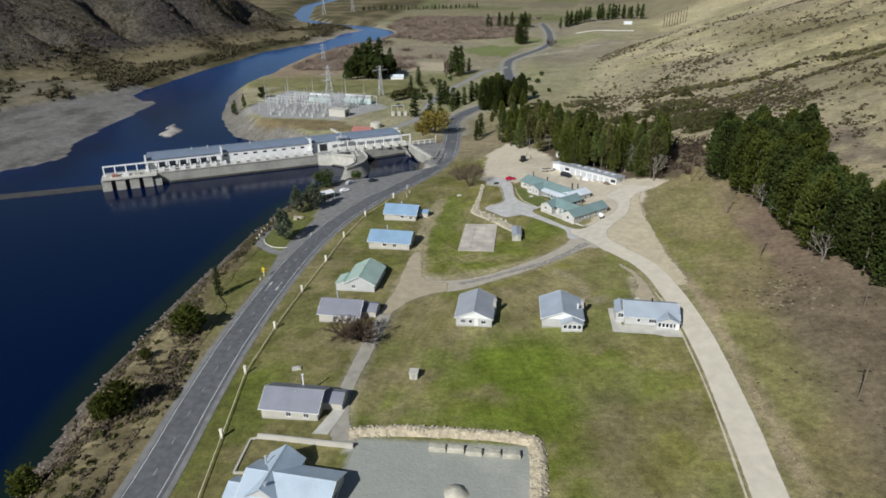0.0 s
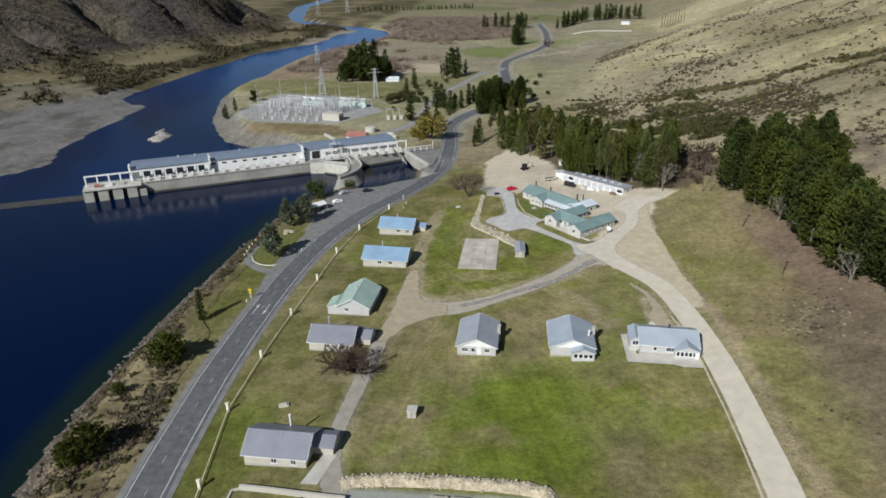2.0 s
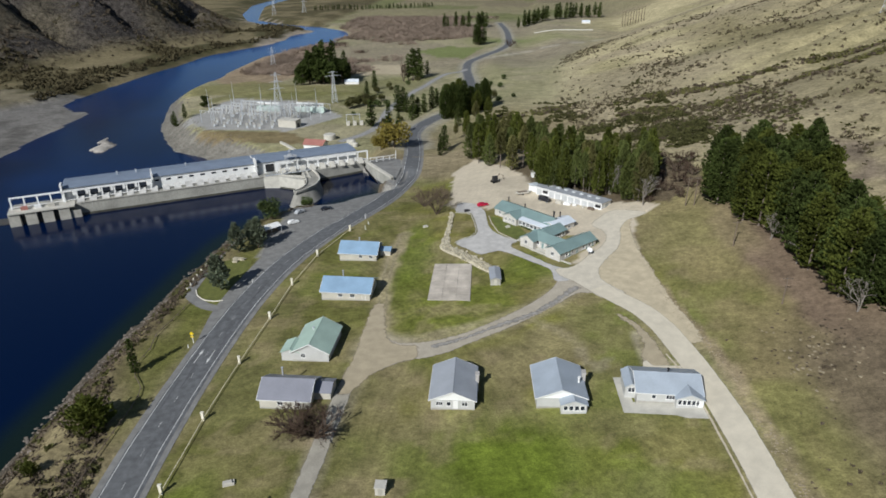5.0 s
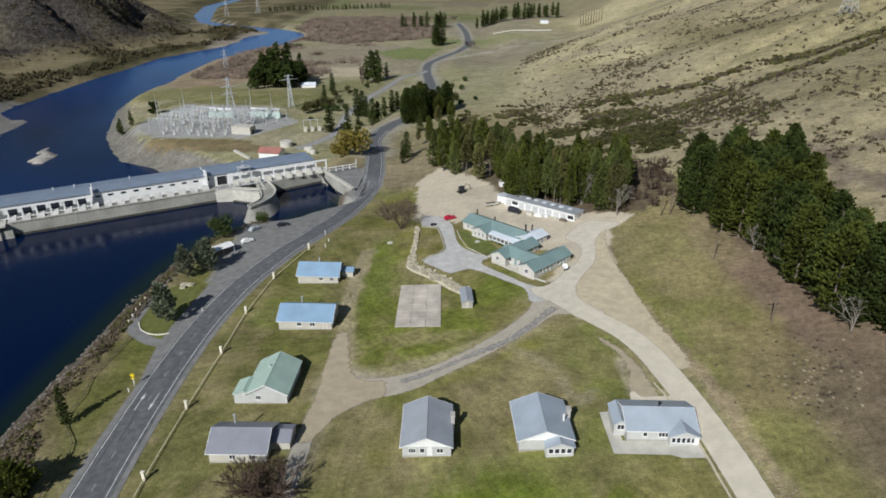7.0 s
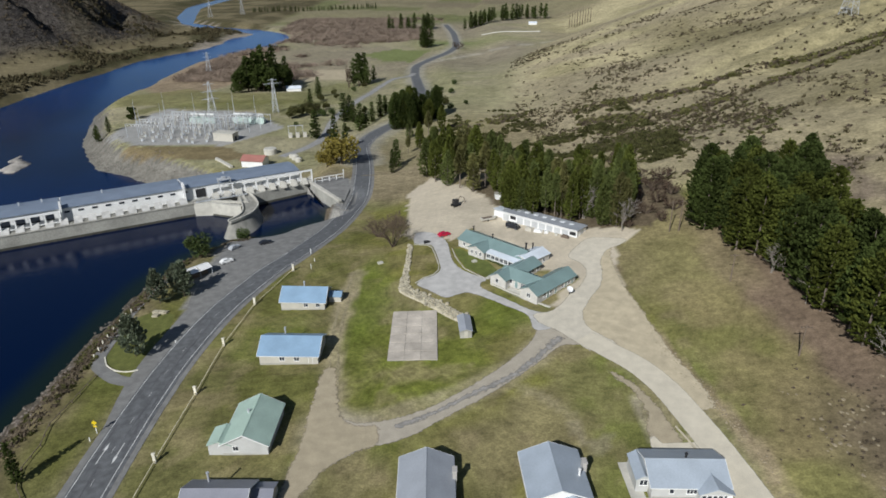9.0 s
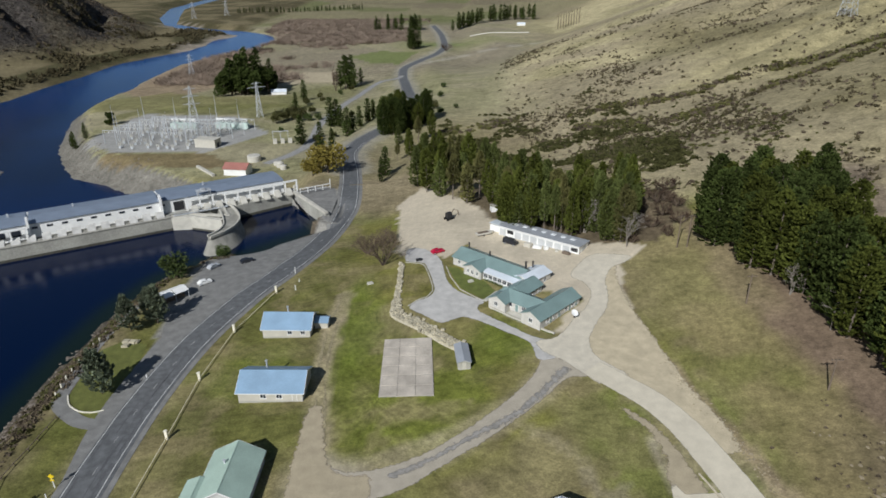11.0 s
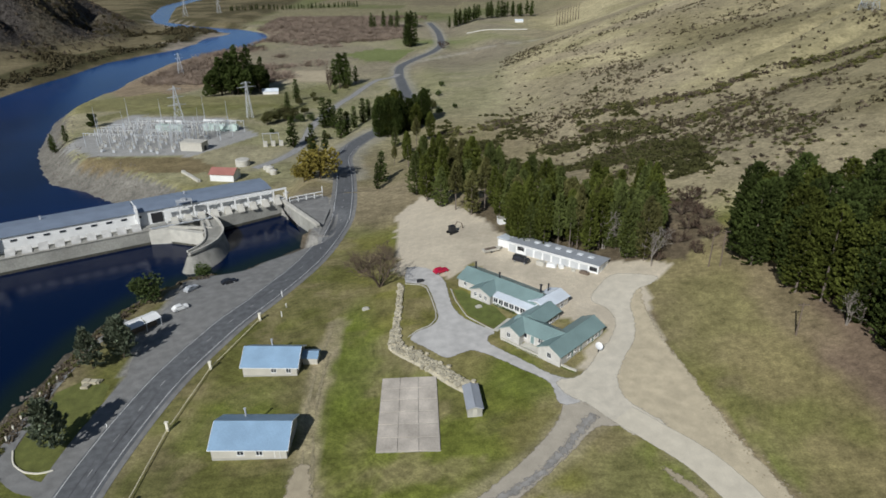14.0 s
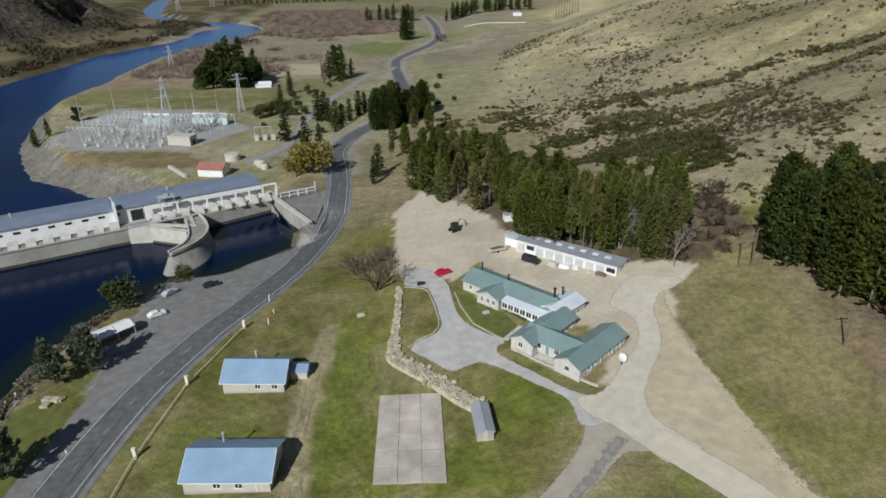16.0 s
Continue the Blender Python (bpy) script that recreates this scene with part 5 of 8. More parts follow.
low_wall("kerb_wall", [(28.0, 34.9), (32.6, 30.0), (41.6, 21.6), (43.0, 20.6)], 0.35, 0.55, M_CREAM, "low cream edging wall before the lodge")
low_wall("kerb", [(17.2, 60.4), (18.2, 54), (20.6, 46), (25.2, 40.4), (27.0, 38.6)], 0.22, 0.16, M_CONC_PALE, "pale concrete kerb along the lodge lawn", "kerb")
low_wall("kerb", [(27.0, 38.6), (31.4, 43.4)], 1.3, 0.10, M_CONC_PALE, "pale concrete footpath to the lodge porch", "path")
tagged(patch("lodge_lawn", [(17.8, 60), (18.8, 54.4), (21, 46.6), (25.6, 41), (27, 39.6), (30.6, 43.6), (28.4, 49.4), (23.6, 54.6), (20.6, 59)], material("mown_lawn", (0.115, 0.135, 0.034), 0.95, vary=0.2, scale=0.7, coarse=0.2, bump=0.5), 0.05, "mown green lawn before the lodge", "lawn"), kind="structure")
low_wall("kerb", [(5.7, 38.6), (8, 41.1), (11.2, 42.9), (12.7, 45.6), (12.8, 48.8), (11.8, 56), (10.6, 62), (9.3, 64), (4.6, 66.2)], 0.24, 0.13, M_CONC_PALE, "pale kerb along a grass island", "kerb")

# ---- garages: one long white row of bays ----
SL = 29.3
gar = thing("garage_row", pose(49.2, 74.6, gz(48, 72) - 0.05, 0, 0, -38.9), "long white row of garages with a flat grey roof", "garage")
gb = Build()
gb.box(-SL / 2, SL / 2, -3.3, 3.3, -0.8, 2.75)
part("wall", gb, M_WHITE, gar)
gr = Build()
gr.slab([(-SL / 2 - 0.3, 3.7, 2.78), (SL / 2 + 0.3, 3.7, 2.78), (SL / 2 + 0.3, -3.8, 3.15), (-SL / 2 - 0.3, -3.8, 3.15)], 0.22)
rf = part("roof", gr, M_ROOF_GREY, gar)
M_SKYL = material("roof_light", (0.7, 0.72, 0.74), 0.4, vary=0.04)
for k in range(7):
    x = -SL / 2 + 4.2 + 3.5 * k
    z0 = 2.8 + 0.048 * (3.7 - 0.8)
    part("roof_light", boxed(x - 0.8, x + 0.8, 0.2, 1.5, z0 + 0.02, z0 + 0.16), M_SKYL, rf)
part("fascia", boxed(-SL / 2 - 0.3, SL / 2 + 0.3, -3.9, -3.8, 2.85, 3.2), M_WHITE, gar)
M_DOORG = material("garage_door", (0.50, 0.51, 0.51), 0.7, vary=0.06)
for k in range(10):
    x = -SL / 2 + 1.5 + 2.92 * k
    dark = k in (1, 9)
    d = part("garage_door", boxed(x - 1.15, x + 1.15, -3.36, -3.3, -0.2 if not dark else 1.0, 2.2), M_DARK if dark else M_DOORG, gar)
part("side_door", boxed(SL / 2 + 0.003, SL / 2 + 0.05, -1.0, 1.4, 0, 2.1), M_DOORG, gar)
lean = thing("lean_to", pose(36.3, 85.6, gz(36, 85), 0, 0, -38.9), "white cluttered lean-to shed at the garage row", "shed")
part("wall", boxed(-2.2, 2.2, -2.4, 2.4, -0.6, 2.2), M_WHITE, lean)
lr = Build()
lr.slab([(-2.5, 2.7, 2.3), (2.5, 2.7, 2.3), (2.5, -2.7, 2.9), (-2.5, -2.7, 2.9)], 0.12)
part("roof", lr, M_ROOF_WHITE, lean)

# ---- small sheds ----
shed = thing("shed", pose(19.3, 12.0, gz(19.3, 9), 0, 0, 3), "small grey shed with a grey iron roof", "shed")
part("wall", gable_body(7.6, 3.0, 2.1, 0.5, -0.8), M_CONC, shed, m=pose(0, 0, 0, 0, 0, 90))
part("roof", gable_roof(7.6, 3.0, 2.1, 0.5, 0.25), M_ROOF_GREY, shed, m=pose(0, 0, 0, 0, 0, 90))
part("door", boxed(-0.45, 0.45, -3.86, -3.8, 0, 1.95), M_CREAM, shed)
hut = thing("utility_hut", pose(-2.2, -73.6, gz(-2.2, -73.6), 0, 0, 0), "small square concrete utility hut on the lawn", "hut")
part("wall", boxed(-0.95, 0.95, -0.95, 0.95, -0.3, 1.75), M_CONC_PALE, hut)
part("roof", boxed(-1.1, 1.1, -1.1, 1.1, 1.75, 1.92), M_CONC_PALE, hut)
part("door", boxed(-0.4, 0.4, -1.0, -0.95, 0, 1.6), M_CONC, hut)
low_wall("garden_wall", [(-31.6, -97.6), (-10.4, -98.9)], 0.5, 1.15, M_CREAM, "cream plastered garden wall with a flat cap")
low_wall("garden_kerb", [(-32.4, -108), (-33.0, -98.2), (-31.6, -97.6)], 0.4, 0.35, M_CREAM, "low cream kerb round a house garden", "kerb")
low_wall("garden_kerb", [(-32.4, -108), (-28.5, -107.6)], 0.4, 0.35, M_CREAM, "low cream kerb round a house garden", "kerb")
tagged(patch("porch_slab", [(-20.4, -95.4), (-17.0, -95.4), (-15.4, -87.0), (-18.2, -87.0)], M_CONC_PALE, 0.12, "pale concrete slab beside a cottage", "pavement"), kind="structure")
cab = thing("cabin", pose(36.3, 102.7, gz(36.3, 102.7), 0, 0, 10), "small white cabin at the edge of the pines", "shed")
part("wall", boxed(-1.2, 1.2, -1.2, 1.2, -0.4, 2.1), M_WHITE, cab)
part("roof", boxed(-1.4, 1.4, -1.4, 1.4, 2.1, 2.25), M_CONC, cab)

tagged(patch("verge_lawn", [(28.6, 33.4), (29.4, 34.2), (43.2, 20.9), (42.4, 20.0)], bpy.data.materials["mown_lawn"], 0.11, "narrow green verge before the lodge wall", "lawn"), kind="structure")
hedge = Build()
_rh = random.Random(3)
for k in range(16):
    u = k / 15
    x, y = (29.6 + 2.6 * u, 35.0 - 2.8 * u) if k < 6 else (25.5 + 7.0 * u, 53.6 - 8.0 * u)
    for _ in range(26):
        d_ = Vector((_rh.gauss(0, 1), _rh.gauss(0, 1), abs(_rh.gauss(0, 1)))).normalized() * 0.42
        p_ = Vector((x, y, gz(x, y) + 0.25)) + d_
        a_ = Vector((_rh.uniform(-1, 1), _rh.uniform(-1, 1), _rh.uniform(-1, 1))).normalized() * 0.2
        b_ = a_.orthogonal().normalized() * 0.12
        hedge.face(p_ - a_, p_ + b_, p_ + a_, p_ - b_)
tagged(new("clipped_shrubs", hedge.mesh("clipped_shrubs", M_LEAF)), "row of small clipped green shrubs along the lodge", "shrubs", kind="stuff")


# ---- dam and powerhouse ----
DAM = pose(-95, 128.5, 0, 0, 0, 29.3)     # local x runs along the dam to the road, y downstream
TOP = -6.4
M_DAM = material("stained_concrete", (0.325, 0.318, 0.28), 0.9, vary=0.16, scale=3.0, coarse=0.25, bump=0.3)
M_WET = material("wet_algae_band", (0.075, 0.072, 0.055), 0.5, vary=0.35, scale=1.5, coarse=0.3)
dam = thing("dam", DAM, "long concrete intake dam with weathered waterline", "dam", kind="structure")
d = Build()
d.prism([(-102, -0.6), (-76, -2.2), (3.5, -2.2), (3.5, 8), (-102, 8)], -44, TOP)
part("intake_wall", d, M_DAM, dam)
part("deck_edge", boxed(-76, 3.5, -2.5, -1.6, TOP, TOP + 0.35), M_CONC, dam)
# sluice end: three dark gate slots between piers
for k in range(4):
    x = -101 + 6.2 * k
    part("sluice_pier", boxed(x - 2.1, x + 2.1, -5.0, -0.5, -16, TOP - 0.2), M_CONC, dam)
for k in range(3):
    x = -97.9 + 6.2 * k
    part("gate", boxed(x - 1.0, x + 1.0, -2.9, -2.62, -16, TOP - 0.2), M_DARK, dam)
part("sluice_deck", boxed(-103, -78, -5.6, 4, TOP - 0.2, TOP + 0.35), M_CONC_PALE, dam)
part("recess_wall", boxed(-80.8, -76.2, -4.2, -2.0, -16, TOP - 2.2), M_CONC, dam)
# basin back wall and side wing
b = Build()
b.prism([(24, -3.6), (55, 0.2), (57.5, -31), (59.2, -31), (57, 2), (57, 7), (24, 7)], -44, TOP + 0.05)
part("basin_wall", b, M_DAM, dam)
wb_ = Build()
wb_.prism([(24, -3.62), (55.02, 0.18), (57.5, -31.02), (57.6, -31.02), (55.2, 0.5), (24, -3.4)], -13, -10.9)
part("wet_band", wb_, M_WET, dam, "dark wet band at the waterline")
part("wet_band", boxed(-76.2, 3.48, -2.23, -2.19, -13, -11.0), M_WET, dam, "dark wet band at the waterline")
w = Build()
w.prism([(54.6, 0.4), (57.2, -31.5), (58.6, -31.5), (56.2, 0.4)], TOP, TOP + 0.9)
part("wing_parapet", w, M_CONC_PALE, dam)
# slanting wall to the round-nosed pier, with an open well behind it
p = Build()
p.prism([(2.9, -2.2), (9.7, -5.2), (19.4, -16.2), (20.6, -14.6), (10.8, -3.6), (3.4, 0.4)], -44, TOP + 0.1)
part("slant_wall", p, M_CONC_PALE, dam)
part("wet_band", boxed(0, 14.4, -0.03, 0.01, -13, -11.2), M_WET, dam, "dark wet band at the waterline", m=pose(9.72, -5.22, 0, 0, 0, -48.6))
part("well_wall", boxed(3.4, 25, 1.4, 7, -44, TOP + 0.05), M_DAM, dam)
for q0, q1 in (((10.2, -2.0), (23.8, -12.2)), ((10.4, -0.6), (24.4, 2.6)), ((23.2, -11.6), (24.2, 2.4))):
    bm_ = Build()
    ux, uy = q1[0] - q0[0], q1[1] - q0[1]
    ln = math.hypot(ux, uy)
    ox, oy = -uy / ln * 0.45, ux / ln * 0.45
    bm_.prism([(q0[0] - ox, q0[1] - oy), (q1[0] - ox, q1[1] - oy), (q1[0] + ox, q1[1] + oy), (q0[0] + ox, q0[1] + oy)], TOP - 0.6, TOP + 0.35)
    part("tie_beam", bm_, M_CONC_PALE, dam)
outer = spline([(26.2, 4.0), (27.2, -5.7), (27.0, -13.5), (25.7, -19.6), (22, -25.8), (17, -29.9), (11.4, -32.4)], 1.5)
inner = spline([(21.6, 3.0), (21.4, -6), (20.7, -13.3), (18.9, -21.6), (15.6, -26.8), (11.0, -30.0)], 1.5)
nose = outer + inner[::-1]
q = Build()
q.prism(nose, -44, TOP)
part("pier", q, M_DAM, dam)
for edge, h_, nm in ((outer, 0.95, "pier_parapet"), (inner[6:], 0.7, "pier_parapet")):
    rim = Build()
    for (x0, y0), (x1, y1) in zip(edge, edge[1:]):
        L = math.hypot(x1 - x0, y1 - y0)
        ox, oy = (y1 - y0) / L * 0.28, -(x1 - x0) / L * 0.28
        rim.prism([(x0 - ox, y0 - oy), (x1 - ox, y1 - oy), (x1 + ox, y1 + oy), (x0 + ox, y0 + oy)], TOP, TOP + h_)
    part(nm, rim, M_CONC_PALE, dam)
walkway = Build()
walkway.prism([(a_[0] * 0.9 + b_[0] * 0.1, a_[1] * 0.9 + b_[1] * 0.1) for a_, b_ in ((outer[round(k * (len(outer) - 1) / 16)], inner[round(k * (len(inner) - 1) / 16)]) for k in range(17))]
              + [(a_[0] * 0.14 + b_[0] * 0.86, a_[1] * 0.14 + b_[1] * 0.86) for a_, b_ in ((outer[round(k * (len(outer) - 1) / 16)], inner[round(k * (len(inner) - 1) / 16)]) for k in range(16, -1, -1))], TOP - 0.1, TOP + 0.05)
part("walkway", walkway, M_CONC_DARK, dam)
# battered apron round the nose
ap = Build()
top_ring = spline([(27.2, -11), (25.8, -19.7), (22.1, -25.9), (17, -30), (11.4, -32.5), (10.9, -30.2), (15.4, -26.9)], 1.2)
n_ap = len(top_ring)
low_ring = spline([(28.6, -12), (27.4, -21.2), (23.0, -29.9), (15.8, -36.2), (9.4, -36.6), (7.2, -32.4), (11.5, -27.0)], 1.2)
low_ring = [low_ring[min(len(low_ring) - 1, round(k * (len(low_ring) - 1) / (n_ap - 1)))] for k in range(n_ap)]
for r in range(4):
    def ring_at(f, k):
        a_, b_ = low_ring[k], top_ring[k]
        return (a_[0] + (b_[0] - a_[0]) * f, a_[1] + (b_[1] - a_[1]) * f, -12.8 + 5.6 * f ** 1.25)
    for k in range(n_ap - 1):
        ap.face(ring_at(r / 4, k), ring_at(r / 4, k + 1), ring_at((r + 1) / 4, k + 1), ring_at((r + 1) / 4, k))
part("apron", ap, M_CONC_DARK, dam, smooth=True)
part("footbridge", boxed(4, 26, -2.6, -1.2, TOP + 0.3, TOP + 0.55), M_STEEL, dam)
for k in range(12):
    part("bridge_post", boxed(4.5 + 1.9 * k, 4.6 + 1.9 * k, -2.6, -2.5, TOP + 0.5, TOP + 1.6), M_STEEL, dam)
part("bridge_rail", boxed(4, 26, -2.6, -2.5, TOP + 1.55, TOP + 1.66), M_STEEL, dam)

ROOF_Z = -0.6
M_HOOD = material("weathered_hood_paint", (0.50, 0.49, 0.46), 0.7, vary=0.12, coarse=0.2)
ph = thing("powerhouse", DAM, "long white powerhouse with a flat blue-grey iron roof", "powerhouse")
part("wall", boxed(-82, 52, 3.6, 18, -44, ROOF_Z - 0.1), M_WHITE, ph)
for a, b_ in ((-82, -46.2), (-45.4, 0.2), (1.0, 52)):
    r = Build()
    r.slab([(a, 11, ROOF_Z + 0.55), (b_, 11, ROOF_Z + 0.55), (b_, 3.0, ROOF_Z), (a, 3.0, ROOF_Z)], 0.25)
    r.slab([(a, 11, ROOF_Z + 0.55), (b_, 11, ROOF_Z + 0.55), (b_, 18.6, ROOF_Z), (a, 18.6, ROOF_Z)], 0.25)
    part("roof", r, M_ROOF_PH, ph)
for x in (-82.3, -45.8, 0.6):
    f = Build()
    f.prism([(x - 0.4, 1.4), (x + 0.4, 1.4), (x + 0.4, 5.4), (x - 0.4, 5.4)], TOP, ROOF_Z + 2.2)
    part("fin_wall", f, M_WHITE, ph)
for x in (-60, -52, -30, 20):
    part("roof_vent", boxed(x - 0.3, x + 0.3, 14, 14.6, ROOF_Z + 0.2, ROOF_Z + 1.6), M_STEEL, ph)
part("crane_opening", boxed(5.4, 9.4, 3.3, 3.58, TOP + 0.6, ROOF_Z - 1.4), M_DARK, ph)
# bays along the deck: a dark window and a sloping gate housing under each
for k in range(16):
    x = -75.5 + 5.0 * k
    open_bay = x < -46
    g = Build()
    if not open_bay:
        g.box(x + 0.6, x + 2.6, 3.5, 3.59, TOP + 3.4, TOP + 4.2)
    else:
        g.box(x - 1.9, x + 1.9, 3.5, 3.59, TOP + 1.4, TOP + 4.6)
    part("window", g, M_GLASS, ph)
    s = Build()
    s.prism([(x - 1.7, -1.9), (x + 1.3, -1.9), (x + 1.3, 1.6), (x - 1.7, 1.6)], TOP, [TOP + 0.5, TOP + 0.5, TOP + 2.0, TOP + 2.0])
    part("gate_housing", s, M_HOOD, ph)
    part("gate_slot", boxed(x + 1.45, x + 3.3, -1.5, 0.2, TOP + 0.02, TOP + 0.5), M_CONC_DARK, ph)
# crane runway: white posts and beams
run = thing("crane_runway", DAM, "white steel crane runway on posts above the intake deck", "gantry")
for a, b_, y in ((-102, -46.5, 0.6), (10, 57.5, 1.6)):
    part("beam", boxed(a, b_, y - 0.35, y + 0.35, ROOF_Z - 0.9, ROOF_Z - 0.3), M_WHITE, run)
    part("lower_rail", boxed(a, b_, y - 0.12, y + 0.12, TOP + 1.0, TOP + 1.25), M_WHITE, run)
    n = int((b_ - a) / 5.0)
    for k in range(n + 1):
        x = a + 0.3 + (b_ - a - 0.6) * k / n
        part("post", boxed(x - 0.3, x + 0.3, y - 0.3, y + 0.3, TOP, ROOF_Z - 0.9), M_WHITE, run)
for k in range(9):
    x = 13 + 5.0 * k
    s = Build()
    s.prism([(x - 1.4, -2.4), (x + 1.0, -2.4), (x + 1.0, 0.8), (x - 1.4, 0.8)], TOP, [TOP + 0.4, TOP + 0.4, TOP + 2.4, TOP + 2.4])
    part("gate_housing", s, M_CONC_PALE, run)
cr = thing("gantry_crane", DAM @ pose(17.5, 1.4, ROOF_Z - 0.3), "small grey lattice gantry crane on the runway", "crane")
for x in (-2.4, 2.4):
    for y in (-1.5, 1.5):
        part("leg", boxed(x - 0.12, x + 0.12, y - 0.12, y + 0.12, 0, 2.2), M_STEEL, cr)
part("bridge", boxed(-2.8, 2.8, -1.7, 1.7, 2.2, 2.5), M_STEEL, cr)
part("winch", boxed(-1.0, 0.6, -0.7, 0.7, 2.5, 3.3), M_STEEL, cr)
rail = thing("deck_railing", DAM, "white painted railing at the end of the dam deck", "railing")
part("top_rail", boxed(57.5, 72, -1.0, -0.75, TOP + 1.6, TOP + 1.85), M_WHITE, rail)
part("lower_rail", boxed(57.5, 72, -1.0, -0.85, TOP + 0.3, TOP + 0.45), M_WHITE, rail)
for k in range(5):
    part("post", boxed(57.6 + 3.55 * k, 57.9 + 3.55 * k, -1.05, -0.75, TOP - 0.6, TOP + 1.6), M_WHITE, rail)
part("mast", boxed(71.8, 72.1, -1.05, -0.75, TOP - 0.6, TOP + 4), M_WHITE, rail)
tagged(patch("dam_apron", [(-34, 131), (-49, 158), (-41, 170), (-30, 164), (-27, 150), (-28, 124)], M_SHOULDER, 0.12, "grey sealed apron at the dam's road end", "pavement"), kind="structure")
# flotsam on the sluice deck
for x, mat, nm, lb in ((-97, M_ROOF_RED, "red_container", "red steel container on the sluice deck"), (-92, M_WHITE, "white_container", "white wrapped stack on the sluice deck"), (-87, M_CONC_PALE, "crate", "pale crate on the sluice deck")):
    o = new(nm, boxed(-1.3, 1.3, -0.9, 0.9, 0, 1.3).mesh(nm, mat))
    o.matrix_basis = DAM @ pose(x, -1.5, TOP + 0.35, 0, 0, 8)
    tagged(o, lb, "container")

weir = Build()
wl = [(-184, 78), (-203, 68.5), (-225, 58), (-262, 42), (-330, 22), (-430, 2), (-700, -60)]
for (x0, y0), (x1, y1) in zip(wl, wl[1:]):
    weir.prism([(x0, y0), (x1, y1), (x1 - 3, y1 + 7), (x0 - 3, y0 + 7)], -46, -11.7)
tagged(new("weir", weir.mesh("weir", material("wet_concrete", (0.07, 0.068, 0.062), 0.6, vary=0.3, coarse=0.3))), "long dark concrete overflow weir at lake level", "weir", kind="structure")


# ---- trees ----
M_OLIVE_DARK = leafy(material("dull_olive_needles", (0.160, 0.155, 0.055), 0.8, vary=0.35, scale=2, coarse=0.3, random_hue=0.2, spec=0.2))


def tuft(b, p, d, size, rnd, n=3, flat=0.35, wide=1.0, loose=0.75):
    """A few crossing leaf sheets about p, leaning along d."""
    for _ in range(n):
        a = (d + Vector((rnd.uniform(-1, 1), rnd.uniform(-1, 1), rnd.uniform(-1, 1) * flat)) * loose).normalized()
        s = a.cross(Vector((rnd.uniform(-1, 1), rnd.uniform(-1, 1), rnd.uniform(0.2, 1)))).normalized()
        o = p + Vector((rnd.uniform(-1, 1), rnd.uniform(-1, 1), rnd.uniform(-1, 1) * 0.5)) * size * 0.35
        L, W = size * rnd.uniform(0.8, 1.4), size * rnd.uniform(0.16, 0.32) * wide
        b.face(o - a * L * 0.4, o + s * W, o + a * L * 0.6, o - s * W)


def pine_meshes(name, h, R, seed, needles, low=0.18, gap=0.95, bark=M_BARK, power=0.75, far=False):
    rnd = random.Random(seed)
    bumps = [rnd.random() for _ in range(40)]

    def vn(q):
        i = int(q / 2.4)
        f = q / 2.4 - i
        return bumps[i % 40] * (1 - f) + bumps[(i + 1) % 40] * f
    t = Build()
    lean = (rnd.uniform(-0.3, 0.3), rnd.uniform(-0.3, 0.3))
    pts = [(lean[0] * u * u * 2, lean[1] * u * u * 2, h * u) for u in (-0.03, 0.15, 0.35, 0.6, 0.8, 0.97)]
    t.tube(pts, [h * 0.017, h * 0.014, h * 0.012, h * 0.008, h * 0.005, 0.04], 7)
    c = Build()
    z = h * low
    while z < h * 0.985:
        u = (z / h - low) / (1 - low)
        r = R * (1 - u) ** power * (0.6 + 0.4 * min(1, u * 4 + 0.3)) * (0.82 + 0.36 * vn(z)) + 0.3
        n = 7 if u < 0.7 else 5
        turn = rnd.uniform(0, 7)
        for k in range(n):
            a = turn + 2 * math.pi * k / n + rnd.uniform(-0.35, 0.35)
            rr = r * rnd.uniform(0.6, 1.18)
            if rnd.random() < 0.08:
                continue
            d = Vector((math.cos(a), math.sin(a), rnd.uniform(0.0, 0.45)))
            steps = max(2, int(rr / 0.8))
            o = Vector((lean[0] * u, lean[1] * u, z + rnd.uniform(-0.6, 0.6) * gap))
            if rr > 1.2 and not far:
                t.tube([o, o + d * rr * 0.8], [0.05, 0.015], 3)
            for s in range(steps):
                f = (s + 0.75) / steps
                p = o + d * rr * f + Vector((0, 0, -0.18 * rr * f * f + rnd.uniform(-0.2, 0.2)))
                if far:
                    tuft(c, p, d, 1.5, rnd, 2, 0.8, 1.6)
                else:
                    tuft(c, p, d, 0.85 if rr > 1.5 else 0.7, rnd, 5, 0.9, 1.1)
        z += gap * rnd.uniform(0.7, 1.4) * (1 if u < 0.75 else 0.75)
    tuft(c, Vector((lean[0] * 2, lean[1] * 2, h * 0.985)), Vector((0, 0, 1)), 1.0, rnd, 5, 1)
    return t.mesh(name + "_trunk", bark), c.mesh(name + "_crown", needles)


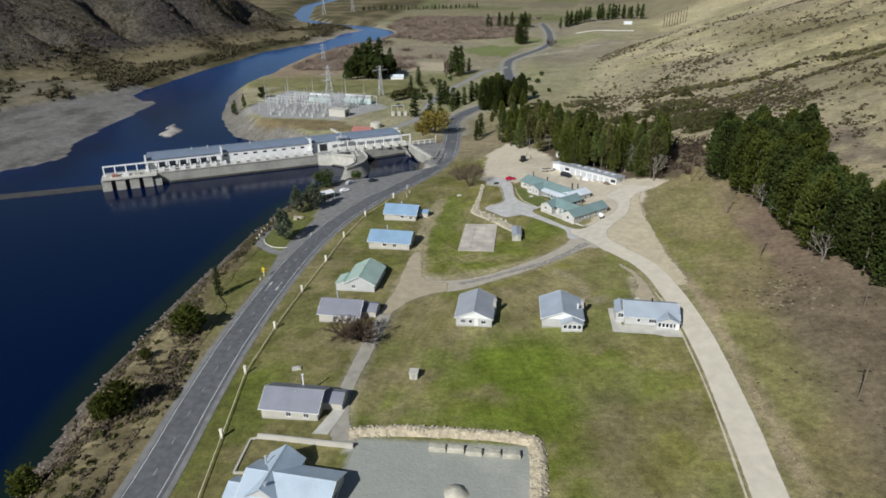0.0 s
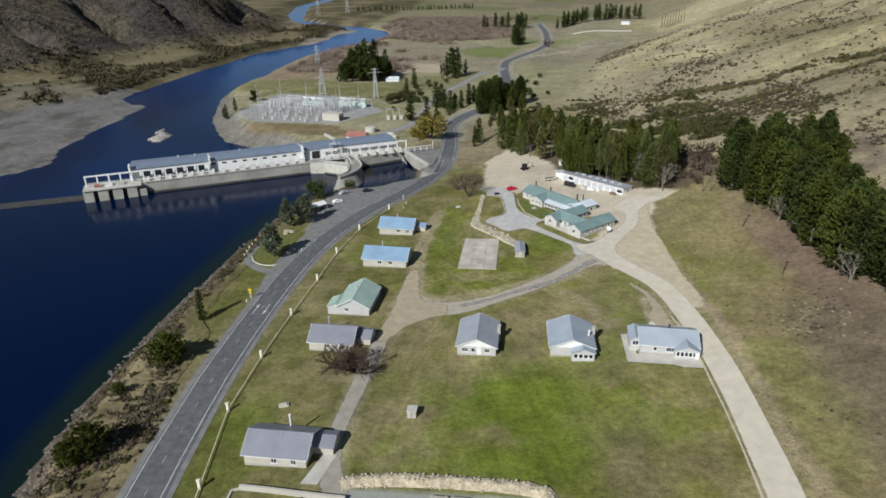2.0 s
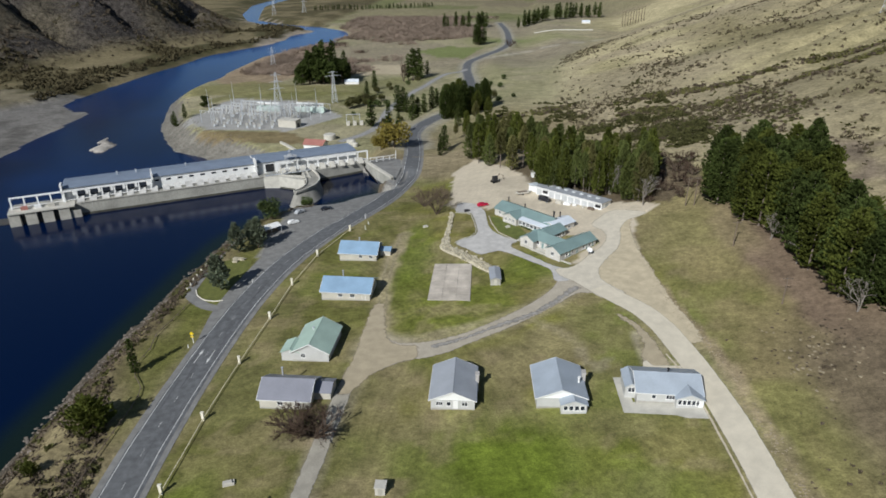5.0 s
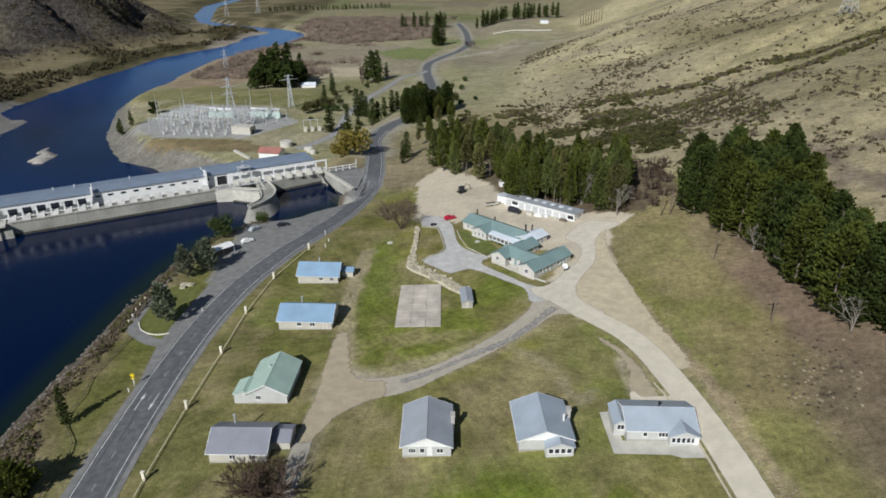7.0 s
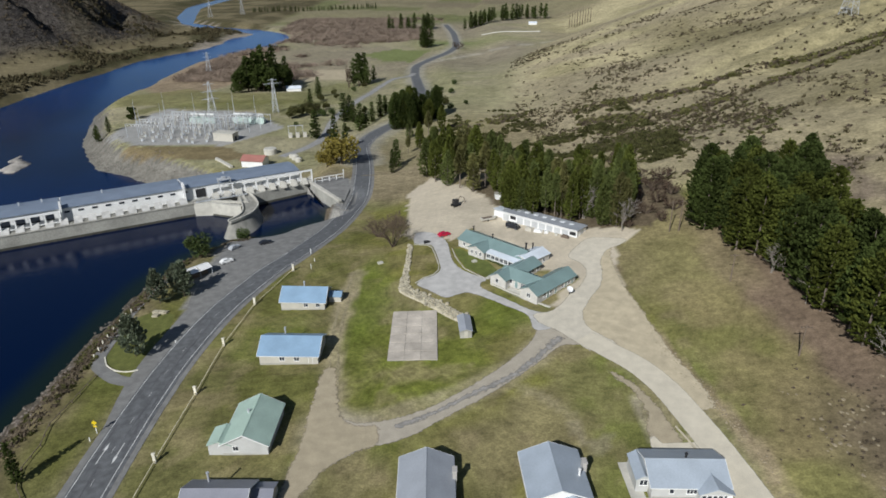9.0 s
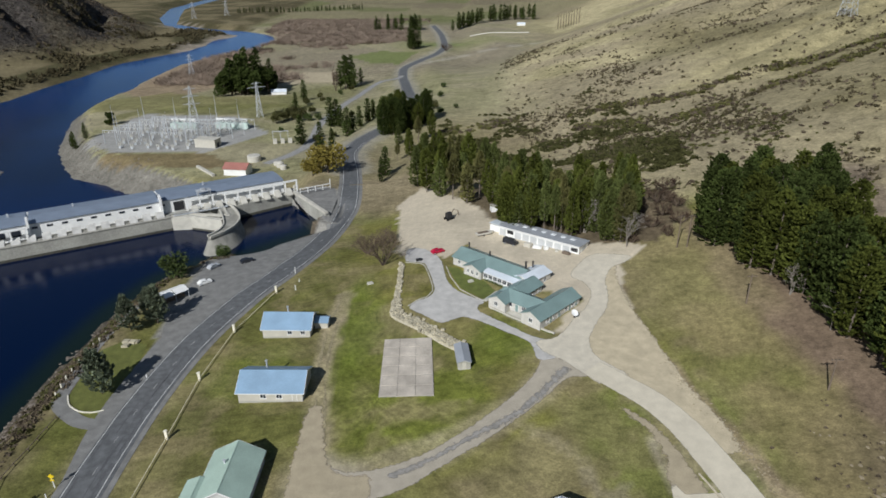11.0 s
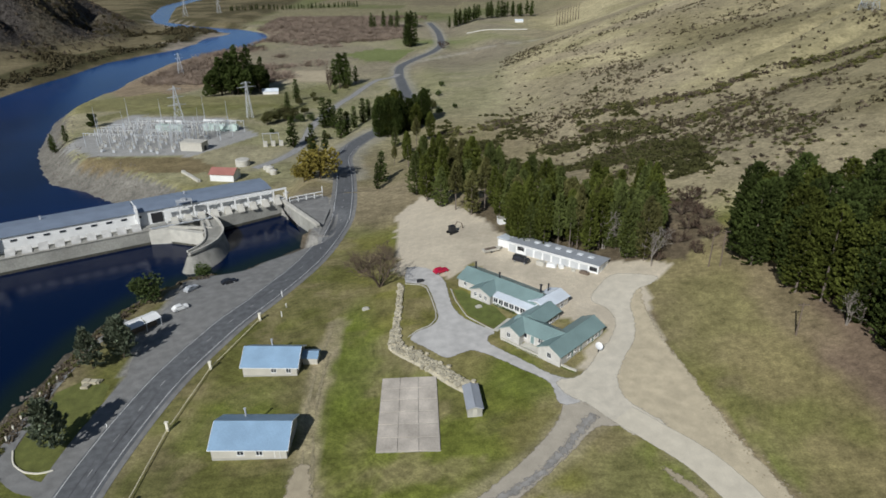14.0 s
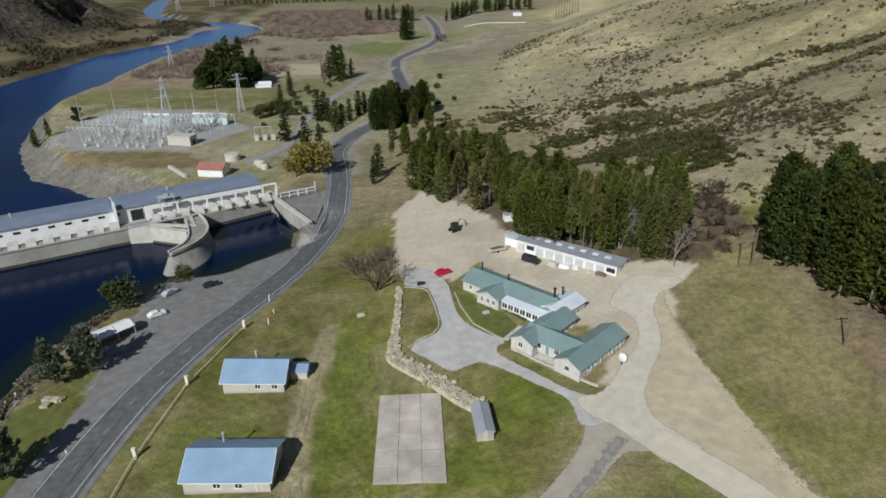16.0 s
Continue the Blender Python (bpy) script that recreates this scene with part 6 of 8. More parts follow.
def conifer_meshes(name, h, R, seed, needles, low=0.1, whorl=1.6, bark=M_BARK, shoulder=0.55, per=6):
    """A pine with whorls of upturned boughs, dark gaps between them and an uneven outline."""
    rnd = random.Random(seed)
    t, c = Build(), Build()
    lx, ly = rnd.uniform(-0.6, 0.6), rnd.uniform(-0.6, 0.6)

    def axis(u):
        return Vector((lx * u * u, ly * u * u, h * u))
    t.tube([axis(u) for u in (-0.03, 0.2, 0.45, 0.7, 0.97)], [h * 0.014, h * 0.012, h * 0.009, h * 0.006, 0.04], 6)
    for k in range(rnd.randrange(5, 10)):         # dead stubs on the bare stem
        u = rnd.uniform(0.08, max(0.1, low))
        a = rnd.uniform(0, 6.3)
        t.tube([axis(u), axis(u) + Vector((math.cos(a), math.sin(a), 0.1)) * rnd.uniform(0.6, 1.6)], [0.04, 0.015], 3)
    phase = [rnd.uniform(0, 6.3) for _ in range(3)]
    z = h * low
    while z < h * 0.99:
        u = (z / h - low) / (1 - low)
        base = R * max(0.0, 1 - u ** (1.6 + 2.4 * shoulder)) ** 0.8 * (0.66 + 0.34 * min(1, u / 0.22)) + 0.35
        turn = rnd.uniform(0, 6.3)
        n = per if u < 0.88 else 5
        for k in range(n):
            a = turn + 2 * math.pi * k / n + rnd.uniform(-0.3, 0.3)
            if rnd.random() < 0.1:
                continue
            r = base * rnd.uniform(0.7, 1.06) * (1 + 0.22 * math.sin(a * 2 + phase[0] + z * 0.3) + 0.12 * math.sin(a * 3 + phase[1] - z * 0.7))
            out = Vector((math.cos(a), math.sin(a), 0))
            side = Vector((-out.y, out.x, 0))
            o = axis(z / h) + Vector((0, 0, rnd.uniform(-0.7, 0.7) * whorl))
            rise = 0.24 + 0.2 * u + rnd.uniform(-0.15, 0.2)
            steps = max(2, int(r / 0.5))
            if r > 1.4:
                c.tube([o, o + out * r * 0.75 + Vector((0, 0, r * rise * 0.5))], [0.06, 0.02], 3)
            for q in range(steps):
                f = (q + 0.9) / steps
                p = o + out * r * f + Vector((0, 0, r * rise * f * f))
                for sgn in (-1, -0.4, 0, 0.4, 1):
                    d = (out * rnd.uniform(0.5, 1.0) + side * (sgn * rnd.uniform(0.5, 1.1)) + Vector((0, 0, rnd.uniform(-0.1, 1.1)))).normalized()
                    w = d.cross(Vector((rnd.uniform(-0.6, 0.6), rnd.uniform(-0.6, 0.6), 1))).normalized()
                    L, W = rnd.uniform(0.6, 1.15), rnd.uniform(0.2, 0.36)
                    m = p + d * 0.15
                    c.face(m - d * L * 0.35, m + w * W, m + d * L * 0.65, m - w * W)
                    e = d.cross(w) * W * 0.8
                    c.face(m - d * L * 0.3, m + e, m + d * L * 0.6, m - e)
        z += whorl * rnd.uniform(0.7, 1.25) * (1 if u < 0.75 else 0.6)
    for k in range(int(26 * h)):                  # sprays between the boughs
        u = rnd.random() ** 0.8
        a = rnd.uniform(0, 6.3)
        r = (R * max(0.0, 1 - u ** (1.6 + 2.4 * shoulder)) ** 0.8 * (0.66 + 0.34 * min(1, u / 0.22)) + 0.3) * rnd.uniform(0.55, 1.0) * (1 + 0.2 * math.sin(a * 2 + phase[0] + u * h * 0.3))
        p = axis(low + (1 - low) * u) + Vector((math.cos(a) * r, math.sin(a) * r, 0.25 * r))
        tuft(c, p, Vector((math.cos(a) * 0.6, math.sin(a) * 0.6, 0.8)), 0.9, rnd, 3, 1.0, 1.2, 0.6)
    return t.mesh(name + "_trunk", bark), c.mesh(name + "_crown", needles)


def round_tree_meshes(name, h, R, seed, leaves, bark=M_BARK, size=0.7, count=650, trunk=0.28, girth=0.03):
    rnd = random.Random(seed)
    t, c = Build(), Build()
    t.tube([(0, 0, -0.3), (0.1, 0, h * 0.2), (0, 0.15, h * 0.55), (0, 0, h * 0.85)], [h * girth, h * girth * 0.8, h * girth * 0.5, 0.04], 7)
    lobes = [(Vector((0, 0, h * 0.62)), R * 0.8)]
    for k in range(7):
        a = 2 * math.pi * k / 7 + rnd.uniform(-0.3, 0.3)
        z = h * rnd.uniform(trunk + 0.1, 0.75)
        q = Vector((math.cos(a) * R * 0.55, math.sin(a) * R * 0.55, z))
        lobes.append((q, R * rnd.uniform(0.38, 0.6)))
        t.tube([(0, 0, z * 0.55), tuple(q * 0.6 + Vector((0, 0, z * 0.35))), tuple(q)], [h * 0.012, h * 0.008, 0.03], 5)
    for k in range(count):
        o, r = lobes[rnd.randrange(len(lobes))]
        d = Vector((rnd.gauss(0, 1), rnd.gauss(0, 1), rnd.gauss(0, 0.8))).normalized()
        p = o + d * r * rnd.uniform(0.55, 1.05)
        p.z = max(p.z, h * trunk * 0.6)
        tuft(c, p, d, size, rnd, 3, 1, 1.5)
    return t.mesh(name + "_trunk", bark), c.mesh(name + "_crown", leaves)


def bare_meshes(name, h, R, seed, stems=6, bark=M_TWIG, stem=M_BARK):
    rnd = random.Random(seed)
    t, c = Build(), Build()

    def grow(b, p, d, L, r, depth):
        q = p + d * L
        b.tube([tuple(p), tuple(p + d * L * 0.5 + Vector((rnd.uniform(-1, 1), rnd.uniform(-1, 1), 0)) * L * 0.06), tuple(q)], [r, r * 0.8, r * 0.55], 5 if depth > 2 else 3)
        if depth == 0:
            return
        for _ in range(3 if depth > 1 else 5):
            nd = (d + Vector((rnd.gauss(0, 0.5), rnd.gauss(0, 0.5), rnd.gauss(0.08, 0.35)))).normalized()
            grow(t if depth > 3 else c, p + d * L * rnd.uniform(0.55, 1.0), nd, L * rnd.uniform(0.55, 0.78), r * 0.6, depth - 1)
    for k in range(stems):
        a = 2 * math.pi * k / stems + rnd.uniform(-0.4, 0.4)
        d = Vector((math.cos(a) * R / h * 1.1, math.sin(a) * R / h * 1.1, 0.95)).normalized()
        grow(t, Vector((rnd.uniform(-0.3, 0.3), rnd.uniform(-0.3, 0.3), -0.2)), d, h * 0.36, 0.2, 4)
    return t.mesh(name + "_trunk", stem), c.mesh(name + "_crown", bark)


def plant(meshes, x, y, scale, label, category="tree", group="", turn=None, name="tree", sink=0.0, tall=1.0, wide=1.0):
    z = gz(x, y) - sink
    ob = new(name)
    ob.empty_display_size = 0.5
    rz = random.uniform(0, 360) if turn is None else turn
    ob.matrix_basis = pose(x, y, z, 0, 0, rz) @ Matrix.Diagonal((scale * wide, scale * wide, scale * tall, 1))
    tagged(ob, label, category, group)
    for nm, me in zip(("trunk", "crown"), meshes):
        p = new(nm, me)
        p.parent = ob
    return ob


PINES = [pine_meshes("pine", 26, 4.9, s, M_PINE, 0.08 + 0.05 * (s % 3), 1.3, power=0.44 + 0.07 * (s % 3), far=True) for s in range(6)]
M_PINE_WARM = leafy(material("sunlit_pine_needles", (0.105, 0.122, 0.026), 0.8, vary=0.4, scale=3, coarse=0.3, random_hue=0.25, spec=0.08))
THIN = [conifer_meshes("thin_pine", 20 + s, 3.0, 20 + s, (M_PINE_B, M_OLIVE_DARK, M_PINE_WARM, M_PINE_B)[s], (0.26, 0.38, 0.2, 0.45)[s], 1.25, M_BARK_PALE, 0.2, 5) for s in range(4)]
MIXED = [conifer_meshes("mixed", 19 + s, 3.7, 80 + s, (M_PINE_B, M_OLIVE_DARK, M_PINE_WARM, M_PINE_WARM)[s], 0.04 + 0.04 * s, 1.3, M_BARK_PALE, 0.12 + 0.12 * s) for s in range(4)]
PLANTED = [conifer_meshes("planted", 24.5, 5.0, 100 + s, (M_PINE, M_PINE_WARM, M_PINE, M_PINE, M_PINE, M_PINE_WARM)[s], 0.03 + 0.03 * (s % 3), 1.45 + 0.12 * (s % 3), M_BARK_PALE, 0.62 + 0.08 * (s % 3), 8) for s in range(6)]
# plantation on the rise
random.seed(11)
_spots = []
for _row in range(9):
    for _k in range(26):
        x = 94 + 6.2 * _row + random.uniform(-2.2, 2.2)
        y = -42 + 5.2 * _k + random.uniform(-2.2, 2.2)
        front = np.interp(y, [-45, -23, -20, -14, 5, 34, 60], [114, 109.5, 106.5, 102.5, 101.2, 99.6, 95])
        back = np.interp(y, [-45, -25, -5, 18, 35, 60], [124, 121, 117, 116, 122, 129])
        if x < front or x > back or y > 66 - 0.2 * (x - 100):
            continue
        _spots.append((x, y))
for x, y in _spots:
    plant(PLANTED[random.randrange(6)], x, y, random.uniform(0.8, 0.98) * (0.93 if x > 112 else 1.0), "tall dark green plantation pine on bare earth", group="plantation pines", name="pine_tree")
# belt behind the garages
random.seed(12)
for k in range(86):
    u = random.random() ** 0.85
    v = random.random() ** 1.3 * 1.3 - 0.3
    x, y = 27 + 50 * u + 7 * v, 97 - 26 * u + 20 * v
    if x < 38 and y < 102:
        continue
    plant(MIXED[random.randrange(4)] if random.random() < 0.5 else THIN[random.randrange(4)], x, y, random.uniform(0.72, 1.0) * (1.0 if u > 0.1 else 0.85), "slender mixed green pine behind the garages", group="shelter belt", name="pine_tree", wide=random.uniform(0.7, 0.95))
random.seed(13)
for x, y, s in ((27, 112, 0.75), (22, 120, 0.8), (17, 128, 0.75), (12, 140, 0.85), (8, 152, 0.9), (26, 124, 0.8), (18, 138, 0.85), (32, 116, 0.85), (22, 146, 0.8), (11, 190, 0.7), (4, 207, 0.75), (16, 204, 0.65), (-3, 218, 0.45), (25, 212, 0.6), (14, 168, 0.7), (20, 175, 0.75), (9, 178, 0.6), (27, 165, 0.85), (30, 152, 0.9), (36, 140, 0.8), (22, 190, 0.6), (30, 182, 0.5), (12, 226, 0.5), (2, 240, 0.45), (20, 232, 0.5), (34, 198, 0.7), (42, 160, 0.75), (40, 178, 0.65), (8, 256, 0.7), (-4, 262, 0.6), (16, 262, 0.7)):
    plant((MIXED if random.random() < 0.35 else THIN)[random.randrange(4)], x, y, s * 1.05, "slender green pine above the highway", group="roadside pines", name="pine_tree")

OLIVE = round_tree_meshes("olive", 11, 5.5, 31, M_OLIVE, size=0.8, count=800)
GREEN = round_tree_meshes("round", 7, 3.6, 32, M_LEAF, size=0.6, count=700)
M_SPRUCE = leafy(material("blue_grey_spruce_needles", (0.15, 0.175, 0.115), 0.8, vary=0.35, scale=2, coarse=0.3, random_hue=0.2, spec=0.1))
SPRUCE = [conifer_meshes("spruce", 10, 3.4, 40 + s, M_SPRUCE, 0.16, 0.95, M_BARK, -0.1, 6) for s in range(2)]
CYPRESS = pine_meshes("cypress", 16, 2.2, 45, M_PINE, 0.04, 0.6, power=0.5)
GROVE = [round_tree_meshes("grove", 25, 7, 90 + s, M_PINE, M_BARK, 1.6, 700, 0.06, 0.012) for s in range(3)]
BARE = [bare_meshes("bare", 5.6, 4.8, 50 + s) for s in range(2)]
SPREAD = [bare_meshes("spreading", 7.5, 7.5, 60 + s, 13) for s in range(2)]
AUTUMN = round_tree_meshes("autumn", 11, 6.2, 33, M_AUTUMN, size=0.8, count=900)
plant(AUTUMN, -37.5, 198, 1.5, "yellowing olive-green tree beside the highway", name="roadside_tree")
plant(AUTUMN, -46, 202, 0.9, "olive-green tree on the bank by the dam", name="roadside_tree")
plant(CYPRESS, -9.5, 176, 0.75, "narrow dark conifer by the highway", name="conifer")
plant(CYPRESS, -46, 236, 1.35, "tall dark cypress below the highway", name="conifer")
for x, y, s in ((-57.3, 362, 1.35), (-54, 366, 1.2), (-50.5, 360, 1.0), (-42.3, 330, 1.25), (-39, 336, 1.0), (-35.4, 355, 0.95), (-30, 366, 1.1), (-27, 377, 0.9), (-49.2, 300, 0.8), (-71, 312, 1.25), (-94.4, 468, 1.1), (-94, 420, 0.9), (-8, 187, 0.9)):
    plant(CYPRESS, x, y, s, "dark upright conifer along the valley road", group="valley conifers", name="conifer", wide=1.5)
plant(SPRUCE[0], -68.8, 34.0, 1.05, "bushy blue-grey conifer on the lake bank", wide=0.85, name="conifer", group="lakeside conifers")
plant(SPRUCE[1], -63.1, 38.0, 1.12, "bushy blue-grey conifer on the lake bank", wide=0.85, name="conifer", group="lakeside conifers")
plant(SPRUCE[0], -67.0, 43.0, 0.8, "bushy blue-grey conifer on the lake bank", name="conifer", group="lakeside conifers")
random.seed(16)
for k in range(34):
    u, v = random.random(), random.random()
    plant(PLANTED[random.randrange(6)], -17 + 29 * u + 8 * v, 291 + 46 * v + 9 * u, random.uniform(0.78, 1.05) * (1 - 0.15 * u), "dark bushy conifer in a clump above the road bend", group="roadside clump", name="conifer")
plant(GROVE[0], -225, 374, 0.5, "dark round tree on the river bank", name="riverside_tree")
plant(GREEN, -68.5, 68, 1.15, "bright green round tree by the lake", name="lakeside_tree")
plant(GREEN, -59, 87, 0.7, "small green tree on the lake edge", name="lakeside_tree")
plant(SPRUCE[1], -64.4, 6.6, 1.15, "dark open conifer on the lakeside lawn", name="conifer", group="lakeside conifers")
plant(CYPRESS, -69.3, -36.6, 0.62, "narrow dark conifer on the lake bank", name="conifer", group="lakeside conifers")
SHORE_PINE = conifer_meshes("shore_pine", 8.5, 4.4, 47, M_PINE_WARM, 0.06, 1.0, M_BARK, 0.35, 6)
for x, y, sc in ((-67.6, -57.6, 0.95), (-70.6, -54.5, 0.6), (-66.8, -91, 0.85), (-69.6, -94, 0.7), (-76, -112, 0.8), (-73, -71, 0.35)):
    plant(SHORE_PINE, x, y, sc, "dark bushy pine on the lake bank", name="pine_tree", group="bank pines")
plant(SPREAD[0], -18.5, -58.5, 1.25, "leafless brown spreading tree beside a cottage", name="bare_tree", turn=20)
plant(SPREAD[1], -24.0, -57.0, 1.1, "leafless brown spreading tree beside a cottage", name="bare_tree", turn=80)
M_TWIG_LIGHT = material("brown_twigs", (0.12, 0.09, 0.06), 0.95, vary=0.25)
TALL_BARE = [bare_meshes("tall_bare", 14, 7.5, 66, 7, M_TWIG_LIGHT), bare_meshes("tall_bare", 10, 7.5, 67, 8, M_TWIG_LIGHT)]
plant(TALL_BARE[0], -2.6, 67.0, 1.05, "leafless brown tree on the grass slope", name="bare_tree", turn=0)
plant(TALL_BARE[1], -8.5, 79, 1.0, "leafless brown tree on the grass slope", name="bare_tree", turn=140)
plant(TALL_BARE[1], -2.0, 86, 0.8, "leafless brown tree on the grass slope", name="bare_tree", turn=40)
for x, y, sc in ((78, 74, 1.0), (82, 84, 1.5), (84, 74, 1.1), (90, 80, 1.2), (87, 66, 0.9), (93, 72, 1.1), (80, 94, 1.4), (92, 90, 1.4), (96, 84, 1.2), (76, 66, 0.7), (88, 102, 1.5), (97, 98, 1.4)):
    plant(BARE[int(x) % 2], x, y, sc, "leafless brown thicket between two pine stands", name="bare_tree", group="bare thicket")
M_DEAD = material("bleached_wood", (0.24, 0.215, 0.185), 0.9, vary=0.2)
DEAD = bare_meshes("dead", 13, 1.8, 71, 2, M_DEAD, M_DEAD)
plant(DEAD, 73.4, 64.0, 1.1, "bleached dead tree by the garages", name="dead_tree", turn=70)
for x, y, sc in ((56, 83, 1.15), (49, 88, 1.0), (64, 78, 1.25), (68, 75, 1.0), (103, 6, 1.1), (106, -22, 0.9), (102.5, 22, 0.9)):
    plant(DEAD, x, y, sc, "bleached dead stem among the pines", name="dead_tree", group="dead stems")
# trees of the far valley
random.seed(14)
for k in range(30):
    x, y = -184 + 46 * random.random(), 500 + 60 * random.random()
    plant(PINES[random.randrange(6)] if k % 2 else GROVE[random.randrange(3)], x, y, random.uniform(0.8, 1.0) + (0.75 if k % 2 else 0.35) * (1 - abs(x + 158) / 26), "dark conifer of a grove on the valley floor", group="valley grove", name="conifer")
for x, y, s in ((-66, 545, 1.3), (-61, 552, 1.25), (-72, 552, 1.1), (-66, 560, 1.2), (-58, 545, 1.0), (-232, 330, 0.5), (-226, 336, 0.45), (-238, 338, 0.4), (-52, 560, 0.7)):
    plant(PINES[random.randrange(6)], x, y, s, "dark conifer standing on the valley floor", group="valley conifers", name="conifer")
for k in range(46):
    u = random.random()
    x, y = (-68 + 75 * u, 1092 + 26 * u) if k < 14 else (60 + 175 * u, 1085 + 130 * min(1, u * 1.4))
    plant(PINES[random.randrange(6)], x + random.uniform(-6, 6), y + random.uniform(-10, 10), random.uniform(0.75, 1.15), "dark conifer of a far shelter belt", group="far shelter belt", name="conifer")
for k in range(6):
    plant(PINES[random.randrange(6)], -6 + 14 * random.random(), 840 + 26 * random.random(), random.uniform(0.9, 1.2), "dark conifer of a far shelter belt", group="far shelter belt", name="conifer")
for k in range(44):
    plant(PINES[random.randrange(6)], -410 + 6.4 * k + random.uniform(-3, 3), 1476 + 3.4 * k, random.uniform(0.4, 0.55), "dark conifer of a far shelter belt", group="far shelter belt", name="conifer")
random.seed(15)
for x, y, s in ((-100, 373, 0.95), (-96, 380, 0.8), (-91, 389, 0.9), (-86, 378, 0.75), (-77.5, 380, 0.9), (-70, 383, 0.8), (-84, 392, 0.7), (-104, 392, 0.6), (-99, 400, 0.55), (-92, 348, 0.5), (-80, 345, 0.45), (-78, 404, 0.6), (-88, 440, 0.6), (-76, 452, 0.5), (-82, 478, 0.5), (-45, 392, 0.5), (-52, 330, 0.4), (-58, 300, 0.55), (-62, 320, 0.5),
                (-66, 500, 0.6), (-58, 520, 0.5), (-22, 400, 0.55), (20, 380, 0.7), (26, 430, 0.6), (18, 452, 0.5), (30, 470, 0.65), (24, 356, 0.6), (36, 372, 0.55)):
    plant((OLIVE, GREEN, OLIVE)[random.randrange(3)], x, y, s * random.uniform(0.9, 1.15), "scrubby tree near the valley road", group="valley scrub trees", name="valley_tree")
plant(BARE[0], -75.5, 540, 2.2, "tall bare poplar beside a dark conifer", name="poplar_tree", tall=2.6, wide=0.5)
plant(BARE[1], 46, 838, 2.6, "round leafless tree on the valley floor", name="bare_tree")


# ---- scrub, one object for each kind ----
def blob_template(seed, sub=1):
    bm = bmesh.new()
    bmesh.ops.create_icosphere(bm, subdivisions=sub, radius=1)
    rnd = random.Random(seed)
    for v in bm.verts:
        v.co *= rnd.uniform(0.6, 1.25)
        v.co.z = v.co.z * 0.75 + 0.35
    vs = np.array([v.co[:] for v in bm.verts])
    fs = [[v.index for v in f.verts] for f in bm.faces]
    bm.free()
    return vs, fs


def bush_template(seed, n):
    """A bush of n crossing leaf sheets on a low dome."""
    rnd = random.Random(seed)
    vs, fs = [], []
    for k in range(n):
        d = Vector((rnd.gauss(0, 1), rnd.gauss(0, 1), abs(rnd.gauss(0, 0.9)))).normalized()
        p = d * rnd.uniform(0.35, 0.95)
        a = (d + Vector((rnd.uniform(-1, 1), rnd.uniform(-1, 1), rnd.uniform(-1, 1)))).normalized()
        s = a.cross(Vector((rnd.uniform(-1, 1), rnd.uniform(-1, 1), rnd.uniform(-1, 1)))).normalized()
        L, W = rnd.uniform(0.35, 0.7), rnd.uniform(0.14, 0.34)
        i = len(vs)
        vs += [tuple(p - a * L), tuple(p + s * W), tuple(p + a * L), tuple(p - s * W)]
        fs.append([i, i + 1, i + 2, i + 3])
    return np.array(vs), fs


BLOBS = [blob_template(s) for s in range(5)]
BUSH = [bush_template(s, 12) for s in range(6)]
TWIGGY = []
for _s in range(5):
    _r = random.Random(130 + _s)
    _v, _f = [], []
    for _k in range(46):
        _d = Vector((_r.gauss(0, 0.7), _r.gauss(0, 0.7), abs(_r.gauss(0.6, 0.5)))).normalized()
        _p = Vector((_r.gauss(0, 0.4), _r.gauss(0, 0.4), _r.uniform(0, 0.35)))
        _w = _d.orthogonal().normalized() * _r.uniform(0.03, 0.07)
        _i = len(_v)
        _v += [tuple(_p - _w), tuple(_p + _w), tuple(_p + _d * _r.uniform(0.5, 1.0))]
        _f.append([_i, _i + 1, _i + 2])
    TWIGGY.append((np.array(_v), _f))
BUSH_FINE = [bush_template(30 + s, 34) for s in range(6)]


def scatter(name, spots, mat, label, category, templates=None):
    """Many small clumps (x, y, radius, height) as one mesh."""
    rnd = random.Random(len(spots))
    vs, fs, n = [], [], 0
    for x, y, r, h in spots:
        tv, tf = rnd.choice(templates or BLOBS)
        a = rnd.uniform(0, 6.3)
        ca, sa = math.cos(a), math.sin(a)
        p = np.empty_like(tv)
        p[:, 0] = x + (tv[:, 0] * ca - tv[:, 1] * sa) * r
        p[:, 1] = y + (tv[:, 0] * sa + tv[:, 1] * ca) * r
        p[:, 2] = gz(x, y) - 0.1 + tv[:, 2] * h
        vs.append(p)
        fs += [[i + n for i in f] for f in tf]
        n += len(tv)
    me = bpy.data.meshes.new(name)
    me.from_pydata(np.concatenate(vs).tolist(), [], fs)
    me.materials.append(mat)
    me.update()
    return tagged(new(name, me), label, category, kind="stuff")


def rejection(seed, count, box, density):
    rng = np.random.RandomState(seed)
    x = rng.uniform(box[0], box[1], count * 14)
    y = rng.uniform(box[2], box[3], count * 14)
    keep = rng.uniform(0, 1, count * 14) < density(x, y)
    return list(zip(x[keep][:count], y[keep][:count]))


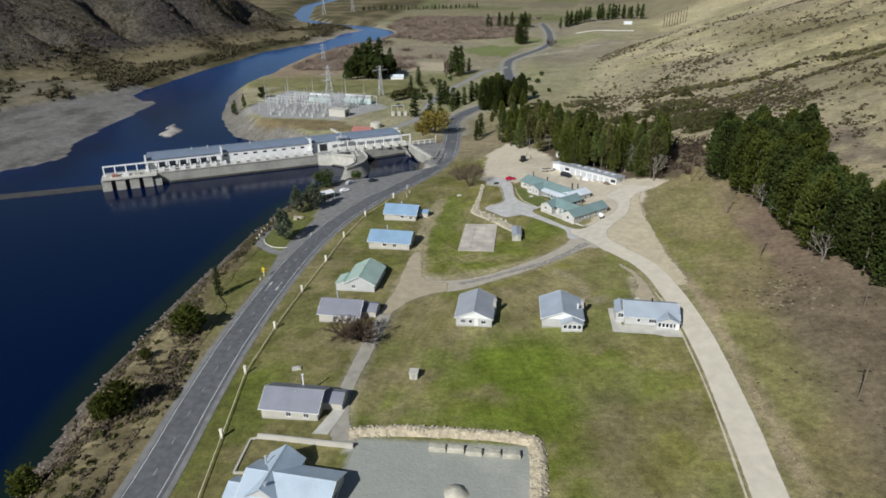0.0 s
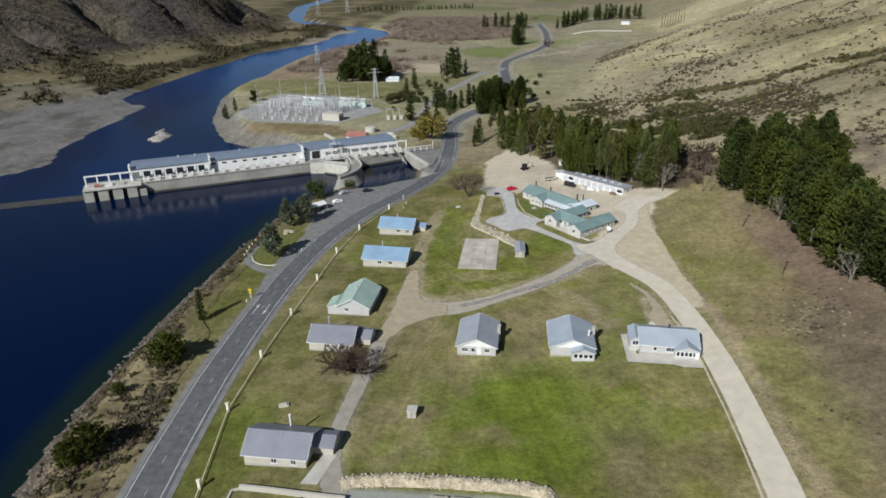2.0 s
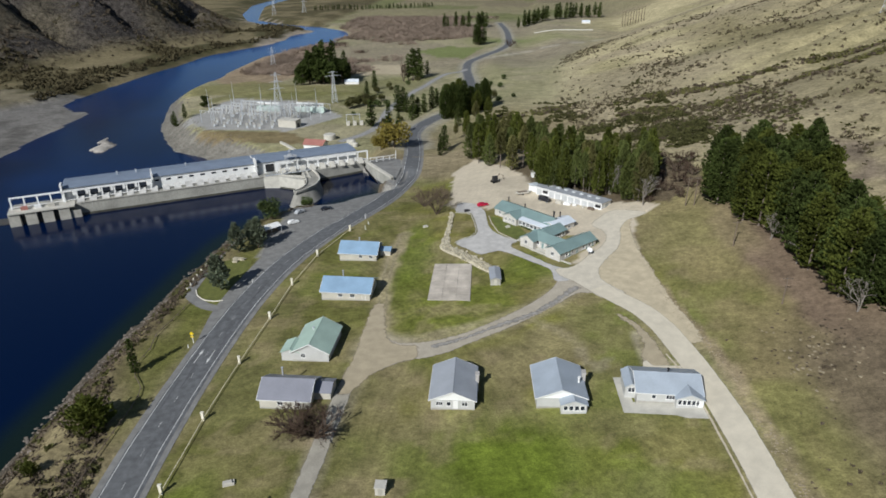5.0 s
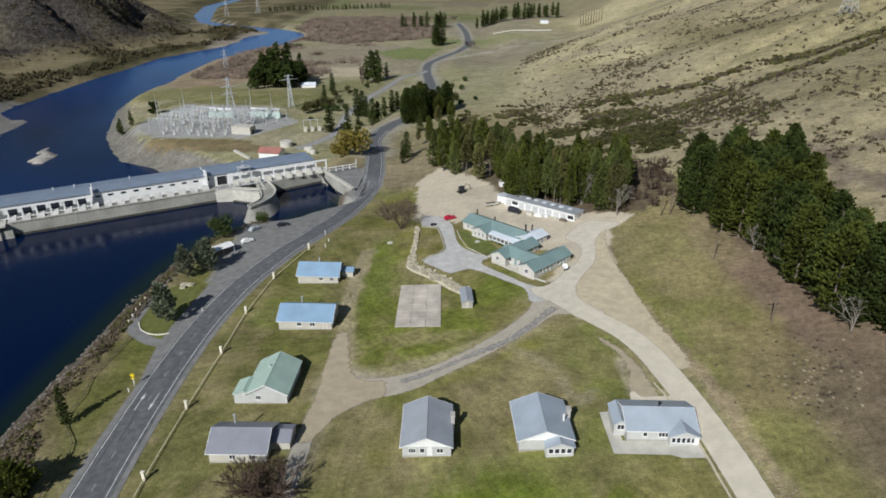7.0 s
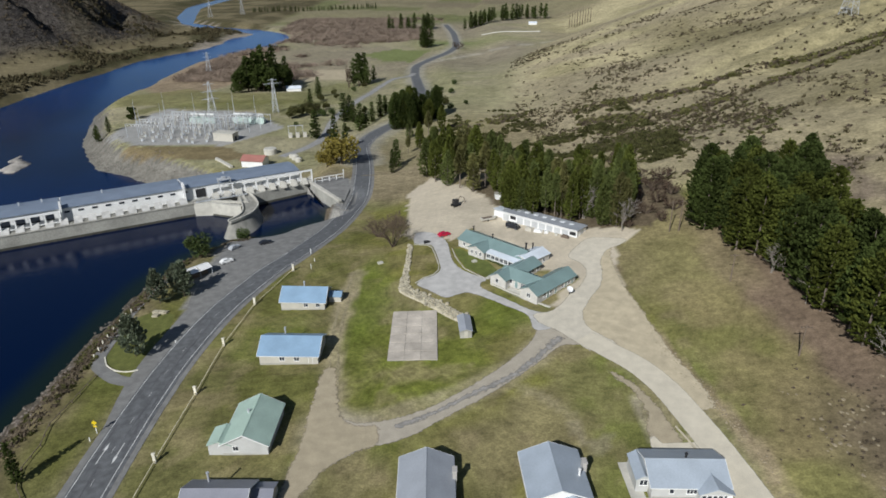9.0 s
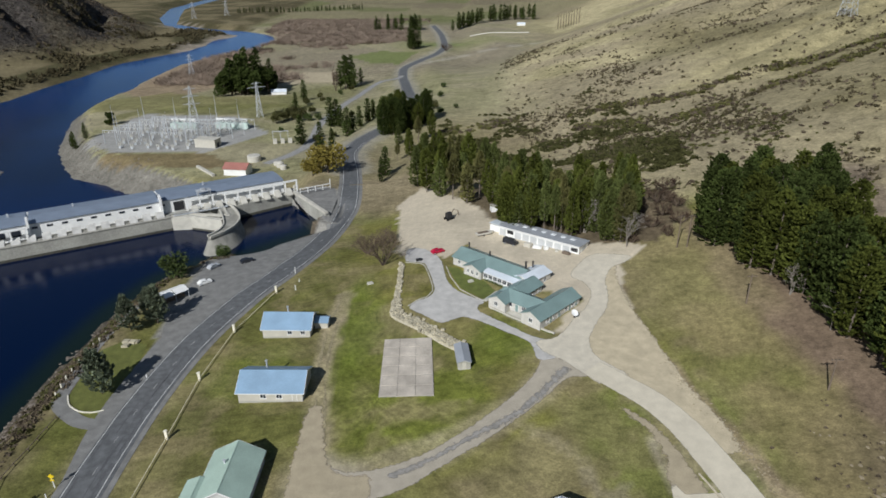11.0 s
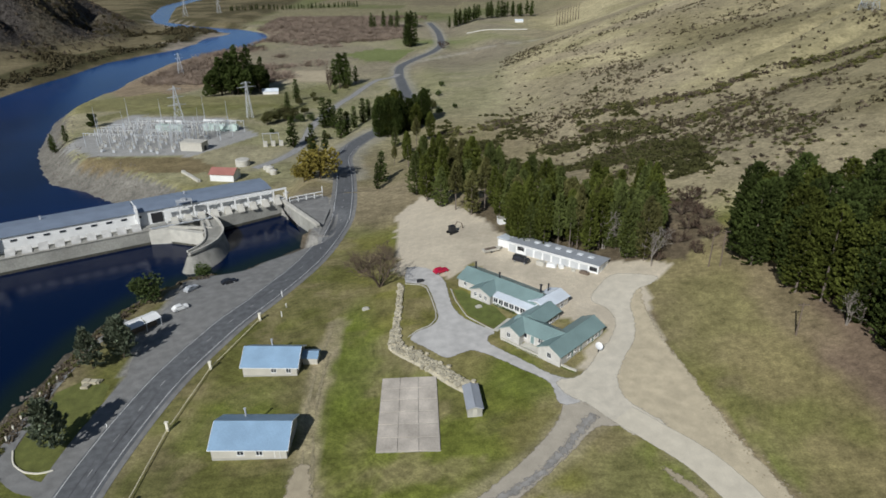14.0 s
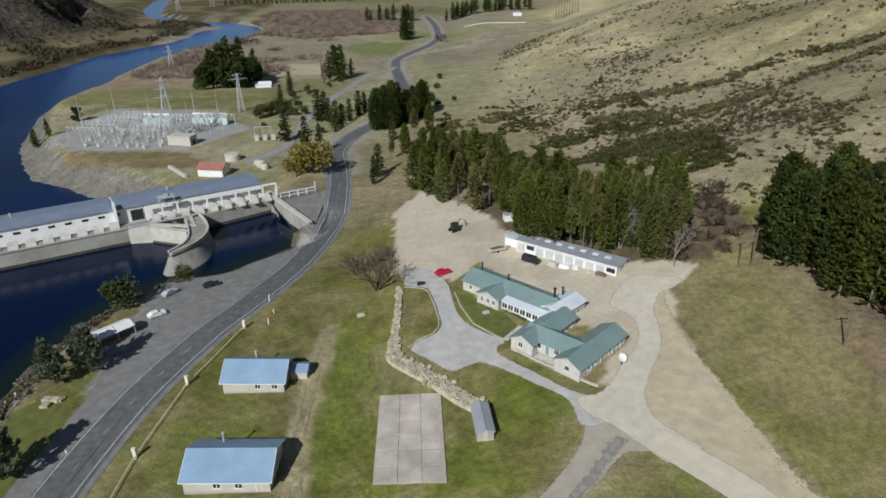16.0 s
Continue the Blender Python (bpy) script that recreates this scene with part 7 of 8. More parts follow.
def hill_density(x, y):
    on = (ground_z(x, y) > -20) & (x > 62 + 0.05 * (y - 150)) & ~((x < 105) & (y < 120)) & ~((x < 118 + 0.12 * np.maximum(y, 0)) & (y < 74))
    a = line_distance(x, y, [(92, 272), (110, 265), (130, 252), (145, 241), (161, 234), (181, 239), (199, 238), (219, 230), (262, 226)])
    b = line_distance(x, y, [(100, 240), (108, 235), (122, 213), (138, 201), (153, 195), (173, 197), (195, 205), (212, 203), (260, 208)])
    c = line_distance(x, y, [(85, 175), (120, 168), (150, 160)])
    band = 1.6 * np.exp(-(a / 4.5) ** 2) + 1.6 * np.exp(-(b / 5) ** 2) + np.exp(-(c / 10) ** 2) * 0.7
    return on * np.clip(0.03 + 0.42 * ss(0.52, 0.66, fbm(x, y, 38, 4, 200)) + band * ss(0.35, 0.5, fbm(x, y, 18, 3, 201)), 0, 1)


rng = np.random.RandomState(5)
hill_spots = [(x, y, r, r * 0.9) for (x, y), r in zip(rejection(1, 11000, (60, 480, -60, 640), hill_density), rng.uniform(0.5, 1.5, 11000) ** 1.4)]
scatter("hill_scrub", hill_spots[:7000], M_SCRUB, "dark tussocks and thorn bushes on the hillside", "scrub", BUSH)
scatter("hill_scrub_grey", hill_spots[7000:], M_SCRUB_B, "grey-brown thorn bushes on the hillside", "scrub", BUSH)


def band_density(x, y):
    a = line_distance(x, y, [(92, 272), (110, 265), (130, 252), (145, 241), (161, 234), (181, 239), (199, 238), (219, 230), (262, 226)])
    b = line_distance(x, y, [(100, 240), (108, 235), (122, 213), (138, 201), (153, 195), (173, 197), (195, 205), (212, 203), (260, 208)])
    c = line_distance(x, y, [(22, 276), (48, 284), (66, 302)])
    return np.clip(np.exp(-(a / 3.4) ** 2) + np.exp(-(b / 3.8) ** 2) + np.exp(-(c / 6) ** 2), 0, 1) * ss(0.3, 0.5, fbm(x, y, 14, 3, 203))


band_spots = [(x, y, r, r * 0.9) for (x, y), r in zip(rejection(15, 1900, (15, 265, 190, 310), band_density), rng.uniform(0.8, 2.0, 1900))]
scatter("gully_scrub", band_spots[:1000], M_OLIVE_DARK, "dull olive scrub thick along the hill gullies", "scrub", BUSH_FINE)
scatter("gully_scrub_brown", band_spots[1000:], M_SCRUB_B, "brown scrub thick along the hill gullies", "scrub", BUSH_FINE)


def slope_density(x, y):
    return ((x > 4 + 0.1 * (y - 118)) & (ground_z(x, y) < 18) & (y > 118) & ~((x < 34) & (y < 154))) * np.clip(ss(0.46, 0.58, fbm(x, y, 22, 3, 210)), 0, 1) * (1 - 0.8 * ss(210, 300, y))


scatter("slope_scrub", [(x, y, r, r * 0.9) for (x, y), r in zip(rejection(2, 2400, (4, 125, 118, 330), slope_density), rng.uniform(0.5, 2.0, 2400))], M_OLIVE, "olive-green scrub on the slope behind the pines", "scrub", BUSH_FINE)


def flank_density(x, y):
    return ((x > 84) & (y > 96) | (x > 104) & (y > 84)) * (0.12 + ss(0.45, 0.6, fbm(x, y, 12, 3, 215)))


flank = [(x, y, r, r * 0.85) for (x, y), r in zip(rejection(17, 1500, (80, 165, 80, 235), flank_density), rng.uniform(0.4, 1.3, 1500))]
scatter("flank_scrub", flank[:800], M_SCRUB_B, "grey-brown thorn bushes on the flank above the garages", "scrub", BUSH_FINE)
scatter("flank_scrub_olive", flank[800:], M_OLIVE, "olive bushes on the flank above the garages", "scrub", BUSH_FINE)


def far_bank_density(x, y):
    d = line_distance(x, y, RIVER_LEFT)
    return (~inside(x, y, RIVER)) * (d < 200) * (ground_z(x, y) > -36.0) * (np.exp(-((d - 14) / 16) ** 2) * (y > 440) + 0.6 * ss(0.48, 0.6, fbm(x, y, 45, 4, 101)))


scatter("far_bank_scrub", [(x, y, r, r) for (x, y), r in zip(rejection(3, 2600, (-620, -310, 200, 1150), far_bank_density), rng.uniform(1.2, 4.2, 2600))], M_SCRUB, "dark olive scrub along the far river bank", "scrub", BUSH)


def willow_density(x, y):
    d = line_distance(x, y, RIVER_RIGHT)
    return (~inside(x, y, RIVER)) * (d > 6) * (ground_z(x, y) < -24) * ss(0.42, 0.56, fbm(x, y, 110, 3, 220)) * (x < 30) * (line_distance(x, y, ROAD[14:]) > 45) * (line_distance(x, y, VALLEY_TRACK) > 25) * ~((x > -95) & (y < 850))


scatter("willow_thicket", [(x, y, r, r * 0.9) for (x, y), r in zip(rejection(4, 3600, (-270, 60, 580, 1320), willow_density), rng.uniform(3.5, 8.5, 3600))], M_WILLOW, "leafless red-brown willow thickets on the river flat", "thicket", TWIGGY)


def mountain_density(x, y):
    return inside(x, y, MOUNTAIN + [(-3000, 1900), (-3000, 0)]) * (0.15 + ss(0.4, 0.6, fbm(x, y, 60, 4, 230)))


scatter("mountain_scrub", [(x, y, r, r) for (x, y), r in zip(rejection(6, 6500, (-1150, -380, 330, 1350), mountain_density), rng.uniform(1.0, 3.4, 6500))], M_SCRUB_B, "dark heath over the mountain side", "scrub", BUSH)


def bank_density(x, y):
    d = line_distance(x, y, SHORE)
    return (~inside(x, y, LAKE)) * (d < 17 + 13 * ss(-30, -75, y)) * (d > 3) * (x < -56) * (0.2 + ss(0.4, 0.6, fbm(x, y, 9, 3, 240)))


bank_spots = rejection(7, 6400, (-96, -52, -135, 92), bank_density)
scatter("bank_scrub", [(x, y, r, r * 0.8) for (x, y), r in zip(bank_spots[:4400], rng.uniform(0.3, 1.0, 4400))], M_SCRUB_B, "dry brown scrub on the lake bank", "scrub", BUSH)
scatter("bank_scrub_green", [(x, y, r, r * 0.8) for (x, y), r in zip(bank_spots[4400:5000], rng.uniform(0.35, 1.2, 600))], M_OLIVE, "olive green bushes on the lake bank", "scrub", BUSH_FINE)


def rock_density(x, y):
    d = line_distance(x, y, SHORE)
    return (~inside(x, y, LAKE)) * (d < 7) * (x < -40) * (0.4 + 0.6 * ss(0.4, 0.6, fbm(x, y, 12, 3, 241)))


scatter("bank_rocks", [(x, y, r, r * 0.7) for (x, y), r in zip(rejection(8, 1800, (-96, -40, -135, 106), rock_density), rng.uniform(0.15, 0.55, 1800))], M_ROCK, "loose grey rocks along the waterline", "rocks")


def rise_density(x, y):
    return (x > 74) * (x < 112) * (y < -6) * (0.25 + ss(0.5, 0.62, fbm(x, y, 12, 3, 250)))


scatter("rise_scrub", [(x, y, r, r * 0.8) for (x, y), r in zip(rejection(9, 110, (74, 112, -120, -24), rise_density), rng.uniform(0.2, 0.6, 110))], M_SCRUB_B, "dry grey bushes on the bare rise", "scrub", BUSH_FINE)


def gravel_bank(x, y):
    d = line_distance(x, y, RIVER_RIGHT)
    return (~inside(x, y, RIVER)) * (d < 26) * (x > -300) * (y < 420)


scatter("river_bank_rocks", [(x, y, r, r * 0.8) for (x, y), r in zip(rejection(10, 380, (-270, -130, 235, 420), gravel_bank), rng.uniform(0.25, 0.7, 380))], M_ROCK, "grey rubble on the river bank below the substation", "rocks")


M_BERM = material("tan_berm_stone", (0.30, 0.25, 0.165), 0.95, vary=0.3, scale=0.7, coarse=0.15)


def berm_density(x, y):
    return np.exp(-(line_distance(x, y, [(66.2, 8), (67.6, -6), (69.7, -19), (72, -34), (72.8, -54), (73.2, -72), (74.2, -94), (76, -120)]) / 1.1) ** 2) * (0.3 + ss(0.4, 0.6, fbm(x, y, 5, 3, 260)))


scatter("berm_stones", [(x, y, r, r * 0.8) for (x, y), r in zip(rejection(11, 620, (64, 79, -122, 10), berm_density), rng.uniform(0.12, 0.30, 620))], M_BERM, "low berm of pale stones along the gravel road", "stones")


def stump_density(x, y):
    return np.exp(-(((x - 92) / 9) ** 2 + ((y + 34) / 13) ** 2)) * (0.2 + ss(0.42, 0.58, fbm(x, y, 6, 3, 261)))


scatter("cut_over_scrub", [(x, y, r, r * 0.9) for (x, y), r in zip(rejection(12, 110, (78, 108, -62, -12), stump_density), rng.uniform(0.2, 0.5, 110))], M_SCRUB_B, "dry brown scrub on cut-over ground by the pines", "scrub", BUSH_FINE)
scatter("cut_over_logs", [(x, y, r, r * 0.4) for (x, y), r in zip(rejection(13, 60, (84, 108, -56, -18), stump_density), rng.uniform(0.25, 0.6, 60))], M_BERM, "bleached slash and stones on cut-over ground", "slash")


# ---- things along the road ----
POSTS = [(-35.0, -121), (-39.5, -98.1), (-44.1, -75.1), (-44.8, -53.7), (-44.4, -32.2), (-43.6, -10.3), (-43.1, 10.1), (-40.4, 31.2), (-33.5, 52.4)]
pb = Build()
pb.prism([(-0.28, -0.2), (0.28, -0.2), (0.28, 0.2), (-0.28, 0.2)], -0.4, 2.1)
pcap = Build()
pcap.prism([(-0.36, -0.28), (0.36, -0.28), (0.36, 0.28), (-0.36, 0.28)], 2.1, 2.28)
post_mesh, cap_mesh = pb.mesh("post", M_POST), pcap.mesh("cap", M_POST)
fence = thing("roadside_fence", pose(0, 0, 0), "low cream pipe fence between tall cream posts", "fence")
for x, y in POSTS:
    p = part("post", post_mesh, None, fence, m=pose(x, y, gz(x, y)))
    part("cap", cap_mesh, None, p)
for (x0, y0), (x1, y1) in zip(POSTS, POSTS[1:]):
    r = Build()
    pts = [(x0 + (x1 - x0) * k / 8, y0 + (y1 - y0) * k / 8) for k in range(9)]
    r.tube([(x, y, gz(x, y) + 0.55) for x, y in pts], [0.11] * 9, 6)
    part("rail", r, M_RAIL, fence)


def road_post(x, y, h=1.0):
    o = new("marker_post", boxed(-0.09, 0.09, -0.06, 0.06, -0.2, h).mesh("marker_post", M_WHITE))
    o.matrix_basis = pose(x, y, gz(x, y))
    return tagged(o, "white roadside marker post", "post", "marker posts")


for x, y, h in ((-28.1, 54, 1.6), (-27.9, 59.3, 1.2), (-30.2, 65.6, 2.2), (-60.9, -25, 1.0), (-56.5, 12.5, 0.9)):
    road_post(x, y, h)
sg = thing("road_sign", pose(-60.6, -22.5, gz(-60.6, -22.5), 0, 0, 0), "yellow diamond road sign on a white post", "sign")
part("post", boxed(-0.07, 0.07, -0.05, 0.05, -0.3, 3.4), M_WHITE, sg)
db = Build()
db.prism([(-0.62, 0), (0, -0.62), (0.62, 0), (0, 0.62)], -0.03, 0.03)
part("board", db, M_YELLOW, sg, m=pose(0, -0.09, 2.9, 90, 0, 0))
part("plate", boxed(-0.4, 0.4, -0.12, -0.07, 1.75, 2.15), M_YELLOW, sg)
lf = thing("bank_fence", pose(0, 0, 0), "low dark timber fence along the lake bank", "fence")
lfl = spline([(-57, -118), (-60, -92), (-62.4, -66), (-63.2, -50), (-64.7, -42.8), (-68.4, -38.4), (-70.5, -33), (-70.4, -26.4), (-72, -20), (-71.2, -12), (-70.6, -2)], 3.0)
for k, (x, y) in enumerate(lfl):
    part("post", boxed(x - 0.08, x + 0.08, y - 0.08, y + 0.08, gz(x, y) - 0.2, gz(x, y) + 0.7), M_WOOD, lf)
for (x0, y0), (x1, y1) in zip(lfl, lfl[1:]):
    r = Build()
    r.tube([(x0, y0, gz(x0, y0) + 0.6), (x1, y1, gz(x1, y1) + 0.6)], [0.09, 0.09], 4)
    part("rail", r, M_WOOD, lf)
low_wall("path_kerb", spline([(-61.4, 0.4), (-63.5, -0.3), (-66.7, 0.2), (-69.2, 1.8), (-70.5, 3.2), (-72.2, 6.3)], 1.0), 0.25, 0.25, M_POST, "pale curved kerb round the lakeside lawn", "kerb")
tagged(patch("lakeside_lawn", [(-61.2, 0.7), (-63.5, 0), (-66.6, 0.5), (-69, 2.1), (-70.4, 3.6), (-72, 6.6), (-72.4, 14), (-73, 25), (-68, 30), (-62, 27), (-60.6, 18), (-62.6, 8)], material("lakeside_grass", (0.125, 0.135, 0.036), 0.95, vary=0.25, scale=0.8, coarse=0.25, bump=0.5), 0.05, "green lakeside lawn", "lawn"), kind="structure")

for x, y in ((-75.1, 6.6), (-75.5, 9.9), (-76, 13.3), (-76.5, 17), (-77, 21.5), (-77.3, 26), (-77.4, 30), (-77.5, 33.5), (-77.3, 37.2)):
    o = new("bollard", boxed(-0.14, 0.14, -0.14, 0.14, -0.3, 1.0).mesh("bollard", M_POST))
    o.matrix_basis = pose(x, y, gz(x, y), 0, 0, 10)
    tagged(o, "short cream bollard along the lakeside path", "bollard", "path bollards")
patch("wide_shoulder", [(-58.2, -34), (-60.2, -20), (-62.0, -6), (-61.9, 9), (-60.6, 22), (-59.4, 30), (-56, 34), (-53, 20), (-55.5, 0), (-56, -34)], M_SHOULDER, 0.065, "wide grey chip-seal verge beside the highway", "pavement", soft=True)
# shelter by the lay-by: white canvas roofs on posts
kiosk = thing("shelter", pose(-63.8, 51.8, gz(-63.8, 51.8), 0, 0, 48), "white-roofed open shelter by the lay-by", "shelter")
for k, (x0, x1) in enumerate(((-4.2, -0.1), (0.1, 4.2))):
    r = Build()
    r.slab([(x0, 0, 3.3), (x1, 0, 3.3), (x1, -2.4, 2.5), (x0, -2.4, 2.5)], 0.08)
    r.slab([(x0, 0, 3.3), (x1, 0, 3.3), (x1, 2.4, 2.5), (x0, 2.4, 2.5)], 0.08)
    part("roof", r, M_WHITE, kiosk)
for x in (-4, 0, 4):
    for y in (-2.2, 2.2):
        part("post", boxed(x - 0.08, x + 0.08, y - 0.08, y + 0.08, -0.3, 2.55), M_STEEL, kiosk)
part("counter", boxed(-3.4, 3.4, -0.8, 0.8, 0, 1.0), M_WOOD, kiosk)
rk = thing("stone_cairn", pose(-66.5, 27.5, gz(-66.5, 27.5)), "pile of pale stones on the lakeside lawn", "stones")
for k in range(9):
    rnd = random.Random(k)
    x, y, s = rnd.uniform(-1.8, 1.8), rnd.uniform(-1.4, 1.4), rnd.uniform(0.5, 1.0)
    st = Build()
    st.prism([(x - s, y - s * 0.7), (x + s * 0.8, y - s * 0.8), (x + s, y + s * 0.6), (x - s * 0.7, y + s * 0.8)], -0.3, s * 0.8)
    part("stone", st, M_STONE, rk)


# ---- cars ----
def car(name, x, y, ang, paint, label, L=4.3, W=1.75, H=1.45, van=False):
    c = thing(name, pose(x, y, gz(x, y) + 0.1, 0, 0, ang), label, "car")
    b = Build()
    hood = 0.62 * H
    if van:
        prof = [(-L / 2, 0.3), (L / 2, 0.3), (L / 2, hood), (L / 2 - 0.9, hood + 0.1), (L / 2 - 1.4, H), (-L / 2 + 0.1, H), (-L / 2, 0.8)]
    else:
        prof = [(-L / 2, 0.3), (L / 2, 0.3), (L / 2, 0.58 * H), (L / 2 - 1.1, hood), (L / 2 - 1.75, H), (-L / 2 + 0.9, H), (-L / 2 + 0.2, hood + 0.05), (-L / 2, hood)]
    l = [(u, -W / 2 * (1 if z < 0.7 * H else 0.86), z) for u, z in prof]
    r = [(u, W / 2 * (1 if z < 0.7 * H else 0.86), z) for u, z in prof]
    b.face(*l)
    b.face(*r[::-1])
    for k in range(len(prof)):
        j = (k + 1) % len(prof)
        b.face(l[k], r[k], r[j], l[j])
    part("body", b, paint, c)
    for sg_ in (-1, 1):
        part("side_window", boxed(-L / 2 + 1.0, L / 2 - 1.8, sg_ * W / 2 * 0.9 - 0.03, sg_ * W / 2 * 0.9 + 0.03, 0.68 * H, 0.92 * H), M_GLASS, c)
    w = Build()
    w.face((L / 2 - 1.17, -W * 0.4, hood + 0.06), (L / 2 - 1.17, W * 0.4, hood + 0.06), (L / 2 - 1.70, W * 0.36, H - 0.04), (L / 2 - 1.70, -W * 0.36, H - 0.04))
    part("windscreen", w, M_GLASS, c)
    for u in (-L / 2 + 0.8, L / 2 - 0.85):
        for sg_ in (-1, 1):
            t = Build()
            t.tube([(u, sg_ * (W / 2 - 0.2), 0.24), (u, sg_ * (W / 2 + 0.02), 0.24)], [0.33, 0.33], 12)
            tw = part("wheel", t, M_RUBBER, c)
            h = Build()
            h.tube([(u, sg_ * (W / 2 + 0.0), 0.24), (u, sg_ * (W / 2 + 0.04), 0.24)], [0.19, 0.19], 10)
            part("rim", h, M_STEEL, tw)
    return c


car("red_car", 14.8, 70.6, 28, M_RED, "bright red hatchback parked on the gravel")
car("dark_van", 38.6, 73.6, -38, M_BLACKCAR, "dark van parked before the garages", 4.9, 1.9, 1.9, True)
car("dark_car", -48.4, 77.6, 35, M_BLACKCAR, "dark car parked in the lay-by", 4.3)
car("pale_car", -57.4, 61.5, 40, M_WHITE, "pale car parked beside the shelter", 4.2)
car("pale_car", -58.4, 74.0, 60, M_STEEL, "grey car parked at the lake edge", 4.2)
for x, y, a, mat, lb, L, W, H in ((44.0, 70.9, -30, M_CREAM, "cream trailer with a load before the garages", 2.6, 1.6, 1.1), (46.8, 69.4, -20, M_WHITE, "white dinghy on the ground before the garages", 3.0, 1.5, 0.8), (49.4, 68.2, 10, M_WHITE, "white tank before the garages", 1.6, 1.2, 0.9),
                               (55.0, 63.8, -40, M_WOOD, "stack of dark timber before the garages", 2.8, 1.2, 0.7), (9.0, 66.2, 10, M_DARK, "dark log seat by the parking area", 2.2, 0.9, 0.7), (52.4, 66.0, 0, M_CONC_PALE, "pale block before the garages", 1.2, 1.0, 0.6)):
    o = Build()
    o.prism([(-L / 2, -W / 2), (L / 2 - 0.4, -W / 2), (L / 2, 0), (L / 2 - 0.4, W / 2), (-L / 2, W / 2)], 0, H)
    o.prism([(-L / 2 + 0.3, -W / 2 + 0.2), (L / 2 - 0.7, -W / 2 + 0.2), (L / 2 - 0.7, W / 2 - 0.2), (-L / 2 + 0.3, W / 2 - 0.2)], H, H + 0.2)
    ob = new("yard_clutter", o.mesh("yard_clutter", mat))
    ob.matrix_basis = pose(x, y, gz(x, y), 0, 0, a)
    tagged(ob, lb, "clutter")
boat = thing("boat_trailer", pose(31.0, 81.5, gz(31, 81.5), 0, 0, 22), "pale flat boat on a trailer in the yard", "boat")
bb = Build()
bb.prism([(-3.2, -0.9), (1.8, -1.0), (3.4, 0), (1.8, 1.0), (-3.2, 0.9)], 0.5, 1.1)
part("hull", bb, M_CREAM, boat)
part("deck", boxed(-2.6, 1.2, -0.7, 0.7, 1.1, 1.2), M_WOOD, boat)
for sg_ in (-1, 1):
    t = Build()
    t.tube([(-0.8, sg_ * 0.8, 0.3), (-0.8, sg_ * 1.0, 0.3)], [0.32, 0.32], 10)
    part("wheel", t, M_RUBBER, boat)
dig = thing("digger", pose(19.7, 98.7, gz(19.7, 98.7), 0, 0, 30), "dark old digger standing on bare earth", "digger")
part("track", boxed(-1.6, 1.6, -1.2, -0.7, 0, 0.8), M_RUBBER, dig)
part("track", boxed(-1.6, 1.6, 0.7, 1.2, 0, 0.8), M_RUBBER, dig)
part("cab", boxed(-1.2, 0.8, -0.9, 0.7, 0.8, 2.7), M_DARK, dig)
arm = Build()
arm.tube([(0.6, 0.4, 1.4), (2.2, 0.4, 3.4), (4.0, 0.4, 2.4), (4.2, 0.4, 0.8)], [0.22, 0.2, 0.16, 0.2], 6)
part("arm", arm, M_WOOD, dig)
dish = thing("satellite_dish", pose(49.4, 27.0, gz(49.4, 27.0), 0, 0, 200), "large white satellite dish on a short mast", "dish")
part("mast", boxed(-0.1, 0.1, -0.1, 0.1, -0.3, 1.6), M_DARK, dish)
dd = Build()
rings = [(0.95 * k / 4, 0.2 * (k / 4) ** 2) for k in range(5)]
for k in range(4):
    for s in range(16):
        a0, a1 = 2 * math.pi * s / 16, 2 * math.pi * (s + 1) / 16
        (r0, z0), (r1, z1) = rings[k], rings[k + 1]
        dd.face((r0 * math.cos(a0), r0 * math.sin(a0), z0), (r1 * math.cos(a0), r1 * math.sin(a0), z1), (r1 * math.cos(a1), r1 * math.sin(a1), z1), (r0 * math.cos(a1), r0 * math.sin(a1), z0 + 0.001 * k))
part("reflector", dd, M_WHITE, dish, m=pose(0, 0, 1.7, -38, 0, 0))


# ---- power poles and pylons ----
def power_pole(x, y, h, ang, label="weathered timber power pole with a crossarm"):
    p = thing("power_pole", pose(x, y, gz(x, y), 0, 0, ang), label, "power pole", "power poles")
    t = Build()
    t.tube([(0, 0, -0.5), (0, 0, h)], [0.2, 0.13], 8)
    part("shaft", t, M_WOOD, p)
    part("crossarm", boxed(-1.3, 1.3, -0.18, -0.06, h - 0.55, h - 0.38), M_WOOD, p)
    for u in (-1.1, -0.4, 0.4, 1.1):
        part("insulator", boxed(u - 0.06, u + 0.06, -0.18, -0.06, h - 0.38, h - 0.2), M_DARK, p)
    return p


POLES = [(92.0, -81.1, 8.6), (92.6, -12.6, 7.8), (91.8, 22.5, 8.2), (89.4, 56.4, 10.5), (86.8, 57.4, 10.5), (104.6, -50.4, 7.0)]
for x, y, h in POLES:
    power_pole(x, y, h, 0 if y < 50 else 20)


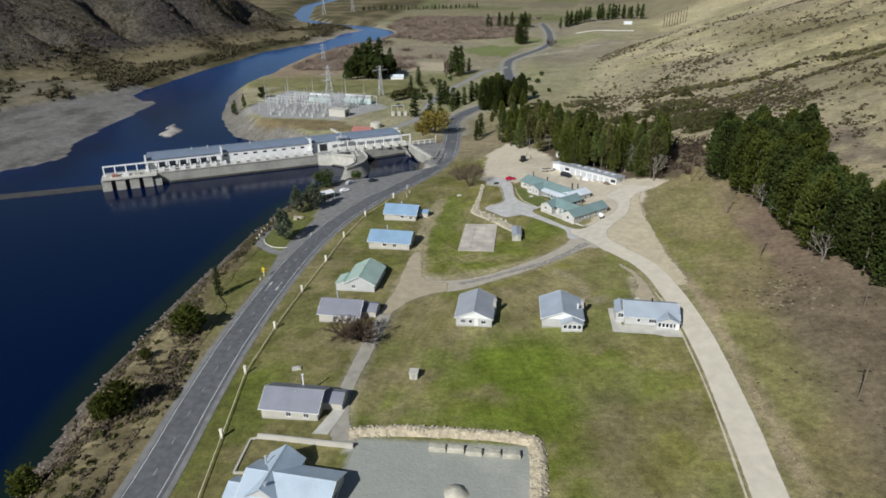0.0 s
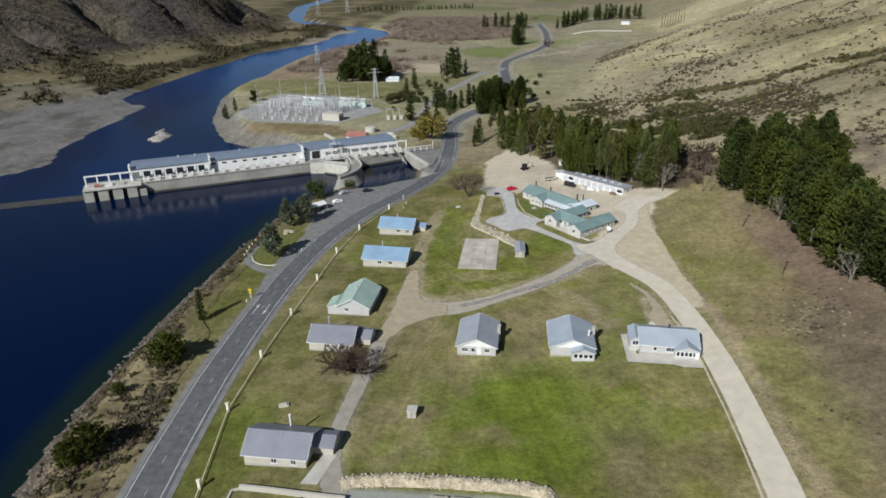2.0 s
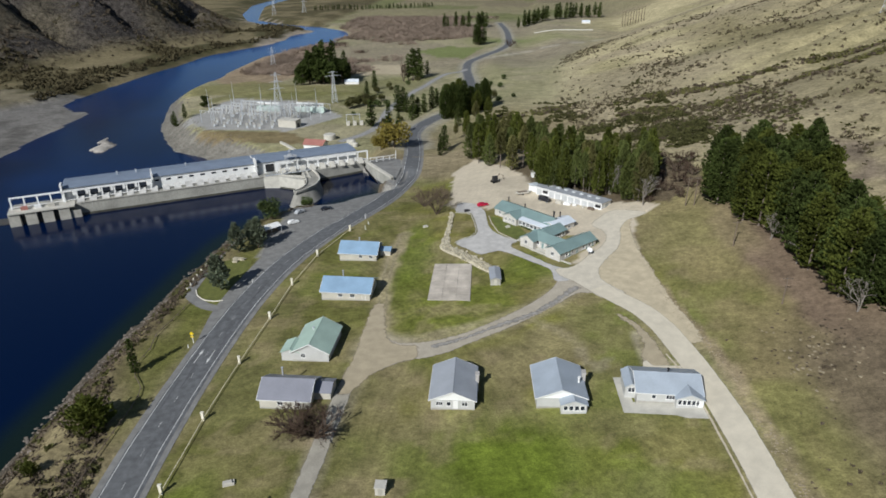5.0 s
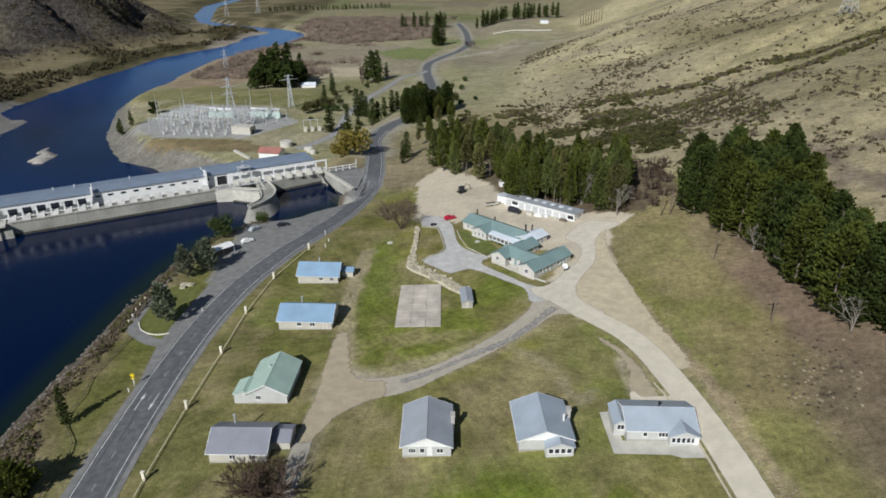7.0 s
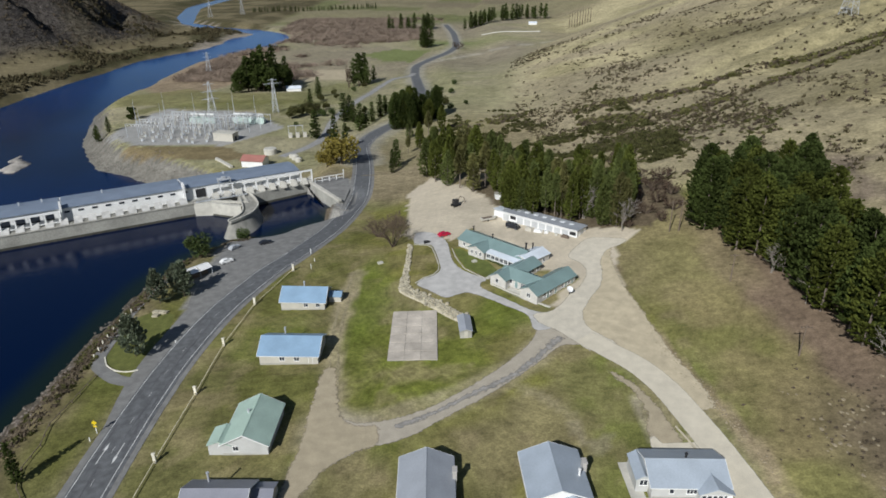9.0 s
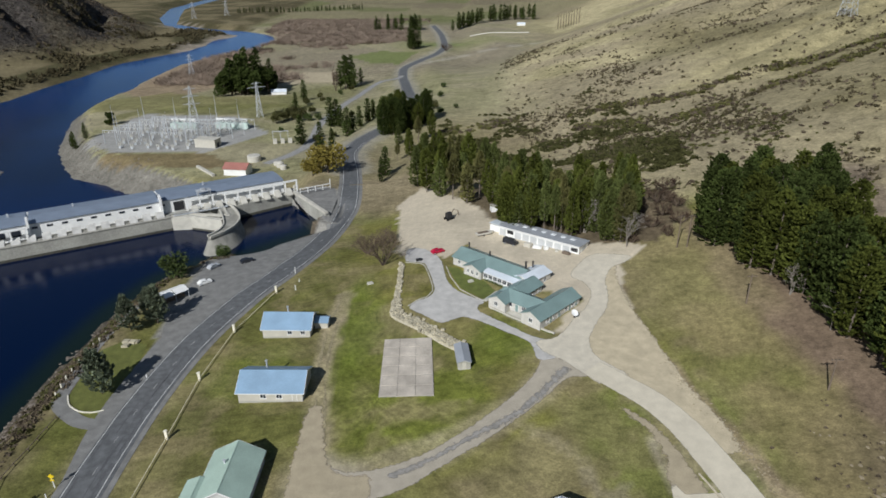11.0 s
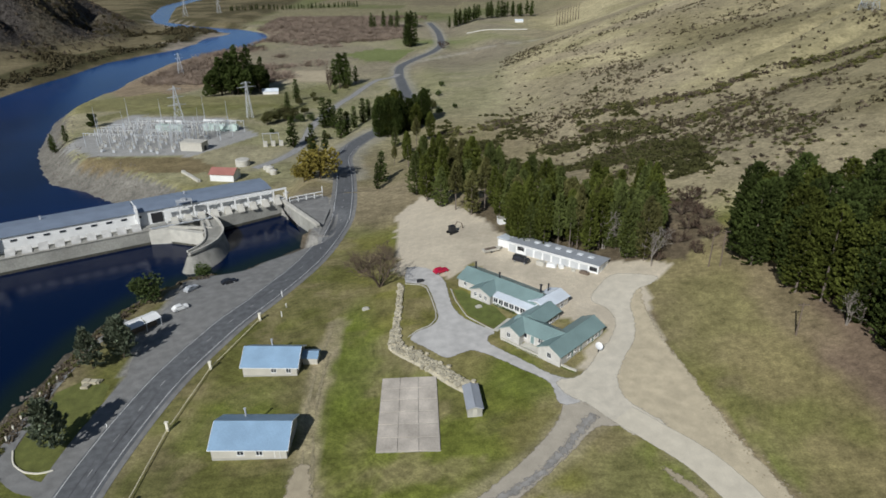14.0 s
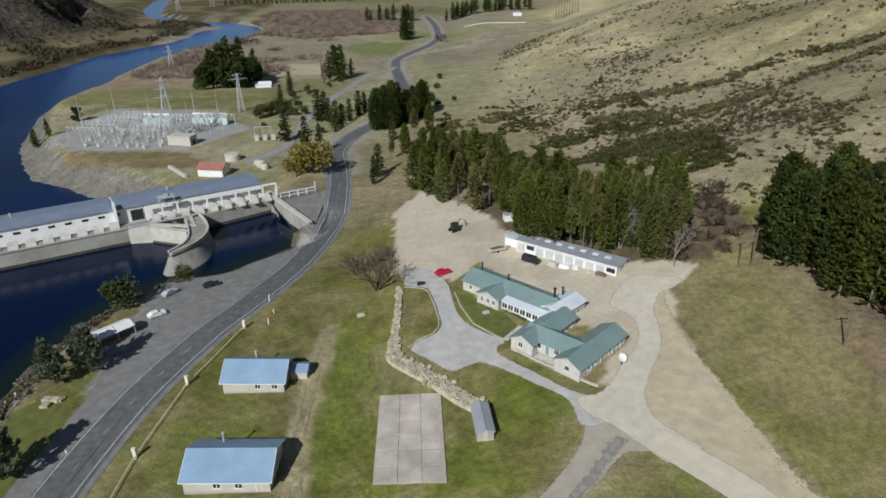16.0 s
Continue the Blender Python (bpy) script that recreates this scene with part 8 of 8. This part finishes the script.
def lattice(name, x, y, h, w, arms, label):
    p = thing(name, pose(x, y, gz(x, y), 0, 0, 30), label, "pylon", "pylons")

    def half(z):
        return w / 2 * (1 - z / h) + 0.35
    levels = [h * k / 8 for k in range(9)]
    for sx, sy in ((-1, -1), (1, -1), (1, 1), (-1, 1)):
        t = Build()
        t.tube([(sx * half(z), sy * half(z), z) for z in levels], [0.16] * 9, 4)
        part("leg", t, M_STEEL, p)
    b = Build()
    for z0, z1 in zip(levels, levels[1:]):
        c0 = [(sx * half(z0), sy * half(z0), z0) for sx, sy in ((-1, -1), (1, -1), (1, 1), (-1, 1))]
        c1 = [(sx * half(z1), sy * half(z1), z1) for sx, sy in ((-1, -1), (1, -1), (1, 1), (-1, 1))]
        for k in range(4):
            j = (k + 1) % 4
            for a, c in ((c0[k], c1[j]), (c0[j], c1[k]), (c1[k], c1[j])):
                b.tube([a, c], [0.08, 0.08], 3)
    part("bracing", b, M_STEEL, p)
    for z, L in arms:
        c = Build()
        for s in (-1, 1):
            for o in (-0.5, 0.5):
                c.tube([(0, o, z + 0.9), (s * L, 0, z)], [0.12, 0.08], 4)
                c.tube([(0, o, z), (s * L, 0, z)], [0.1, 0.08], 4)
        part("crossarm", c, M_STEEL, p)
    return p


lattice("pylon", -144, 322, 38, 8, ((26, 6), (31, 5.5), (36, 4)), "tall grey steel lattice pylon in the substation")
lattice("pylon", -118, 396, 27, 3.5, ((23, 7.5), (26, 4)), "slender pale lattice pylon with wide arms")
lattice("pylon", -250, 640, 24, 5, ((18, 5), (22, 4)), "distant steel lattice pylon on the flat")
lattice("pylon", 262, 278, 30, 7, ((22, 6), (26, 5)), "steel lattice pylon high on the hillside")
lattice("pylon", -470, 1350, 34, 8, ((24, 8), (30, 7)), "distant steel lattice pylon beside the river")
lattice("pylon", -420, 1420, 34, 8, ((24, 8), (30, 7)), "distant steel lattice pylon beside the river")

# ---- substation ----
SUBZ = gz(-160, 340)


def gantry_frame(x, y, ang, L, h, bays):
    g = thing("switchyard_gantry", pose(x, y, SUBZ, 0, 0, ang), "grey steel switchyard gantry with insulators", "gantry", "switchyard gantries")
    for k in range(bays + 1):
        u = -L / 2 + L * k / bays
        part("column", boxed(u - 0.15, u + 0.15, -0.15, 0.15, -0.5, h + 2.5 * (k % 2)), M_STEEL, g)
    part("beam", boxed(-L / 2, L / 2, -0.12, 0.12, h - 0.3, h), M_STEEL, g)
    for k in range(bays * 3):
        u = -L / 2 + L * (k + 0.5) / (bays * 3)
        part("insulator", boxed(u - 0.12, u + 0.12, -0.12, 0.12, h - 1.7, h - 0.5), M_WHITE, g)
    return g


for k in range(5):
    gantry_frame(-193 + 5 * k, 318 + 9 * k, -10, 26, 9.5, 3)
    gantry_frame(-160 + 5 * k, 312 + 9 * k, -10, 26, 9.5, 3)
for k in range(3):
    gantry_frame(-133 + 5 * k, 332 + 12 * k, -10, 22, 8.0, 2)
tr = thing("transformer", pose(-172, 362, SUBZ, 0, 0, -10) @ Matrix.Scale(1.5, 4), "pale green power transformer with white bushings", "transformer", "transformers")
M_TRANS = material("transformer_paint", (0.50, 0.60, 0.55), 0.5, vary=0.06)
part("tank", boxed(-1.6, 1.6, -1.3, 1.3, 0, 3.0), M_TRANS, tr)
part("conservator", boxed(-1.8, 1.8, -0.4, 0.4, 4.2, 5.0), M_WHITE, tr)
for u in (-1.1, 0, 1.1):
    part("bushing", boxed(u - 0.18, u + 0.18, 0.5, 0.9, 3.0, 4.6), M_WHITE, tr)
for u in (-2.0, 2.0):
    part("radiator", boxed(u - 0.35, u + 0.35, -1.1, 1.1, 0.4, 2.8), M_TRANS, tr)
for x, y in ((-165.5, 361), (-159, 360), (-133, 360), (-127, 359), (-121, 358), (-139, 361)):
    copy_thing(tr, pose(x, y, SUBZ, 0, 0, -10))
br = thing("circuit_breaker", pose(-190, 310, SUBZ), "pale circuit breaker on a steel stand", "switchgear", "circuit breakers")
part("stand", boxed(-0.8, 0.8, -0.12, 0.12, 0, 1.6), M_STEEL, br)
for u in (-0.8, 0, 0.8):
    part("pole", boxed(u - 0.14, u + 0.14, -0.14, 0.14, 1.6, 3.8), M_CONC_PALE, br)
for i in range(8):
    for j in range(5):
        if i or j:
            copy_thing(br, pose(-196 + 7.4 * i + 2.2 * j + 2.4 * math.sin(i * 5 + j * 3), 309 + 10 * j - 0.8 * i + 2.5 * math.sin(i * 3 + j * 7), SUBZ, 0, 0, -10 + 40 * math.sin(i * j)))
mast = thing("lightning_mast", pose(-215, 358, SUBZ), "thin grey lightning mast in the switchyard", "mast", "lightning masts")
_t = Build()
_t.tube([(0, 0, -0.3), (0, 0, 9), (0, 0, 19)], [0.32, 0.22, 0.06], 6)
part("shaft", _t, M_STEEL, mast)
part("base", boxed(-0.5, 0.5, -0.5, 0.5, -0.2, 0.4), M_CONC_PALE, mast)
for x, y in ((-190, 344), (-178, 380), (-166, 330), (-205, 388), (-150, 390), (-128, 372), (-140, 345), (-198, 326)):
    copy_thing(mast, pose(x, y, SUBZ))
bus = thing("bus_support", pose(-200, 352, SUBZ, 0, 0, -10), "row of post insulators carrying a steel bus pipe", "switchgear", "bus supports")
for k in range(6):
    part("post_insulator", boxed(-10 + 4 * k - 0.16, -10 + 4 * k + 0.16, -0.16, 0.16, 0, 4.6), M_CONC_PALE, bus)
part("bus_pipe", boxed(-10.6, 10.6, -0.14, 0.14, 4.6, 4.9), M_STEEL, bus)
for x, y in ((-196, 361), (-191, 370), (-186, 379), (-168, 345), (-163, 355), (-158, 366), (-145, 338), (-138, 352), (-131, 366)):
    copy_thing(bus, pose(x, y, SUBZ, 0, 0, -10))
sh = thing("control_building", pose(-133.5, 311, gz(-133.5, 311), 0, 0, -13), "plain cream control building by the substation", "building")
part("wall", boxed(-7.4, 7.4, -4, 4, -1, 5.2), M_CREAM, sh)
part("roof", boxed(-7.7, 7.7, -4.3, 4.3, 5.2, 5.6), M_CONC_PALE, sh)
part("door", boxed(7.4, 7.46, -1.5, 1.5, 0, 3.0), M_DARK, sh)
rh = thing("red_roofed_hut", pose(-98, 250, gz(-98, 250), 0, 0, -10) @ Matrix.Scale(1.5, 4), "white hut with a faded red iron roof", "hut")
part("wall", gable_body(9, 6, 2.8, 1.5, -6), M_WHITE, rh)
part("roof", gable_roof(9, 6, 2.8, 1.5, 0.4), M_ROOF_RED, rh)
tk = thing("water_tank", pose(-94.5, 275, gz(-94.5, 275)), "round pale concrete tank below the road", "tank")
tb = Build()
tb.tube([(0, 0, -1), (0, 0, 3.4), (0, 0, 3.8)], [4.2, 4.2, 3.6], 20)
part("shell", tb, M_CONC_PALE, tk)
for x, y, s in ((-61, 213, 1.6), (-63, 217, 1.2), (-59, 218, 1.3), (-62, 210, 1.0)):
    rn = random.Random(int(x * 7 + y))
    o = Build()
    o.prism([(-s, -s * 0.6), (s, -s * 0.8), (s * 0.9, s), (-s * 0.8, s * 0.7)], -0.4, s * 1.4)
    tagged(new("boulder", o.mesh("boulder", M_CONC_PALE)), "pale concrete rubble block behind the powerhouse", "boulder", "rubble blocks").matrix_basis = pose(x, y, gz(x, y), 0, 0, rn.uniform(0, 90))
yard2 = thing("transformer_bay", pose(-85, 316, gz(-85, 316), 0, 0, 10), "small pale switchyard beside the valley road", "switchgear")
for k in range(3):
    part("tank", boxed(-6 + 5 * k, -3.4 + 5 * k, -1.2, 1.2, 0, 3.2), M_CONC_PALE, yard2)
    part("column", boxed(-6 + 5 * k, -5.7 + 5 * k, 2.0, 2.3, 0, 8), M_STEEL, yard2)
part("beam", boxed(-6.2, 4.6, 1.95, 2.35, 7.6, 8), M_STEEL, yard2)
low_wall("flume", [(-125.8, 263), (-111, 245)], 1.6, 1.4, M_CONC_PALE, "pale concrete flume wall on the river bank")
for x, y, sc in ((-76, 262, 1.0), (-73, 257, 0.85), (-79, 266, 0.7)):
    st = Build()
    st.tube([(0, 0, -0.5), (0, 0, 2.6 * sc), (0, 0, 3.3 * sc)], [2.4 * sc, 2.4 * sc, 1.2 * sc], 14)
    o = new("storage_tank", st.mesh("storage_tank", M_CONC_PALE))
    o.matrix_basis = pose(x, y, gz(x, y))
    tagged(o, "round pale storage tank below the highway", "tank", "storage tanks")
fh = thing("farmhouse", pose(-128, 520, gz(-128, 520), 0, 0, 10), "white farmhouse before a dark grove", "house", "far houses")
part("wall", gable_body(14, 8, 3, 2), M_WHITE, fh)
part("roof", gable_roof(14, 8, 3, 2), M_ROOF_WHITE, fh)
for x, y, a in ((190, 1100, 0),):
    copy_thing(fh, pose(x, y, gz(x, y), 0, 0, a))

gh = Build()
gh.tube([(90 + 16 * k, 985 - 0.6 * k, gz(90 + 16 * k, 985)) for k in range(7)], [1.3] * 7, 10)
tagged(new("tunnel_house", gh.mesh("tunnel_house", M_CONC_PALE)), "long white tunnel house on the valley floor", "greenhouse")
pp = Build()
for k in range(9):
    x0, y0 = 240 + 4.5 * k, 1016 + 0.5 * k
    z0 = gz(x0, y0)
    pp.tube([(x0, y0, z0 - 0.5), (x0, y0, z0 + 24)], [0.5, 0.08], 5)
    for q_ in range(40):
        a_ = q_ * 2.4
        h_ = z0 + 3 + q_ * 0.5
        pp.tube([(x0, y0, h_), (x0 + 1.3 * math.cos(a_), y0 + 1.3 * math.sin(a_), h_ + 3.2)], [0.12, 0.03], 3)
tagged(new("poplar_row", pp.mesh("poplar_row", M_TWIG)), "row of bare brown poplars on the valley floor", "trees", kind="stuff")

# ---- gravel yard with rubble bank and concrete bins ----
bank_line = spline([(-12.4, -95.4), (-8.6, -93.6), (8, -92.8), (24.2, -93.6), (27.0, -97), (27.4, -112), (27.2, -140)], 0.4)
M_BANK = material("pale_rubble", (0.47, 0.40, 0.28), 0.95, vary=0.4, scale=0.35, coarse=0.25, bump=1.0, bump_scale=3)
_bl = np.array(bank_line)
_bd = np.gradient(_bl, axis=0)
_bd /= np.linalg.norm(_bd, axis=1)[:, None]
_bu = np.linspace(-2.1, 2.1, 13)
_bx = _bl[:, :1] - _bd[:, 1:] * _bu
_by = _bl[:, 1:] + _bd[:, :1] * _bu
_bs = np.interp(_bu, [-2.1, -1.4, -0.4, 0.3, 1.2, 2.1], [-0.25, 0.2, 0.75, 0.85, 0.55, -0.25])
_bh = _bs * (0.75 + 0.5 * fbm(_bx, _by, 5, 2, 301)) + (fbm(_bx, _by, 1.3, 3, 302) - 0.5) * 0.75 * (_bs > 0)
_bz = ground_z(_bx, _by) + _bh
_bi = np.arange(_bx.size).reshape(_bx.shape)
_bq = np.stack([_bi[:-1, :-1], _bi[1:, :-1], _bi[1:, 1:], _bi[:-1, 1:]], -1).reshape(-1, 4)
tagged(sheet("rubble_bank", np.stack([_bx, _by, _bz], -1).reshape(-1, 3), _bq.tolist(), M_BANK, False), "bank of pale earth and rubble round the gravel yard", "bank", kind="structure")
_rr = random.Random(77)
_bv, _bf, _n0 = [], [], 0
for _k in range(0, len(_bl), 2):
    for _j in range(3):
        _tv, _tf = BLOBS[_rr.randrange(5)]
        _c = _rr.randrange(1, 12)
        _o = np.array((_bx[_k, _c], _by[_k, _c], _bz[_k, _c]))
        _bv.append(_tv * _rr.uniform(0.10, 0.36) + _o)
        _bf += [[i + _n0 for i in f] for f in _tf]
        _n0 += len(_tv)
_me = bpy.data.meshes.new("bank_rubble")
_me.from_pydata(np.concatenate(_bv).tolist(), [], _bf)
_me.materials.append(M_STONE)
tagged(new("bank_rubble", _me), "loose pale stones on the yard's rubble bank", "stones", kind="stuff")
M_BLOCK = material("mossy_pale_concrete", (0.43, 0.405, 0.325), 0.92, vary=0.25, scale=0.6, coarse=0.25, bump=0.5)
_rn = random.Random(5)
for k in range(5):
    x0 = 5.2 + 3.75 * k
    y0 = -97.9 - 0.18 * k + _rn.uniform(-0.15, 0.15)
    z0 = gz(x0, -98)
    bn = Build()
    w, h, c = 1.7 + _rn.uniform(-0.12, 0.08), 1.05 + _rn.uniform(-0.12, 0.1), 0.16
    for (a0, b0, za), (a1, b1, zb) in (((w, 0.85, -0.2), (w, 0.8, h - c)), ((w, 0.8, h - c), (w - c, 0.8 - c, h))):
        for q in range(4):
            g = ((-1, -1), (1, -1), (1, 1), (-1, 1))
            (sx, sy), (tx, ty) = g[q], g[(q + 1) % 4]
            bn.face((sx * a0, sy * b0, za), (tx * a0, ty * b0, za), (tx * a1, ty * b1, zb), (sx * a1, sy * b1, zb))
    bn.face(*[(sx * (w - c), sy * (0.8 - c), h + _rn.uniform(-0.03, 0.03)) for sx, sy in ((-1, -1), (1, -1), (1, 1), (-1, 1))])
    block = tagged(new("concrete_block", bn.mesh("concrete_block", M_BLOCK)), "low pale concrete block in a row at the yard", "block", "yard blocks")
    block.matrix_basis = pose(x0 + 1.8, y0, z0, 0, 0, _rn.uniform(-3, 3))
md_ = Build()
for k in range(7):
    for s in range(14):
        def q(kk, ss_):
            u, a = kk / 7, 2 * math.pi * ss_ / 14
            r = 2.7 * (1 - u) ** 0.7 * (1 + 0.1 * math.sin(3 * a + kk))
            return (12.2 + r * math.cos(a), -109.5 + r * math.sin(a), 0.25 + 1.7 * u)
        md_.face(q(k, s), q(k, s + 1), q(k + 1, s + 1), q(k + 1, s))
tagged(new("gravel_mound", md_.mesh("gravel_mound", M_BLOCK, True)), "small mound of pale gravel in the yard", "mound")
for x, y, w in ((-32.0, -72.3, 1.1), (-5.8, 54.3, 0.9), (24, 50, 0.8)):
    o = Build()
    o.prism([(-w, -w * 0.6), (w, -w * 0.6), (w, w * 0.6), (-w, w * 0.6)], -0.2, 0.4)
    o.prism([(-w * 0.6, -w * 0.4), (w * 0.7, -w * 0.4), (w * 0.5, w * 0.4), (-w * 0.6, w * 0.3)], 0.4, 0.65)
    tagged(new("concrete_lump", o.mesh("concrete_lump", M_CONC_PALE)), "flat pale concrete lump in the grass", "block", "lumps").matrix_basis = pose(x, y, gz(x, y), 0, 0, 20)

# ---- concrete court slab, panel by panel ----
M_PANEL = material("court_concrete", (0.475, 0.425, 0.36), 0.9, vary=0.14, scale=1.6, coarse=0.24, random_hue=0.07, bump=0.15)
court = thing("court_slab", pose(0, 0, 0), "old pale concrete court of jointed panels", "court", kind="structure")
cor = [(-0.2, -0.2), (12.2, -1.0), (12.1, 21.9), (0.1, 22.7)]


def on_court(u, v):
    x = (cor[0][0] * (1 - u) + cor[1][0] * u) * (1 - v) + (cor[3][0] * (1 - u) + cor[2][0] * u) * v
    y = (cor[0][1] * (1 - u) + cor[1][1] * u) * (1 - v) + (cor[3][1] * (1 - u) + cor[2][1] * u) * v
    return x, y


base = Build()
base.prism(cor, -0.8, [gz(*p) + 0.16 for p in cor])
part("bed", base, M_CONC_DARK, court)
for i in range(3):
    for j in range(6):
        g = 0.004
        ring = [on_court(*uv) for uv in ((i / 3 + g, j / 6 + g), ((i + 1) / 3 - g, j / 6 + g), ((i + 1) / 3 - g, (j + 1) / 6 - g), (i / 3 + g, (j + 1) / 6 - g))]
        pn = Build()
        pn.prism(ring, -0.5, [gz(*p) + 0.27 for p in ring])
        part("panel", pn, M_PANEL, court)

# ---- dry-stone rockery: stones one by one ----
rock = thing("rockery", pose(0, 0, 0), "long rockery band of tumbled pale field stones", "rockery", kind="structure")
stone_meshes = []
for s in range(6):
    rnd = random.Random(90 + s)
    o = Build()
    o.prism([(-0.5 * rnd.uniform(0.7, 1.1), -0.4), (0.45, -0.45 * rnd.uniform(0.7, 1.1)), (0.5, 0.3), (0.1, 0.5 * rnd.uniform(0.8, 1.1)), (-0.45, 0.35)], -0.3, [rnd.uniform(0.18, 0.36) for _ in range(5)])
    stone_meshes.append(o.mesh("stone", M_STONE))
rline = spline([(3.4, 65.5), (3.0, 50), (2.6, 36.5), (5.0, 32.6), (11, 26.5), (16, 20.5), (19.8, 17)], 0.5)
_rn = random.Random(8)
rb = Build()
prev = None
for k, (x, y) in enumerate(rline[::4]):
    a = rline[max(0, 4 * k - 2)]
    c = rline[min(len(rline) - 1, 4 * k + 2)]
    L = math.hypot(c[0] - a[0], c[1] - a[1])
    ox, oy = -(c[1] - a[1]) / L, (c[0] - a[0]) / L
    w = 0.75 + 1.25 * min(1, max(0, (k * 4 / len(rline) - 0.35) * 4))
    ring = [(x + ox * u * w, y + oy * u * w, gz(x, y) + h) for u, h in ((-1.15, -0.1), (-0.8, 0.22), (0.8, 0.3), (1.15, -0.1))]
    if prev:
        for s in range(3):
            rb.face(prev[s], prev[s + 1], ring[s + 1], ring[s])
    prev = ring
part("bed", rb, M_STONE, rock)
for k in range(300):
    f = k / 300
    f = f if f < 0.42 and k % 2 == 0 else 0.4 + 0.6 * ((k * 0.618) % 1)
    x, y = rline[min(len(rline) - 1, int(f * len(rline)))]
    w = 0.8 + 1.3 * min(1, max(0, (f - 0.35) * 4))
    x, y = x + _rn.uniform(-w, w) * 0.8, y + _rn.uniform(-w, w) * 0.8
    st = part("stone", stone_meshes[k % 6], None, rock, m=pose(x, y, gz(x, y) + 0.25, _rn.uniform(-14, 14), _rn.uniform(-14, 14), _rn.uniform(0, 360)) @ Matrix.Diagonal((_rn.uniform(0.6, 1.15), _rn.uniform(0.6, 1.15), 1, 1)))
